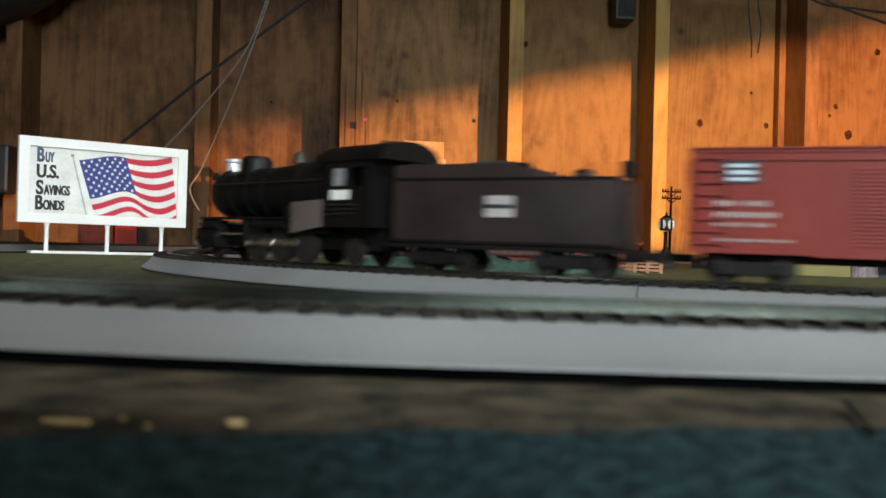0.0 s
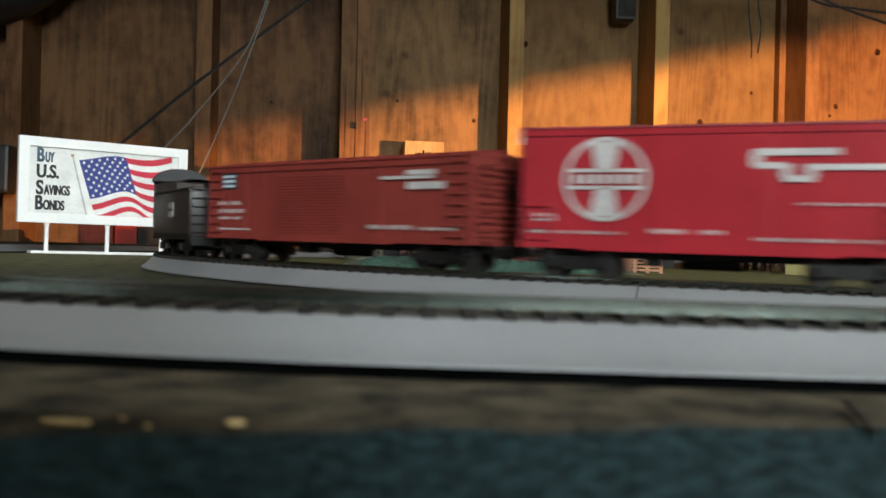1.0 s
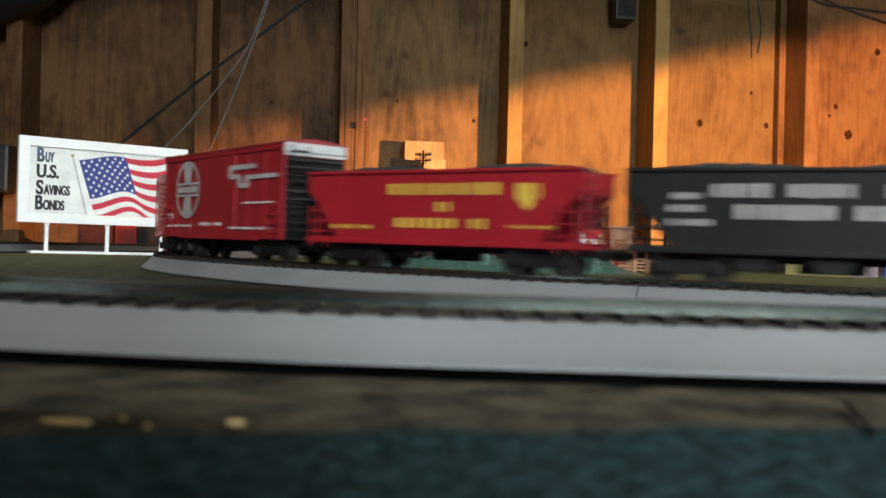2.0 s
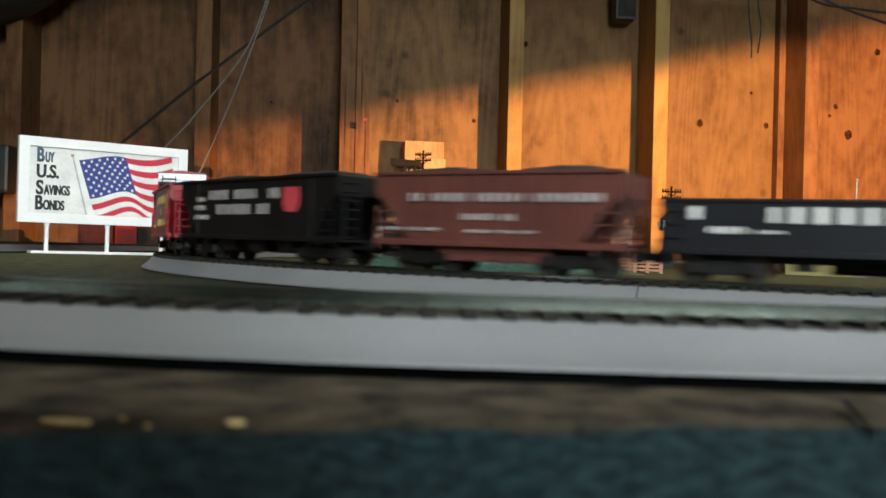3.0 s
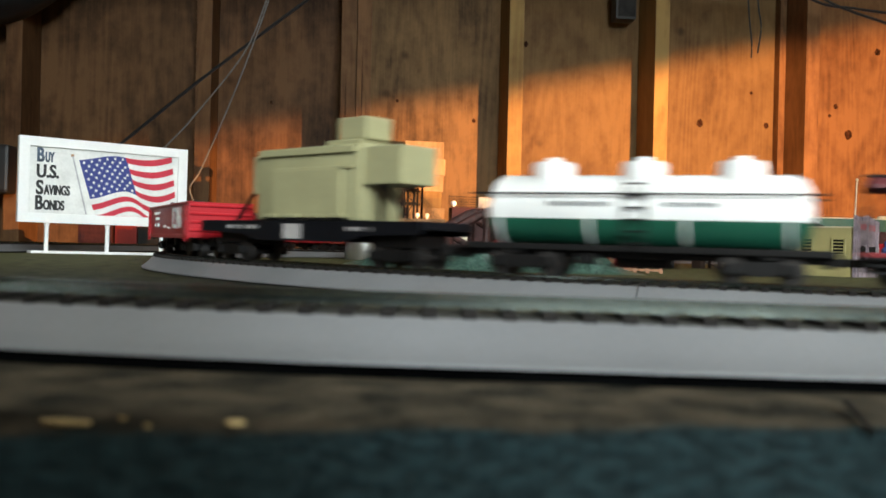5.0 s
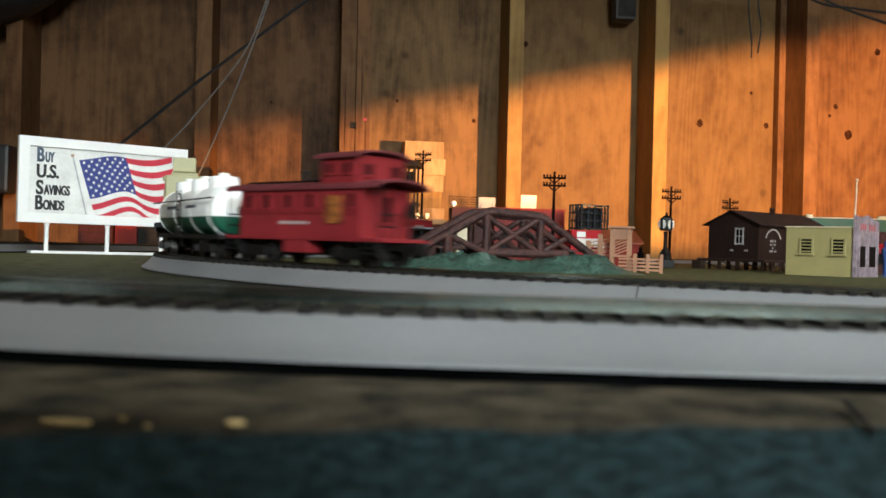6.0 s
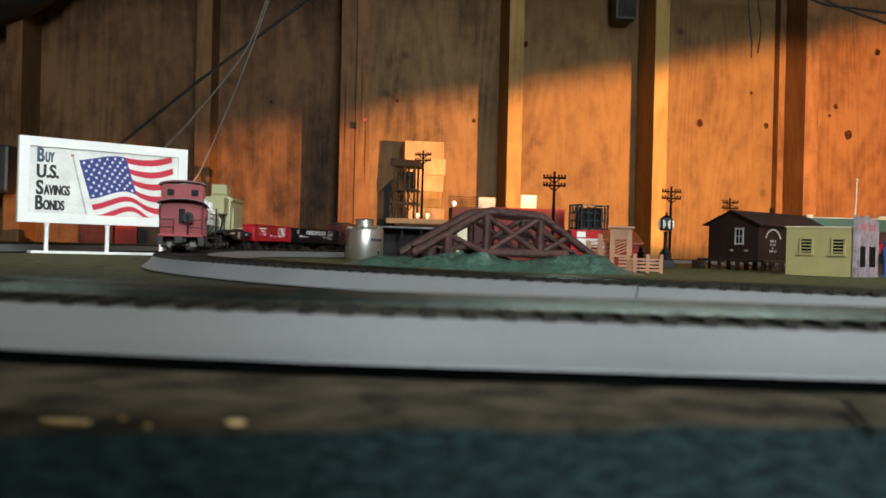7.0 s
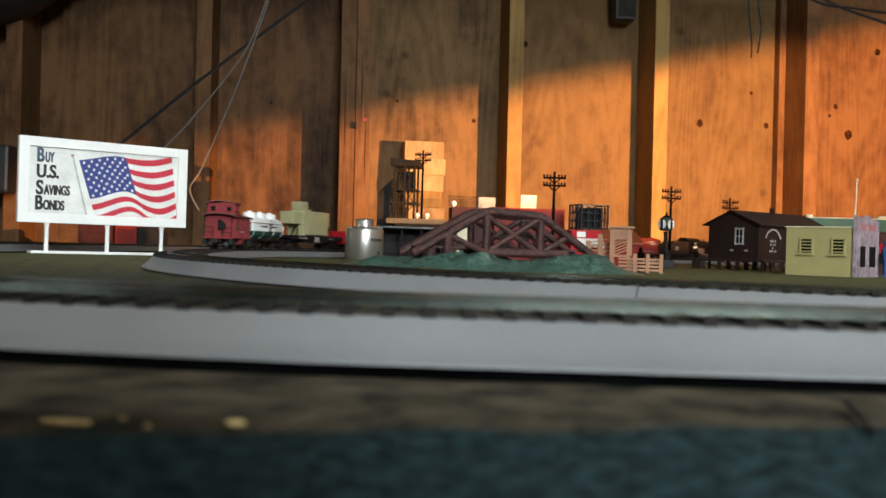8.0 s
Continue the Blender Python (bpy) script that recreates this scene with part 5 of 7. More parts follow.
# ---- the billboard ----
def letters_mesh(text, width, height, mat, parent, m):
    """Writing in the built-in font, set to a width and height."""
    cu = bpy.data.curves.new("writing", "FONT")
    cu.body, cu.size, cu.extrude, cu.offset = text, 0.02, 0.0001, 0.00055
    ob = new("writing", cu)
    bpy.context.view_layer.update()
    me = bpy.data.meshes.new_from_object(ob)
    bpy.data.objects.remove(ob)
    xs, ys = [v.co.x for v in me.vertices], [v.co.y for v in me.vertices]
    for v in me.vertices:
        v.co.x = (v.co.x - min(xs)) / (max(xs) - min(xs)) * width
        v.co.y = (v.co.y - min(ys)) / (max(ys) - min(ys)) * height
    # a second, shifted outline makes the face bold
    bm = nb()
    bm.from_mesh(me)
    bm.from_mesh(me)
    for v in list(bm.verts)[len(me.vertices):]:
        v.co.x += width * 0.035 / max(1, len(text) * 0.6) + 0.0004
        v.co.z += 0.00005
    bm.to_mesh(me)
    bm.free()
    me.materials.clear()
    me.materials.append(M[mat])
    o = new("writing", me)
    o.parent = parent
    o.matrix_basis = m
    return o


def billboard():
    a, b = Vector((-0.437, 0.925)), Vector((-0.295, 1.030))
    w = (b - a).length
    ang = math.degrees(math.atan2(b.y - a.y, b.x - a.x))
    t = thing("billboard", "white plastic model billboard with a waving flag print", "billboard", m=pose(a.x, a.y, 0, 0, 0, ang))
    z0, z1, fr = 0.0318, 0.1205, 0.0105
    # frame of four mitred bars round a recessed panel
    bm = nb()
    span(bm, (0, -0.004, z0), (fr, 0.004, z1), 0.0006)
    span(bm, (w - fr, -0.004, z0), (w, 0.004, z1), 0.0006)
    span(bm, (fr - 0.0004, -0.0038, z0), (w - fr + 0.0004, 0.0038, z0 + fr * 0.95), 0.0006)
    span(bm, (fr - 0.0004, -0.0038, z1 - fr * 0.95), (w - fr + 0.0004, 0.0038, z1), 0.0006)
    part("frame", bm, "white", t)
    part("panel", span(nb(), (fr * 0.5, -0.0012, z0 + fr * 0.5), (w - fr * 0.5, 0.0022, z1 - fr * 0.5)), "print", t, "white printed panel")
    for u in (0.165, 0.515, 0.85):
        bm = lathe(nb(), [(0.0024, 0.002), (0.0022, 0.012), (0.0022, z0 - 0.004), (0.0034, z0 + 0.001)], 14)
        part("post", bm, "white", t, smooth=True).matrix_basis = pose(u * w, 0, 0)
    part("base", span(nb(), (0.012, -0.010, 0.0), (w - 0.006, 0.008, 0.0028), 0.0008), "white", t)
    H = z1 - z0
    face = -0.00145

    def at(u, q, y=face):
        return (u * w, y, z1 - q * H)

    def cloth(s, d):
        """A point of the printed flag, s along it, d down it."""
        left = 0.335 + 0.130 * d
        right = 0.900 + 0.055 * d
        fold = 0.52 + 0.11 * d
        if s < fold:
            wave = -(0.034 + 0.095 * d) * math.sin(math.pi * (s / fold) ** 1.6)
        else:
            wave = (0.034 + 0.050 * d) * math.sin(math.pi * (s - fold) / (1 - fold))
        return left + (right - left) * s, 0.236 - 0.131 * s + d * (0.85 + 0.10 * s) + wave
    n = 36
    for k in range(0, 13, 2):
        bm = nb()
        s0 = 0.487 + 0.045 * k / 7 if k < 7 else 0.0
        rows = []
        for i in range(n + 1):
            s = s0 + (1 - s0) * i / n
            p, q = cloth(s, k / 13), cloth(s, (k + 1) / 13)
            p, q = (p[0], min(p[1], 0.885)), (q[0], min(q[1], 0.89))
            rows.append((bm.verts.new(at(*p)), bm.verts.new(at(*q))))
        for x, y in zip(rows, rows[1:]):
            bm.faces.new((x[0], x[1], y[1], y[0]))
        part("red_stripe", bm, "flag_red", t)
    bm = nb()
    g = [[bm.verts.new(at(*cloth((0.49 + 0.045 * j / 8) * i / 12, 7 / 13 * j / 8))) for j in range(9)] for i in range(13)]
    for i in range(12):
        for j in range(8):
            bm.faces.new((g[i][j], g[i][j + 1], g[i + 1][j + 1], g[i + 1][j]))
    part("blue_field", bm, "flag_blue", t)
    bm = nb()
    for r in range(9):
        for k in range(6 if r % 2 == 0 else 5):
            s = (0.49 + 0.045 * r / 9) * ((k + (0.5 if r % 2 == 0 else 1.0)) / 6)
            u, q = cloth(s, 7 / 13 * (r + 0.7) / 9.4)
            c = at(u, q, face - 0.0002)
            vs = []
            for i in range(10):
                rr = 0.0021 if i % 2 == 0 else 0.00085
                an = math.pi / 2 + i * math.pi / 5
                vs.append(bm.verts.new((c[0] + rr * math.cos(an), c[1], c[2] + rr * math.sin(an))))
            bm.faces.new(vs)
    part("stars", bm, "print", t)
    p0, p1 = at(0.298, 0.19, face), at(0.385, 0.88, face)
    part("flag_pole", beam(nb(), p0, p1, 0.0003, 0.0016), "pole_grey", t, "printed grey flag pole")
    part("pole_ball", rod(nb(), (p0[0], face - 0.0001, p0[2]), (p0[0], face + 0.0004, p0[2]), 0.0017, 14), "pole_gold", t)
    # the writing: capitals with a large initial
    rows = ((0.290, "ink_blue", (("B", 0.0176, 0.0068, 0.0150), ("UY", 0.0256, 0.0085, 0.0108))), (0.475, "ink", (("U.S.", 0.0174, 0.0215, 0.0142),)),
            (0.672, "ink", (("S", 0.0172, 0.0068, 0.0152), ("AVINGS", 0.0247, 0.0255, 0.0106))), (0.850, "ink", (("B", 0.0168, 0.0072, 0.0150), ("ONDS", 0.0245, 0.0205, 0.0106))))
    for q, mat, words in rows:
        for text, x, width, height in words:
            letters_mesh(text, width, height, mat, t, pose(x, face - 0.0002, z1 - q * H, 90))


M["flag_red"] = material("flag_red_print", (0.52, 0.025, 0.05), 0.5, spread=0.06, bump=0.0)
M["flag_blue"] = material("flag_blue_print", (0.030, 0.045, 0.21), 0.5, spread=0.06, bump=0.0)
M["ink"] = material("black_ink", (0.016, 0.016, 0.018), 0.5, bump=0.0)
M["ink_blue"] = material("blue_grey_ink", (0.06, 0.09, 0.14), 0.5, spread=0.5, scale=120, bump=0.0)
M["pole_grey"] = material("printed_grey", (0.42, 0.42, 0.43), 0.5, bump=0.0)
M["pole_gold"] = material("printed_gold", (0.40, 0.22, 0.10), 0.5, bump=0.0)
billboard()


# ---- telephone poles ----
def telephone_pole():
    t = thing("telephone_pole", "dark brown plastic model telephone pole with two crossarms", "telephone pole", "telephone poles")
    part("pole", rod(nb(), (0, 0, 0), (0, 0, 0.134), 0.0026, 12, 0.0018), "pole_brown", t, smooth=True)
    part("foot", lathe(nb(), [(0.007, 0), (0.007, 0.0012), (0.002, 0.002)], 16), "pole_brown", t)
    for z, w in ((0.125, 0.033), (0.114, 0.033)):
        a = box(nb(), (0, -0.0014, z), (w, 0.0022, 0.0030), 0.0003)
        for sd in (-1, 1):
            beam(a, (sd * 0.009, -0.0014, z), (0, -0.0014, z - 0.0085), 0.0014, 0.0018)
        arm = part("crossarm", a, "pole_brown", t)
        for x in (-0.0150, -0.0105, -0.0060, 0.0060, 0.0105, 0.0150):
            part("insulator", lathe(nb(), [(0.0008, 0.001), (0.0008, 0.0022), (0.0015, 0.0024), (0.0015, 0.0040), (0.0008, 0.0048)], 8), "pole_brown", arm).matrix_basis = pose(x, -0.0014, z)
    return t


M["pole_brown"] = material("dark_brown_plastic", (0.0030, 0.0013, 0.0010), 0.7, spread=0.2, spec=0.03)
POLE = telephone_pole()
spots = [(0.157, 1.30, 0), (0.3755, 1.50, 6), (0.549, 1.74, 8)]
# the first stands on the coaling tower's deck
POLE.matrix_basis = pose(-0.0440, 1.763, ground_z(-0.0805, 1.755) + 0.0760, 0, 0, -14)
for x, y, r in spots:
    copy_thing(POLE, pose(x, y, ground_z(x, y), 0, 0, r))


# ---- street clock ----
def street_clock():
    x, y = 0.3440, 1.40
    t = thing("street_clock", "black cast model street clock with white dials", "clock", m=pose(x, y, ground_z(x, y), 0, 0, -8))
    part("plinth", box(nb(), (0, 0, 0.006), (0.026, 0.026, 0.012), 0.0012), "black", t)
    part("pedestal", lathe(nb(), [(0.010, 0.012), (0.0095, 0.020), (0.006, 0.026), (0.0036, 0.030)], 8), "black", t)
    part("column", lathe(nb(), [(0.0036, 0.028), (0.0030, 0.034), (0.0028, 0.052), (0.0038, 0.0545), (0.0028, 0.056)], 16), "black", t, smooth=True)
    h = box(nb(), (0, 0, 0.067), (0.0185, 0.0185, 0.0200), 0.0030)
    part("clock_case", h, "black", t, smooth=True)
    part("finial", lathe(nb(), [(0.0085, 0.0765), (0.0045, 0.0795), (0.0018, 0.0815), (0.0022, 0.0830), (0.0004, 0.0862)], 12), "black", t)
    for k in range(4):
        d = lathe(nb(), [(0.0074, 0), (0.0074, 0.0008), (0.0060, 0.0011)], 26, Matrix.Rotation(radians(90), 4, "X"))
        o = part("dial", d, "dial", t, "white clock dial", smooth=True)
        o.matrix_basis = pose(0, 0, 0.067, 0, 0, 45 + 90 * k) @ pose(0, -0.0094, 0)
        hnd = nb()
        beam(hnd, (0, -0.0014, 0), (0.0012, -0.0014, 0.0045), 0.0003, 0.0005)
        beam(hnd, (0, -0.0014, 0), (0.0030, -0.0014, -0.0010), 0.0003, 0.0005)
        part("pointer", hnd, "black", o)


M["dial"] = material("enamel_dial", (0.80, 0.79, 0.74), 0.35, spread=0.04, bump=0.0)
street_clock()


# ---- freight house on posts ----
def freight_house():
    ang = 37.6
    t = thing("freight_house", "dark brown wooden model freight house on a post platform", "building", m=pose(0.470, 1.350, ground_z(0.47, 1.35), 0, 0, ang))
    L, Wd, zf, ze, zr = 0.185, 0.088, 0.0165, 0.070, 0.0895
    # along x: the long side that faces forward; y: the gable's width
    wall = prism(nb(), [(0, zf), (Wd, zf), (Wd, ze), (Wd / 2, zr), (0, ze)], 0, L, "x")
    part("wall", wall, "house_brown", t)
    bm = nb()
    for i in range(22):
        box(bm, (-0.0002, 0.002 + i * 0.004, (zf + ze) / 2), (0.0006, 0.0004, ze - zf))
    for i in range(44):
        box(bm, (0.002 + i * 0.0042, -0.0002, (zf + ze) / 2), (0.0004, 0.0006, ze - zf))
    part("siding", bm, "house_brown", t)
    for sd in (0, 1):
        y_e, y_r = (-0.008, Wd / 2) if sd == 0 else (Wd + 0.008, Wd / 2)
        z_e = ze - 0.0025
        bm = prism(nb(), [(y_e, z_e), (y_e, z_e + 0.0014), (y_r, zr + 0.0022), (y_r, zr + 0.0006)], -0.007, L + 0.007, "x")
        part("roof_slope", bm, "house_roof", t)
    part("chimney", span(nb(), (0.098, 0.040, zr - 0.006), (0.1040, 0.046, zr + 0.010), 0.0005), "house_brown", t)

    def window(m, w, h):
        o = new("window")
        o.parent = t
        o.matrix_basis = m
        part("glass", box(nb(), (0, -0.0004, 0), (w, 0.0006, h)), "window_dark", o)
        fr = nb()
        for e in (-1, 1):
            box(fr, (e * w / 2, -0.0008, 0), (0.0022, 0.0014, h + 0.003))
            box(fr, (0, -0.0008, e * h / 2), (w + 0.003, 0.0015, 0.0022))
        box(fr, (0, -0.0008, 0), (w, 0.0012, 0.0010))
        box(fr, (0, -0.0008, 0), (0.0010, 0.0012, h))
        part("frame", fr, "print_dim", o, "white window frame")
    window(pose(-0.0004, 0.032, 0.0515, 0, 0, -90), 0.0130, 0.0230)
    # lettering on the long side: an arch of bars over short lines
    bm = nb()
    for i in range(15):
        a = math.pi * (0.14 + 0.72 * i / 14)
        box(bm, (0.038 - 0.021 * math.cos(a), -0.0008, 0.0415 + 0.0215 * math.sin(a)), (0.0019, 0.0003, 0.0025), 0, Matrix.Rotation(-(a - math.pi / 2), 4, "Y").inverted())
    for z, w in ((0.0455, 0.015), (0.0400, 0.014), (0.0350, 0.003), (0.0300, 0.018)):
        for x, zz, ww, h in letters(0.038 - w / 2, 0.038 + w / 2, z, 0.0030, int(z * 9999)):
            box(bm, (x, -0.0008, zz), (ww, 0.0003, h))
    part("lettering", bm, "print", t)
    bm = nb()
    for k in (0.020, 0.045):
        box(bm, (-0.0006, k, 0.0300), (0.0006, 0.0060, 0.0028))
    part("notice", bm, "print_dim", t)
    # platform on posts and braces
    part("platform", span(nb(), (-0.010, -0.016, zf - 0.0034), (L + 0.006, Wd + 0.014, zf), 0.0004), "deck_brown", t)
    for i in range(9):
        for y in (-0.012, Wd * 0.35, Wd * 0.7, Wd + 0.010):
            x = -0.006 + i * (L + 0.008) / 8
            part("post", span(nb(), (x - 0.0016, y - 0.0016, 0), (x + 0.0016, y + 0.0016, zf - 0.003)), "deck_brown", t)
    bm = nb()
    for i in range(8):
        x = -0.006 + i * (L + 0.008) / 8
        beam(bm, (x, -0.0125, 0.002), (x + 0.024, -0.0125, zf - 0.004), 0.0010, 0.0016)
    for i in range(3):
        y = -0.012 + i * 0.037
        beam(bm, (-0.0068, y, 0.002), (-0.0068, y + 0.034, zf - 0.004), 0.0010, 0.0016)
    part("brace", bm, "deck_brown", t)
    part("steps", box(nb(), (-0.016, 0.094, 0.006), (0.012, 0.016, 0.012), 0.0006), "deck_brown", t)


M["house_brown"] = material("dark_brown_siding", (0.018, 0.008, 0.006), 0.5, spread=0.2, stretch=(1, 1, 0.2))
M["house_roof"] = material("brown_roof", (0.022, 0.013, 0.012), 0.55, spread=0.2, scale=60)
M["deck_brown"] = material("dark_deck", (0.030, 0.016, 0.011), 0.55, spread=0.2)
freight_house()


# ---- pale green shop ----
def green_shop():
    a = (0.4075, 1.075)
    ang = -41.5
    t = thing("shop_building", "pale green flat-roofed model shop with barred windows", "building", m=pose(a[0], a[1], ground_z(*a), 0, 0, ang))
    w, d, h = 0.0762, 0.080, 0.0560
    part("wall", span(nb(), (0, 0, 0), (w, d, h), 0.0004), "shop_green", t)
    bm = span(nb(), (-0.0016, -0.0020, h), (w - 0.003, d, h + 0.0016), 0.0004)
    part("roof", bm, "shop_trim", t, "cream flat roof edge")
    for x, z in ((0.0230, 0.0345), (0.0590, 0.0345)):
        o = new("window")
        o.parent = t
        o.matrix_basis = pose(x, 0, z)
        part("pane", box(nb(), (0.001, -0.0002, 0), (0.0125, 0.0008, 0.0160)), "window_dark", o)
        fr = nb()
        for e in (-1, 1):
            box(fr, (0.001 + e * 0.0070, -0.0008, 0), (0.0020, 0.0022, 0.0200), 0.0002)
        box(fr, (0.001, -0.0008, 0.0090), (0.0160, 0.0022, 0.0018), 0.0002)
        for k in range(4):
            box(fr, (0.001, -0.0008, -0.0062 + k * 0.0038), (0.0125, 0.0018, 0.0012))
        part("bars", fr, "shop_green", o)
        part("sill", box(nb(), (0.0005, -0.0016, -0.0098), (0.0195, 0.0040, 0.0022), 0.0003), "shop_green", o)
    # painted shop front with a taller parapet
    f = part("shop_front", prism(nb(), [(-0.002, 0), (d + 0.003, 0), (d + 0.003, h + 0.010), (d * 0.75, h + 0.012), (d * 0.5, h + 0.016), (d * 0.25, h + 0.012), (-0.002, h + 0.0145)], w, w + 0.0035, "x"), "shop_front", t, "greyish pink shop front")
    bm = nb()
    for y, z, ww, hh in letters(0.012, 0.068, h + 0.002, 0.0075, 301, 0.75):
        box(bm, (w + 0.0037, y, z), (0.0003, ww, hh))
    part("sign_lettering", bm, "badge_red", t)
    for y in (0.020, 0.058):
        part("shop_window", box(nb(), (w + 0.0036, y, 0.024), (0.0010, 0.022, 0.024), 0.0003), "window_dark", t)
    for y in (0.006, 0.038, 0.074):
        part("pilaster", box(nb(), (w + 0.0042, y, 0.026), (0.0024, 0.004, 0.052), 0.0004), "shop_front", t)
    part("flag_mast", rod(nb(), (w, 0.002, h + 0.006), (w + 0.001, 0.002, h + 0.053), 0.0011, 10, 0.0008), "shop_trim", t, smooth=True)
    part("mast_knob", lathe(nb(), [(0.0004, 0), (0.0017, 0.0010), (0.0017, 0.0022), (0.0004, 0.0032)], 12), "shop_trim", t).matrix_basis = pose(w + 0.001, 0.002, h + 0.053)


M["shop_green"] = material("pale_green_plastic", (0.36, 0.31, 0.135), 0.45, spread=0.05, bump=0.04)
M["shop_trim"] = material("cream_trim", (0.62, 0.53, 0.36), 0.45, spread=0.06)
M["shop_front"] = material("pinkish_grey_front", (0.30, 0.24, 0.27), 0.5, spread=0.25, scale=120)
green_shop()


def back_store():
    t = thing("store_building", "brick red model store with a green cornice", "building", m=pose(0.612, 1.52, ground_z(0.612, 1.52), 0, 0, -4))
    part("wall", span(nb(), (0, 0, 0), (0.20, 0.09, 0.0740), 0.0004), "brick_red", t)
    part("cornice", span(nb(), (-0.003, -0.004, 0.0700), (0.203, 0.09, 0.0900), 0.0008), "cornice_green", t, "green painted cornice")
    part("coping", span(nb(), (-0.004, -0.006, 0.0900), (0.204, 0.09, 0.0918), 0.0004), "shop_trim", t, "cream coping")
    for x in (0.000, 0.118):
        part("finial", box(nb(), (x, -0.002, 0.0938), (0.0100, 0.006, 0.0040), 0.0005, None, 1.25), "shop_trim", t)
    part("awning", prism(nb(), [(-0.016, 0.038), (0.0, 0.050), (0.0, 0.046), (-0.016, 0.034)], 0.10, 0.19, "x"), "signal_red", t, "red awning")
    for x in (0.03, 0.075, 0.12, 0.165):
        part("window", box(nb(), (x, -0.0004, 0.028), (0.018, 0.0014, 0.026)), "window_dark", t)


M["brick_red"] = material("brick_red_plastic", (0.05, 0.014, 0.012), 0.5, spread=0.2, scale=150, spec=0.15)
M["cornice_green"] = material("green_cornice_paint", (0.014, 0.075, 0.030), 0.45, spread=0.1)
back_store()


def figurine(name, label, x, y, h, mat, turn=0, sitting=False):
    """A plain moulded figurine, one mesh."""
    bm = nb()
    k = h / 0.045
    lathe(bm, [(0.006 * k, 0), (0.006 * k, 0.001 * k), (0.004 * k, 0.002 * k), (0.0042 * k, 0.020 * k), (0.0060 * k, 0.026 * k), (0.0064 * k, 0.034 * k), (0.0030 * k, 0.0375 * k), (0.0036 * k, 0.041 * k), (0.0028 * k, 0.0445 * k), (0.0006 * k, 0.0455 * k)], 14)
    ob = part(name, bm, mat, None, smooth=True)
    ob.matrix_basis = pose(x, y, ground_z(x, y), 0, 0, turn)
    return tagged(ob, label, "figurine", "layout figurines")


M["doll_blue"] = material("blue_plastic", (0.055, 0.12, 0.36), 0.45, spread=0.2)
M["doll_white"] = material("cream_plastic", (0.62, 0.56, 0.50), 0.45, spread=0.15)
figurine("figurine", "blue moulded plastic layout figurine", 0.5545, 1.130, 0.045, "doll_blue")
figurine("figurine", "blue moulded plastic layout figurine", 0.5700, 1.150, 0.042, "doll_blue")
figurine("figurine", "cream moulded plastic layout figurine", 0.5520, 1.160, 0.048, "doll_white")
figurine("figurine", "dark moulded plastic layout figurine by the fence", 0.2130, 0.975, 0.0260, "pole_brown")


# ---- arch bridge on its mound ----
def bridge():
    ang = 17
    ox, oy = -0.0225, 0.835
    t = thing("arch_bridge", "dark red-brown log arch truss footbridge", "bridge", m=pose(ox, oy, 0, 0, 0, ang))
    X = (0.0, 0.033, 0.066, 0.121, 0.158, 0.184)
    for y in (0.0, 0.046):
        bm = nb()
        pts = [(-0.004, y, 0.0140), (0.062, y, 0.0525), (0.070, y, 0.0548), (0.118, y, 0.0520), (0.126, y, 0.0490), (0.182, y, 0.0120)]
        for a, b in zip(pts, pts[1:]):
            rod(bm, a, b, 0.0041, 10)
        for p in pts:
            bmesh.ops.create_uvsphere(bm, u_segments=10, v_segments=6, radius=0.0041, matrix=Matrix.Translation(p))
        part("arch_chord", bm, "log", t, smooth=True)
        part("lower_chord", rod(nb(), (0.060, y, 0.0155), (0.150, y, 0.0165), 0.0042, 10), "log", t, smooth=True)
        for x in (0.066, 0.121):
            part("upright", rod(nb(), (x, y, 0.014), (x, y, 0.052), 0.0036, 10), "log", t, smooth=True)
        for a, b in (((0.066, 0.0155), (0.121, 0.050)), ((0.066, 0.0500), (0.121, 0.0155)), ((0.024, 0.0330), (0.064, 0.0155)), ((0.121, 0.0160), (0.150, 0.0330)), ((0.121, 0.0400), (0.150, 0.0200))):
            part("diagonal", rod(nb(), (a[0], y, a[1]), (b[0], y, b[1]), 0.0030, 8), "log", t, smooth=True)
        for x, z in ((0.012, 0.018), (0.028, 0.030)):
            part("end_post", rod(nb(), (x, y, 0.0), (x, y, z), 0.0046, 10), "log", t, smooth=True)
    for i in range(12):
        part("deck_plank", span(nb(), (0.004 + i * 0.0145, 0.0, 0.0185), (0.0175 + i * 0.0145, 0.046, 0.0205), 0.0004), "log", t)


def mound(name, label, x0, x1, y0, y1, hgt, mat, seed, ridge):
    bm = nb()
    nx, ny = 110, 40
    g = []
    for i in range(nx + 1):
        row = []
        for j in range(ny + 1):
            u, v = i / nx, j / ny
            x, y = x0 + (x1 - x0) * u, y0 + (y1 - y0) * v + 0.055 * (u - 0.5)
            edge = min(1, 7 * u, 7 * (1 - u)) * min(1, 6 * v, 6 * (1 - v))
            e = 0.5 + 0.5 * noise.noise(Vector((x * 24 + seed, y * 24, 0))) + 0.85 * noise.noise(Vector((x * 70, y * 70, seed))) + 0.40 * noise.noise(Vector((x * 210, y * 210, seed)))
            z = max(0.0, hgt * edge * (0.55 + 0.55 * e) * ridge(u))
            row.append(bm.verts.new((x, y, z - 0.0006 + (0.0005 if edge > 0 else 0))))
        g.append(row)
    for i in range(nx):
        for j in range(ny):
            bm.faces.new((g[i][j], g[i + 1][j], g[i + 1][j + 1], g[i][j + 1]))
    return tagged(part(name, bm, mat, None, smooth=True), label, "scenery mound")


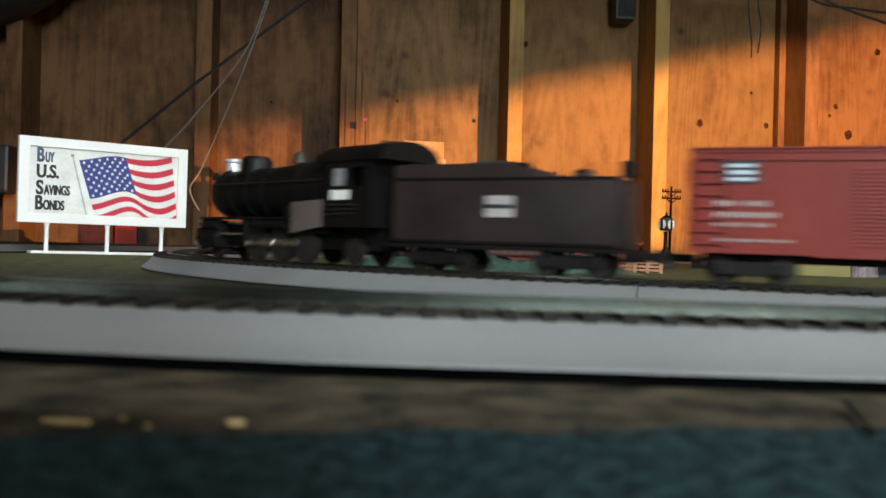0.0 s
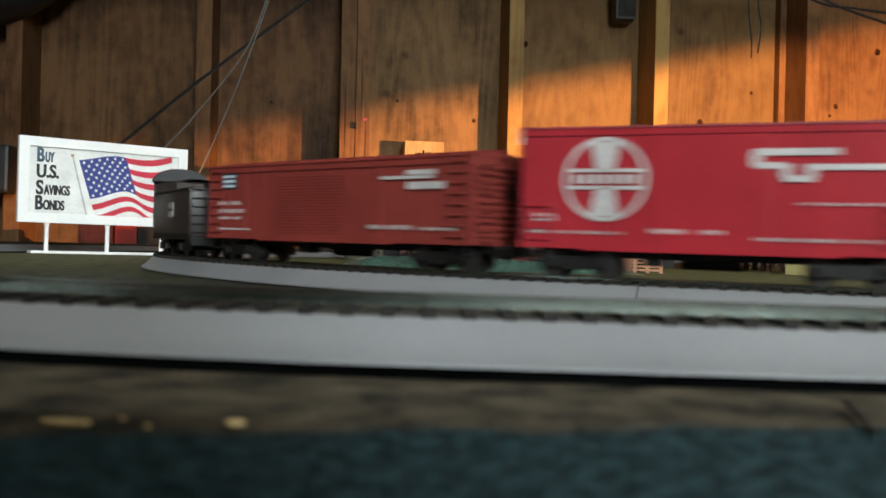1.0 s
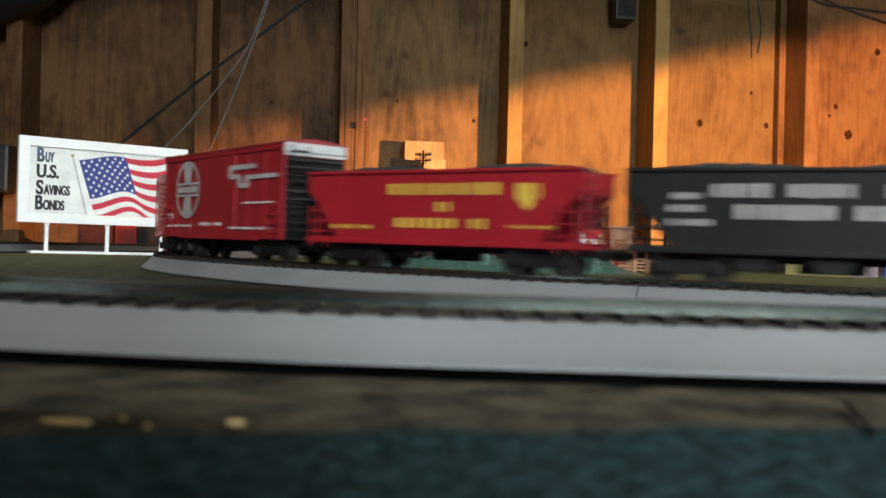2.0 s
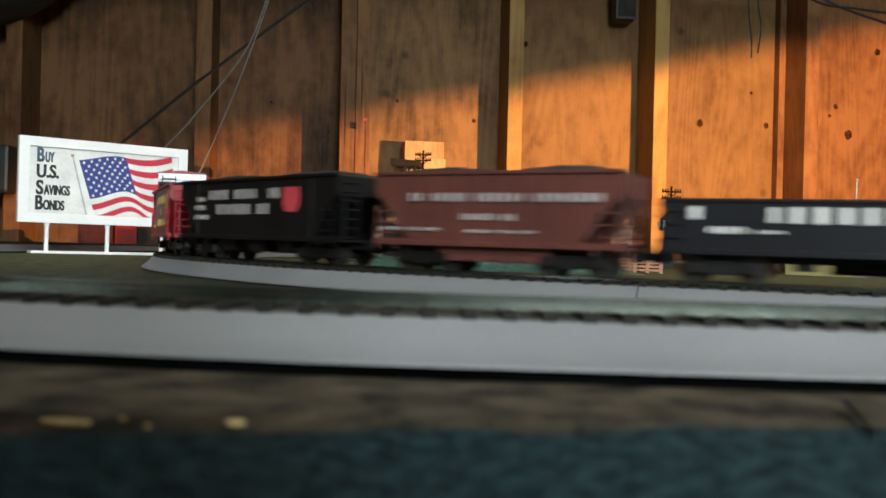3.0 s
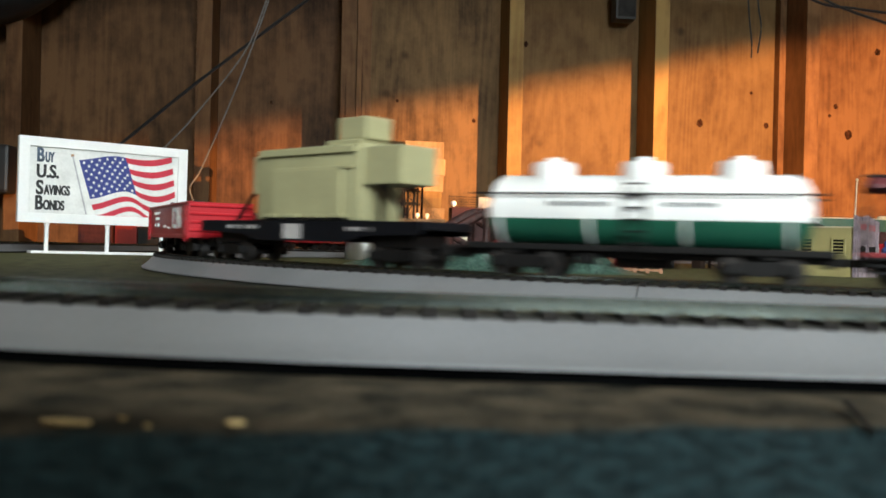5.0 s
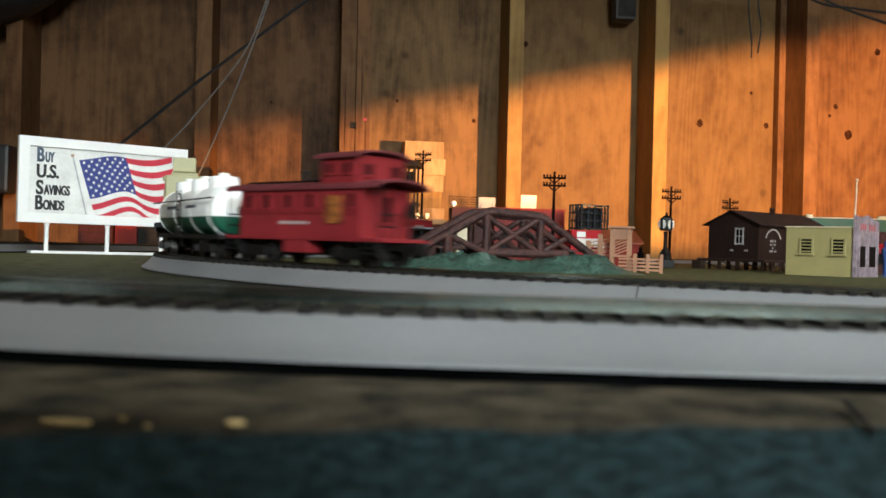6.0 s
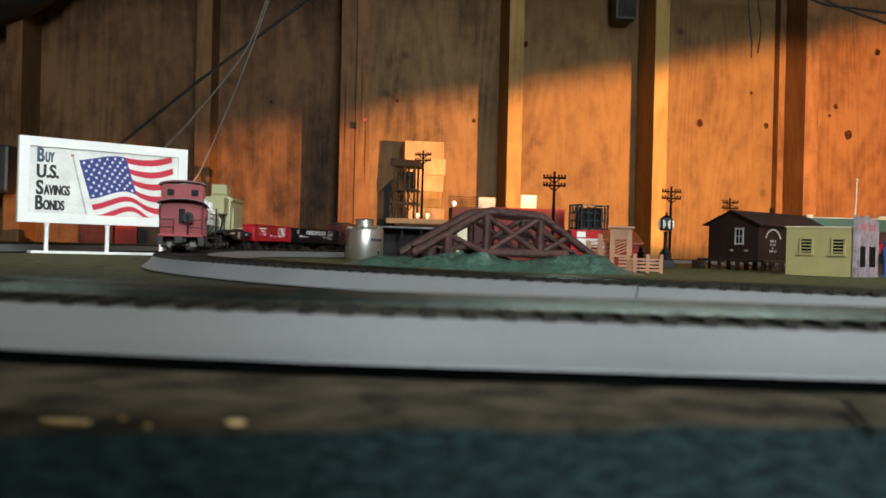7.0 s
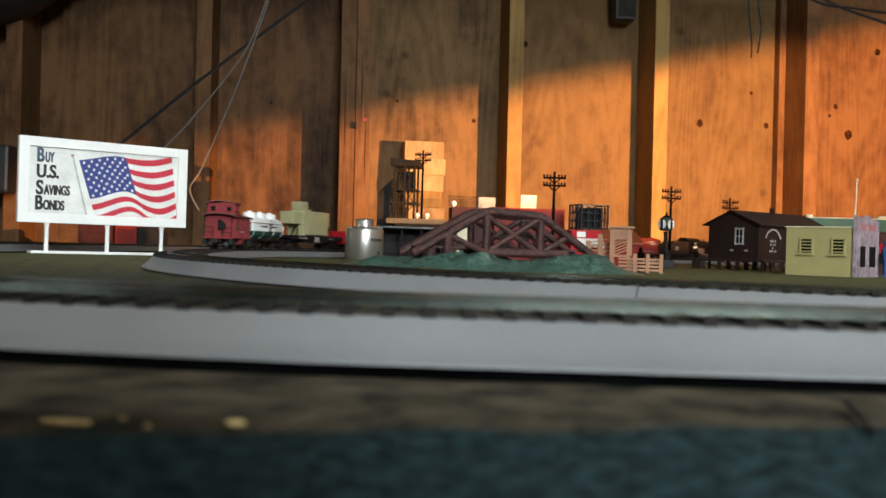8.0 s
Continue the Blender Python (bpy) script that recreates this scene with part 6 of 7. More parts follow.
M["log"] = material("red_brown_log", (0.050, 0.019, 0.016), 0.5, spread=0.6, scale=190, fine=700, bump=0.9, spec=0.3, second=(0.009, 0.0055, 0.006))
M["moss"] = material("painted_green_rock", (0.052, 0.098, 0.078), 0.28, spread=0.5, scale=260, fine=900, bump=1.0, second=(0.006, 0.022, 0.018))
bridge()
mound("rock_mound", "mossy green painted plaster rock mound under a bridge", -0.098, 0.186, 0.775, 0.915, 0.0120, "moss", 3, lambda u: 0.75 + 0.5 * math.exp(-((u - 0.42) / 0.10) ** 2) + 0.65 * math.exp(-((u - 0.80) / 0.10) ** 2))


# ---- silver storage tank ----
def storage_tank():
    x, y = -0.1045, 1.20
    t = thing("storage_tank", "polished silver model storage tank with a filler neck", "storage tank", m=pose(x, y, ground_z(x, y)))
    part("shell", lathe(nb(), [(0.0245, 0), (0.0252, 0.001), (0.0252, 0.0385), (0.0245, 0.0405), (0.0205, 0.0432), (0.0140, 0.0440)], 44), "silver_soft", t, smooth=True)
    part("neck", lathe(nb(), [(0.0128, 0.0435), (0.0120, 0.0445), (0.0118, 0.0510), (0.0130, 0.0516), (0.0130, 0.0530), (0.0100, 0.0545), (0.002, 0.0552)], 32), "silver_soft", t, smooth=True)
    for k in range(10):
        a = 6.28319 * k / 10
        part("lug", lathe(nb(), [(0.0011, 0), (0.0011, 0.0022), (0.0006, 0.0030)], 8), "silver_soft", t).matrix_basis = pose(0.0222 * math.cos(a), 0.0222 * math.sin(a), 0.0418)
    bm = nb()
    for i in range(5):
        a = radians(-62 + i * 8.2)
        box(bm, (0.02535 * math.cos(a), 0.02535 * math.sin(a), 0.0268), (0.0004, 0.0028, 0.0040), 0, Matrix.Rotation(a, 4, "Z"))
    a = radians(-38)
    box(bm, (0.02535 * math.cos(a), 0.02535 * math.sin(a), 0.0100), (0.0004, 0.0028, 0.0042), 0, Matrix.Rotation(a, 4, "Z"))
    part("lettering", bm, "badge_dark", t)


M["silver_soft"] = material("brushed_silver", (0.62, 0.60, 0.57), 0.30, metal=0.9, spread=0.06, stretch=(1, 1, 0.1))
storage_tank()


# ---- coaling tower and its shed ----
def coaling_tower():
    x, y = -0.0805, 1.755
    t = thing("coaling_tower", "grey open timber model tower on a raised deck", "tower", m=pose(x, y, ground_z(x, y), 0, 0, -6) @ Matrix.Diagonal((1.257, 1.257, 1.257, 1)))
    zd, zt = 0.0605, 0.1465
    part("base", span(nb(), (-0.012, 0.004, 0), (0.058, 0.066, zd - 0.008), 0.0006), "shade_grey", t)
    part("deck", span(nb(), (-0.026, 0.0, zd - 0.008), (0.066, 0.072, zd), 0.0008), "tower_deck", t)
    for px in (-0.016, 0.0, 0.0155):
        for py in (0.012, 0.052):
            part("leg", span(nb(), (px - 0.0016, py - 0.0016, zd), (px + 0.0016, py + 0.0016, zt)), "tower_grey", t)
    for z in (zd + 0.045, zt - 0.004, zd + 0.024):
        for py in (0.012, 0.052):
            part("girt", span(nb(), (-0.020, py - 0.0014, z - 0.0016), (0.0195, py + 0.0014, z + 0.0016)), "tower_grey", t)
    for z0, z1 in ((zd + 0.002, zd + 0.024), (zd + 0.024, zd + 0.045), (zd + 0.045, zt - 0.006)):
        for x0, x1 in ((-0.016, 0.0), (0.0, 0.0155)):
            b = beam(nb(), (x0, 0.0112, z0), (x1, 0.0112, z1), 0.0010, 0.0014)
            part("cross_brace", b, "tower_grey", t)
            if z0 > zd + 0.01:
                part("cross_brace", beam(nb(), (x1, 0.0128, z0), (x0, 0.0128, z1), 0.0010, 0.0014), "tower_grey", t)
    part("cap", prism(nb(), [(-0.022, zt - 0.004), (0.021, zt - 0.004), (0.021, zt + 0.004), (-0.022, zt + 0.007)], 0.004, 0.060), "tower_grey", t)
    part("upper_deck", span(nb(), (-0.018, 0.010, zd + 0.044), (0.0175, 0.054, zd + 0.0465)), "tower_grey", t)
    part("hopper_bin", box(nb(), (0.0, 0.034, zd + 0.060), (0.024, 0.026, 0.028), 0.001), "shade_grey", t)
    part("rail_post", rod(nb(), (-0.009, 0.011, zd + 0.046), (-0.009, 0.011, zd + 0.066), 0.0008, 8), "tower_grey", t)
    bm = prism(nb(), [(-0.030, 0.0), (-0.0205, 0.0), (-0.0205, zd + 0.062), (-0.044, zd + 0.040), (-0.044, 0.0)], 0.020, 0.060)
    part("lean_to", bm, "shade_grey", t, "dark lean-to shed")


M["tower_deck"] = material("pale_deck_boards", (0.085, 0.075, 0.052), 0.6, spread=0.2)
M["tower_grey"] = material("weathered_grey_plastic", (0.011, 0.0105, 0.010), 0.6, spread=0.2, spec=0.1)
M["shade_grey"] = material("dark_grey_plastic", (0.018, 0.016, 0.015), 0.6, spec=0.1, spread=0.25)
coaling_tower()


def globe_lamp(x, y, z):
    t = thing("globe_lamp", "small white model globe lamp on a roof", "lamp", "globe lamps", pose(x, y, z))
    part("stem", rod(nb(), (0, 0, 0), (0, 0, 0.004), 0.0012, 8), "white", t)
    part("globe", lathe(nb(), [(0.001, 0.003), (0.0036, 0.005), (0.0042, 0.0075), (0.0036, 0.010), (0.001, 0.0118)], 14), "white", t, smooth=True)
    return t


globe_lamp(-0.0520, 1.760, 0.0715)
copy_thing(globe_lamp(0.0150, 1.469, 0.0825), pose(-0.0330, 1.765, 0.0715))


# ---- wooden offcuts stacked by the wall ----
def offcuts():
    r = random.Random(8)
    z = ground_z(-0.05, 2.06)
    for k, h in enumerate((0.042, 0.042, 0.038, 0.042, 0.042, 0.042, 0.045)):
        m = pose(-0.0560 + r.uniform(-0.006, 0.006), 2.378 + r.uniform(-0.004, 0.004), z, 0, 0, 9 + r.uniform(-5, 5))
        ob = part("wood_block", box(nb(), (0, 0, h / 2), (0.104 + r.uniform(-0.010, 0.002), 0.080, h), 0.0014), "stud_gold" if k == 3 else "pine")
        ob.matrix_basis = m
        tagged(ob, "darker sawn pine offcut in a stack" if k == 3 else "pale sawn pine offcut in a stack", "wood block", "stack of offcuts")
        z += h + 0.0002


offcuts()


def wire_mesh():
    t = thing("wire_mesh", "dark wire mesh panel leaning by the wall", "mesh panel", m=pose(0.012, 2.215, ground_z(0.01, 2.2), 0, 0, 6))
    for i in range(15):
        part("wire", rod(nb(), (i * 0.006, 0, 0), (i * 0.006, 0.004, 0.150), 0.0006, 5), "tower_grey", t)
    for j in range(25):
        z = 0.003 + j * 0.006
        part("wire", rod(nb(), (-0.002, z * 0.0267 - 0.0011, z), (0.086, z * 0.0267 - 0.0011, z), 0.0006, 5), "tower_grey", t)


wire_mesh()


# ---- stores behind the bridge ----
def red_store():
    t = thing("store_building", "long red model store with roof signs", "building", m=pose(0.0800, 1.438, ground_z(0.08, 1.44), 0, 0, 5))
    part("wall", span(nb(), (0, 0, 0), (0.114, 0.062, 0.0850), 0.0005), "store_red", t)
    # the store's left side, its shade put into a darker red
    part("side_wing", span(nb(), (-0.066, 0.018, 0), (-0.0004, 0.070, 0.0862), 0.0005), "brick_red", t, "side wing, its shade put in darker red")
    part("parapet", span(nb(), (-0.001, -0.001, 0.0850), (0.115, 0.004, 0.0874), 0.0004), "store_red", t)
    for x, w, h, mat in ((-0.010, 0.0270, 0.0175, "sign_grey"), (0.058, 0.0255, 0.0235, "sign_white")):
        s = part("roof_sign", span(nb(), (x - w / 2, 0.020, 0.0860), (x + w / 2, 0.0215, 0.0860 + h), 0.0003), mat, t, "white rooftop sign")
        bm = nb()
        if mat == "sign_white":
            for xx, zz, ww, hh in letters(x - 0.009, x + 0.009, 0.0930, 0.0040, 401):
                box(bm, (xx, 0.0197, zz), (ww * 0.6, 0.0003, hh))
            part("sign_lettering", bm, "pole_grey", s)
        else:
            for e in (-1, 1):
                beam(bm, (x + e * 0.011, 0.0195, 0.086), (x + e * 0.008, 0.0195, 0.093), 0.0008, 0.0008)
            part("sign_strut", bm, "ink", s)
    for x in (0.020, 0.048, 0.076):
        part("gooseneck_lamp", lathe(nb(), [(0.0048, 0.0730), (0.0040, 0.0755), (0.0010, 0.0770)], 12), "white", t).matrix_basis = pose(x, -0.004, 0)
        part("window", box(nb(), (x, -0.0004, 0.036), (0.018, 0.0016, 0.030)), "window_dark", t)


M["sign_grey"] = material("sign_grey", (0.20, 0.20, 0.20), 0.5, spread=0.1, bump=0.0)
M["sign_white"] = material("sign_white", (0.42, 0.41, 0.39), 0.5, spread=0.08, bump=0.0)
M["store_red"] = material("store_red_plastic", (0.17, 0.018, 0.013), 0.45, spread=0.1, spec=0.15)
red_store()


def lattice_tank():
    t = thing("lattice_cage", "grey plastic lattice cage on a red roofed shed", "cage", m=pose(0.2050, 1.352, ground_z(0.19, 1.35), 0, 0, 24))
    zb, w, d, h = 0.0560, 0.047, 0.032, 0.0350
    part("shed", span(nb(), (0.002, 0.002, 0), (w + 0.006, d + 0.03, zb - 0.008), 0.0005), "store_red", t)
    for i in range(5):
        for y in (0, d):
            x = i * w / 4
            part("upright", span(nb(), (x - 0.0011, y - 0.0011, zb - 0.008), (x + 0.0011, y + 0.0011, zb + h)), "cage_grey", t)
    for j in range(1, 4):
        for x in (0, w):
            part("upright", span(nb(), (x - 0.0011, j * d / 4 - 0.0011, zb - 0.008), (x + 0.0011, j * d / 4 + 0.0011, zb + h)), "cage_grey", t)
    for k in range(4):
        z = zb + k * h / 3
        for y in (0, d):
            part("rail", span(nb(), (-0.0012, y - 0.0012, z - 0.0010), (w + 0.0012, y + 0.0012, z + 0.0010)), "cage_grey", t)
        for x in (0, w):
            part("rail", span(nb(), (x - 0.0012, 0, z - 0.0010), (x + 0.0012, d, z + 0.0010)), "cage_grey", t)
    part("inner_box", span(nb(), (0.006, 0.007, zb), (w - 0.006, d - 0.005, zb + h - 0.004)), "shade_grey", t)


M["cage_grey"] = material("blue_grey_plastic", (0.022, 0.027, 0.033), 0.45, spread=0.15, spec=0.2)
lattice_tank()


def awning_house():
    t = thing("roadside_house", "red model roadside house with an orange roof", "building", m=pose(0.176, 1.245, ground_z(0.18, 1.25), 0, 0, 12))
    part("wall", span(nb(), (0, 0, 0), (0.044, 0.05, 0.0500), 0.0005), "signal_red", t)
    part("roof_sign", box(nb(), (0.014, -0.0012, 0.0440), (0.0125, 0.002, 0.0075), 0.0003), "print", t, "blank white sign")
    part("awning", prism(nb(), [(-0.012, 0.030), (0, 0.0385), (0, 0.0365), (-0.012, 0.0270)], 0.008, 0.044, "x"), "print", t, "white awning")
    roof = prism(nb(), [(-0.004, 0.0345), (0.028, 0.0520), (0.060, 0.0345), (0.060, 0.0325), (0.028, 0.0495), (-0.004, 0.0325)], 0.040, 0.106, "x")
    part("gable_roof", roof, "roof_orange", t, "orange shingled roof")
    part("rear_wing", prism(nb(), [(0.002, 0.0), (0.054, 0.0), (0.054, 0.033), (0.028, 0.047), (0.002, 0.033)], 0.0445, 0.102, "x"), "store_red", t)


M["roof_orange"] = material("orange_roof", (0.20, 0.045, 0.018), 0.45, spread=0.15, scale=150)
awning_house()


def shelter():
    """An open dark shed with a flat pale roof beside the line."""
    x, y = -0.0930, 1.285
    t = thing("platform_shelter", "dark grey model platform shelter with a flat roof", "shelter", m=pose(x, y, ground_z(x, y), 0, 0, 4))
    part("back_wall", span(nb(), (0.004, 0.040, 0), (0.094, 0.043, 0.0455)), "shade_grey", t)
    for u in (0.004, 0.092):
        part("side_wall", span(nb(), (u - 0.0012, 0.006, 0), (u + 0.0012, 0.0396, 0.0455)), "shade_grey", t)
    for u in (0.006, 0.034, 0.062, 0.090):
        part("post", span(nb(), (u - 0.0013, 0.0015, 0), (u + 0.0013, 0.0040, 0.0455)), "tower_grey", t)
    part("roof", span(nb(), (-0.002, -0.004, 0.0456), (0.098, 0.046, 0.0480), 0.0004), "roof_grey", t, "flat grey roof")
    part("bench", span(nb(), (0.012, 0.028, 0.008), (0.084, 0.0395, 0.0105), 0.0004), "tower_grey", t)
    part("counter", span(nb(), (0.0075, 0.0300, 0), (0.0885, 0.0385, 0.0078)), "shade_grey", t)


M["roof_grey"] = material("grey_roofing", (0.10, 0.10, 0.105), 0.5, spread=0.25, scale=90)
shelter()


def cream_cottage():
    t = thing("cottage", "tiny cream model cottage with a low roof", "building", m=pose(0.018, 1.20, ground_z(0, 1.2), 0, 0, 10))
    part("wall", span(nb(), (0, 0, 0), (0.020, 0.020, 0.0400), 0.0004), "shop_trim", t)
    part("roof", prism(nb(), [(-0.002, 0.0398), (0.022, 0.0398), (0.016, 0.0465), (0.004, 0.0465)], -0.002, 0.022), "shop_trim", t)


cream_cottage()


# ---- crossing fence with its gate tower ----
def crossing_fence():
    t = thing("crossing_fence", "tan plastic model picket fence with a gate tower", "fence", m=pose(0.1780, 0.905, ground_z(0.18, 0.9), 0, 0, -14))
    for x, h in ((0.014, 0.0190), (0.0265, 0.0190), (0.0395, 0.0190)):
        part("fence_post", span(nb(), (x - 0.0018, -0.0018, 0), (x + 0.0018, 0.0018, h), 0.0004), "tan", t)
    for z in (0.0030, 0.0065, 0.0100, 0.0135):
        part("fence_rail", span(nb(), (-0.002, -0.0008, z - 0.0010), (0.0395, 0.0008, z + 0.0010)), "tan", t)
    tx = -0.001
    for x in (-0.0085, 0.0085):
        for y in (0.010, 0.026):
            part("tower_post", span(nb(), (tx + x - 0.0022, y - 0.0022, 0), (tx + x + 0.0022, y + 0.0022, 0.0440), 0.0003), "tan", t)
    part("tower_panel", span(nb(), (tx - 0.0085, 0.0085, 0.0330), (tx + 0.0085, 0.0275, 0.0440), 0.0004), "tan", t)
    part("tower_cap", span(nb(), (tx - 0.0130, 0.0050, 0.0440), (tx + 0.0130, 0.0310, 0.0462), 0.0005), "tan", t)
    part("tower_floor", span(nb(), (tx - 0.0110, 0.0070, 0.0150), (tx + 0.0110, 0.0290, 0.0172), 0.0004), "tan", t)
    for k in range(6):
        z = 0.0185 + k * 0.0030
        part("lattice_slat", beam(nb(), (tx - 0.0075, 0.0095, z - 0.002), (tx + 0.0065, 0.0095, z + 0.004), 0.0008, 0.0012), "tan", t)
    for x, h in ((-0.022, 0.0380), (-0.034, 0.0310)):
        part("fence_post", span(nb(), (x - 0.0025, 0.017, 0), (x + 0.0025, 0.022, h), 0.0004), "tan", t)
    for k in range(5):
        z = 0.0060 + k * 0.0050
        part("fence_rail", span(nb(), (-0.036, 0.019, z - 0.0010), (-0.009, 0.0205, z + 0.0012)), "tan", t)
    for k in range(6):
        part("fence_rail", beam(nb(), (-0.033, 0.0182, 0.006 + k * 0.0045), (-0.010, 0.0182, 0.012 + k * 0.0045), 0.0008, 0.0012), "tan", t)


M["tan"] = material("tan_plastic", (0.34, 0.16, 0.085), 0.45, spread=0.12)
crossing_fence()


# ---- on and before the wall ----
def cable(name, label, pts, r, mat, sub=8):
    """A hanging cable, smooth through its points."""
    pts = [Vector(p) for p in pts]
    out = []
    for i in range(len(pts) - 1):
        p0, p1, p2, p3 = pts[max(i - 1, 0)], pts[i], pts[i + 1], pts[min(i + 2, len(pts) - 1)]
        for k in range(sub):
            t = k / sub
            out.append(0.5 * ((2 * p1) + (p2 - p0) * t + (2 * p0 - 5 * p1 + 4 * p2 - p3) * t * t + (3 * p1 - p0 - 3 * p2 + p3) * t ** 3))
    out.append(pts[-1])
    tagged(part(name, tube(out, r), mat, None, smooth=True), label, "cable", "cables on the wall")


M["cable_black"] = material("black_rubber_cable", (0.010, 0.010, 0.011), 0.5)
M["cable_grey"] = material("grey_wire", (0.15, 0.145, 0.14), 0.4)
cable("power_cable", "thick black cable slung across the wall", [(-0.799, 2.1, 0.2), (-0.745, 2.1, 0.243), (-0.588, 2.1, 0.377), (-0.466, 2.1, 0.475), (-0.389, 2.1, 0.537), (-0.332, 2.1, 0.582), (-0.274, 2.1, 0.631)], 0.0038, "cable_black")
cable("hanging_wire", "thin grey wire hanging before the wall", [(-0.397, 2.050, 0.643), (-0.419, 2.050, 0.559), (-0.465, 2.050, 0.442), (-0.572, 2.050, 0.298), (-0.631, 2.050, 0.231), (-0.751, 2.050, 0.106)], 0.0017, "cable_grey")
cable("hanging_wire", "thin grey wire hanging before the wall", [(-0.394, 2.050, 0.643), (-0.414, 2.050, 0.559), (-0.454, 2.050, 0.436), (-0.501, 2.050, 0.307), (-0.554, 2.050, 0.177), (-0.578, 2.050, 0.131), (-0.556, 2.050, 0.084)], 0.0017, "cable_grey")
cable("hanging_wire", "short black wire end hanging on the wall", [(0.771, 2.360, 0.731), (0.781, 2.360, 0.628), (0.788, 2.360, 0.577), (0.788, 2.360, 0.536)], 0.0022, "cable_black")
cable("hanging_wire", "short black wire end hanging on the wall", [(0.795, 2.360, 0.732), (0.803, 2.360, 0.666), (0.811, 2.360, 0.615), (0.804, 2.360, 0.549)], 0.0022, "cable_black")
cable("power_cable", "thin black cable slung across the wall", [(0.864, 2.300, 0.702), (0.945, 2.300, 0.665), (1.024, 2.300, 0.656), (1.108, 2.300, 0.647), (1.212, 2.300, 0.641)], 0.0036, "cable_black")
cable("power_cable", "thin black cable slung across the wall", [(0.893, 2.300, 0.711), (0.966, 2.300, 0.668), (1.039, 2.300, 0.642), (1.109, 2.300, 0.621), (1.213, 2.300, 0.584)], 0.0036, "cable_black")


def junction_box():
    t = thing("junction_box", "black metal electrical box on the wall", "electrical box", m=WALL @ pose(0.478, 0.075, 0.668, 0, -0.5, 0))
    part("box", box(nb(), (0, 0, 0.010), (0.056, 0.050, 0.075), 0.004), "cable_black", t)
    part("cover", box(nb(), (0, -0.027, 0.010), (0.048, 0.004, 0.062), 0.0012), "shade_grey", t)
    part("conduit", rod(nb(), (0, 0, 0.045), (0, 0, 0.60), 0.010, 14), "cable_black", t, smooth=True)


junction_box()


def dark_bundle():
    """A dark sagging tarp bundle under the rafters, and a dark case at the wall."""
    bm = nb()
    bmesh.ops.create_icosphere(bm, subdivisions=4, radius=1)
    for v in bm.verts:
        k = 1 + 0.10 * noise.noise(v.co * 2.3) + 0.04 * noise.noise(v.co * 7)
        v.co = (v.co.x * 0.19 * k, v.co.y * 0.10 * k, v.co.z * 0.085 * k)
    ob = part("tarp", bm, "cable_black", None, smooth=True)
    ob.matrix_basis = WALL @ pose(-1.085, -0.03, 0.608, 0, -22, 0)
    tagged(ob, "black sagging tarp bundle hung against the wall", "tarp bundle")
    t = thing("case", "black hard case hung on the wall", "case", m=WALL @ pose(-1.142, -0.035, 0.170))
    part("shell", box(nb(), (0, 0, 0), (0.20, 0.06, 0.115), 0.008), "cable_black", t)
    part("handle", rod(nb(), (-0.03, 0, 0.058), (0.03, 0, 0.058), 0.004, 8), "cable_black", t)


dark_bundle()


def wall_bits():
    t = thing("hook", "dark metal hook screwed into a stud", "hook", m=WALL @ pose(-0.238, -0.001, 0.318))
    part("plate", box(nb(), (0, 0, 0), (0.016, 0.003, 0.016), 0.001), "shade_grey", t)
    part("arm", rod(nb(), (0.003, 0, -0.004), (0.008, -0.014, -0.010), 0.0022, 8), "shade_grey", t)
    p = tagged(part("paint_mark", box(nb(), (0, 0, 0), (0.009, 0.001, 0.006), 0.0004), "signal_red"), "small red paint mark on a stud", "paint mark")
    p.matrix_basis = WALL @ pose(-0.2085, 0.0030, 0.334)
    b = thing("storage_box", "dark red and black boxes low by the wall", "box", m=pose(-0.78, 1.93, ground_z(-0.7, 1.93), 0, 0, 6))
    part("carton", span(nb(), (0, 0, 0), (0.070, 0.06, 0.050), 0.001), "brick_red", b)
    part("carton", span(nb(), (0.074, 0.01, 0), (0.120, 0.06, 0.058), 0.001), "store_red", b)
    part("carton", span(nb(), (0.124, 0.0, 0), (0.175, 0.06, 0.046), 0.001), "shade_grey", b)


wall_bits()


M["fleck"] = material("raw_fleck", (0.60, 0.45, 0.21), 0.6, spread=0.2, scale=300)


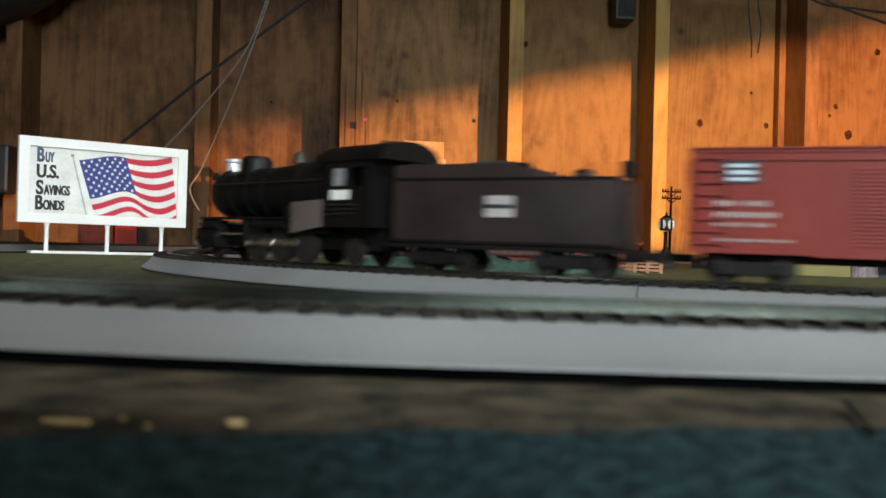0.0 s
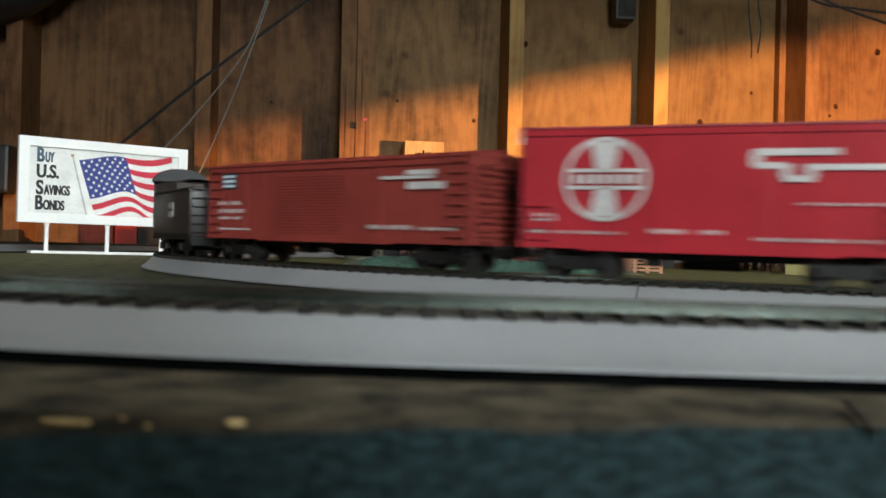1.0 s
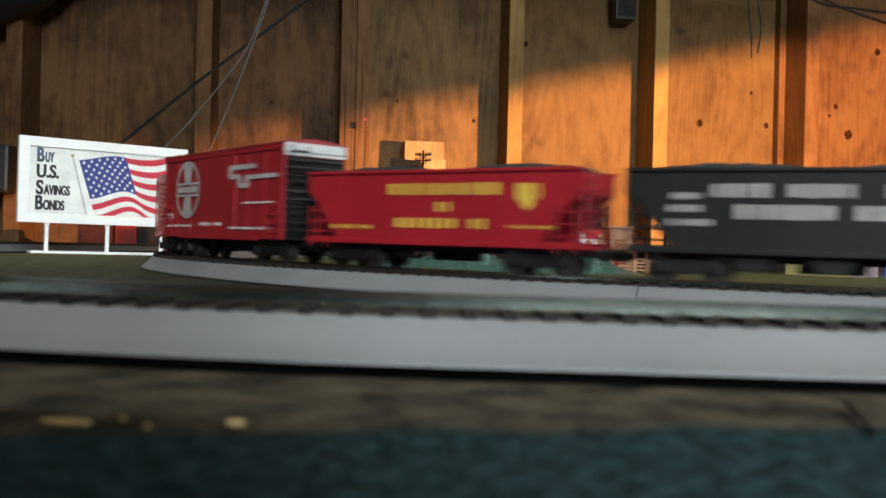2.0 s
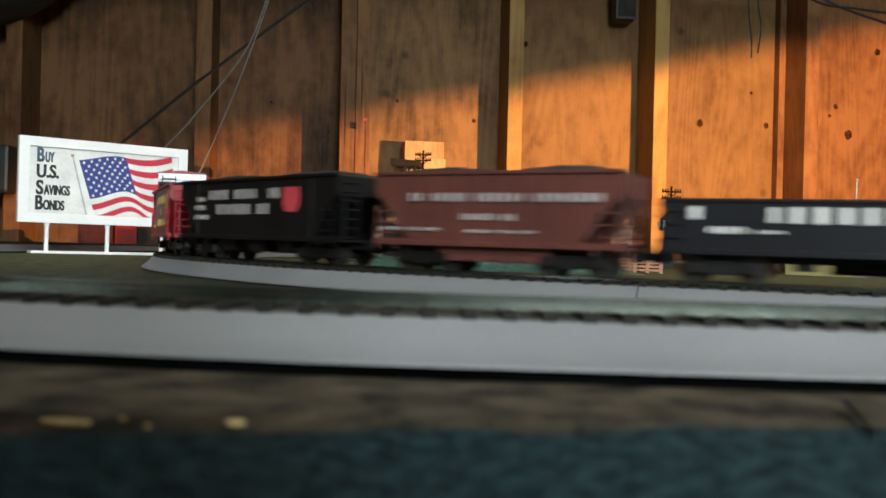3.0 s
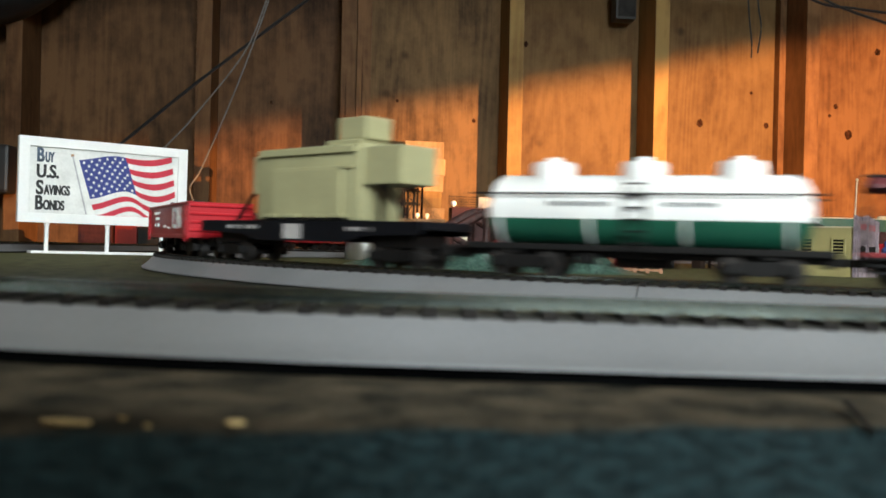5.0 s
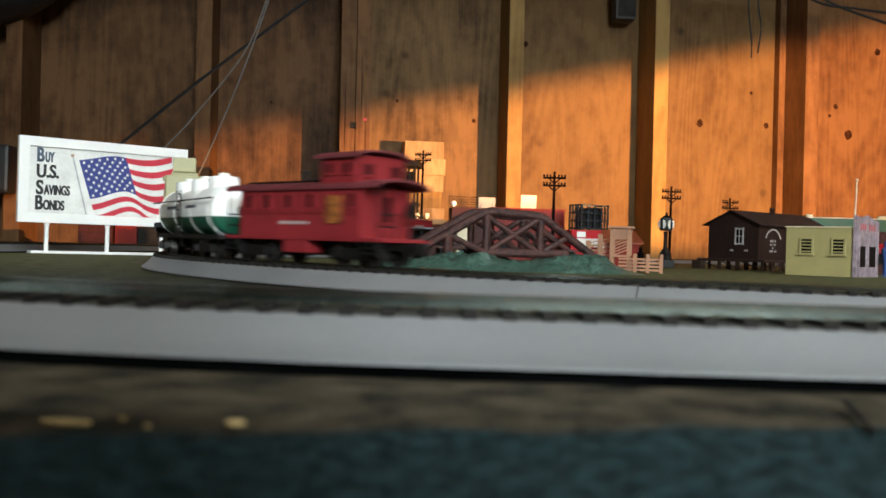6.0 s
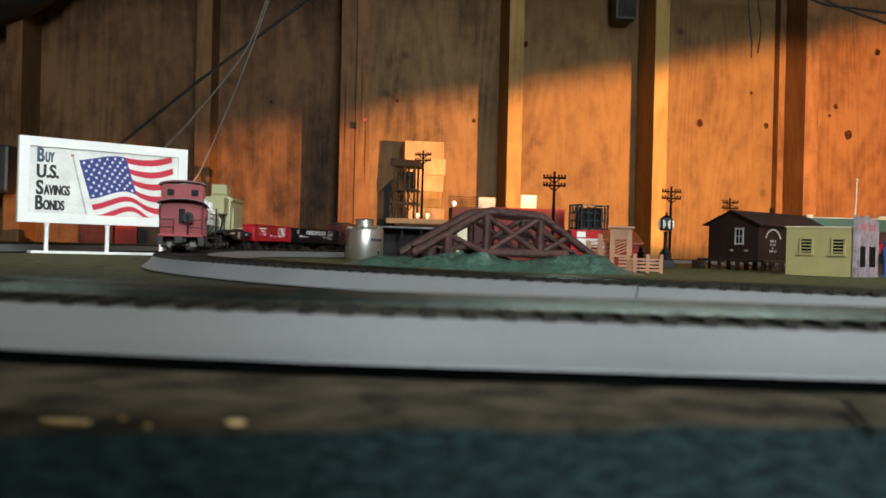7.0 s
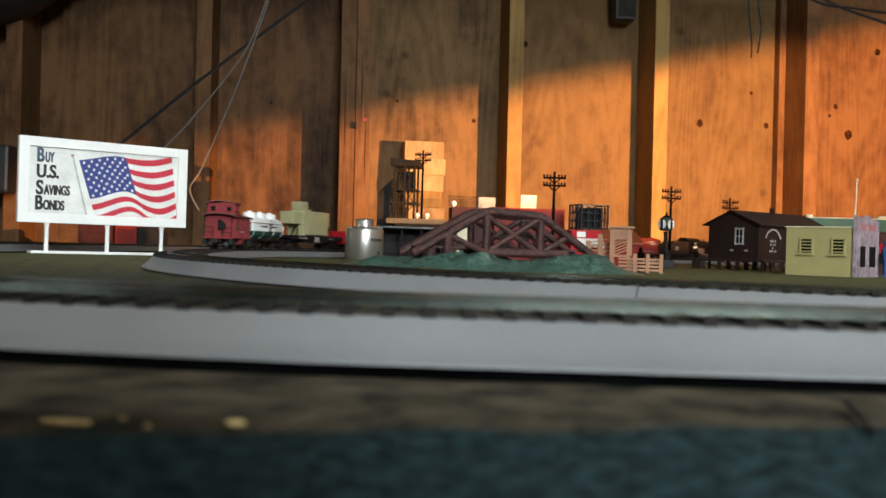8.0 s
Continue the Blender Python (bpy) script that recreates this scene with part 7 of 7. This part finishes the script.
def wood_chips():
    """Raw flecks where the table's paint has come away."""
    r = random.Random(12)
    for x, y, w, d in ((-0.0404, 0.0980, 0.0062, 0.0019), (-0.0226, 0.1008, 0.0024, 0.0019), (-0.0312, 0.0973, 0.0009, 0.0004), (-0.0352, 0.1010, 0.0012, 0.0003)):
        n = 11
        bm = prism(nb(), [(w / 2 * math.cos(6.2832 * i / n) * r.uniform(0.75, 1.1), d / 2 * math.sin(6.2832 * i / n) * r.uniform(0.75, 1.1)) for i in range(n)], 0.0, 0.0004, "z")
        o = tagged(part("wood_chip", bm, "fleck"), "small raw wood fleck on the painted table", "wood chip", "wood flecks")
        o.matrix_basis = pose(x, y, 0.0002)
    # a small dark twig by the track
    tagged(part("twig", tube([(0.0557, 0.1235, 0.0012), (0.0535, 0.1149, 0.0010), (0.0512, 0.1063, 0.0004)], 0.00038), "shade_grey"), "short dark twig on the table", "twig")


wood_chips()

ties(inner, train_line, -1.83, 3.2, -0.2)
ties(outer, outer_line, -1.02, 2.9, -0.2)


# ---- movement ----
def travelled(t):
    """How far the train has run by t: it gathers speed."""
    return 0.24858 * t + 0.00240 * t * t + 0.000202 * t ** 3


def car_pose(front, length, inset, t):
    s = front + travelled(t)
    a, b = train_line(s - inset), train_line(s - length + inset)
    ang = math.atan2(a[1] - b[1], a[0] - b[0])
    x, y = (a[0] + b[0]) / 2, (a[1] + b[1]) / 2
    return x, y, ang, a[2], b[2]


def turn_between(a, b):
    return math.degrees((a - b + math.pi) % (2 * math.pi) - math.pi)


def motions():
    times = [i / 10 for i in range(81)]
    for c, front, length, inset, trucks in CARS:
        rows, tr = [], [[], []]
        for t in times:
            x, y, ang, ta, tb = car_pose(front, length, inset, t)
            rows.append((t, pose(x, y, ground_z(x, y) + RAIL_Z, 0, 0, math.degrees(ang))))
            tr[0].append((t, pose(length / 2 - inset, 0, 0, 0, 0, turn_between(ta, ang))))
            tr[1].append((t, pose(-length / 2 + inset, 0, 0, 0, 0, turn_between(tb, ang))))
        walk(c, rows)
        for k, o in enumerate(trucks):
            walk(o, tr[k][::4])
    # the load rides on its flat car
    c, front, length, inset, trucks = next(k for k in CARS if k[0] == FLAT)
    walk(LOAD, [(t, pose(*car_pose(front, length, inset, t)[:2], ground_z(*car_pose(front, length, inset, t)[:2]) + RAIL_Z, 0, 0, math.degrees(car_pose(front, length, inset, t)[2])) @ pose(-0.0038, 0, 0)) for t in times])
    fine = [i / 30 for i in range(241)]
    for w, x, r in DRIVERS:
        walk(w, [(t, pose(x, 0, r, 0, math.degrees(travelled(t) / r), 0)) for t in fine])
    for o, r, crank in RODS:
        walk(o, [(t, pose(crank * math.cos(travelled(t) / r), 0, r - crank * math.sin(travelled(t) / r))) for t in fine])


motions()
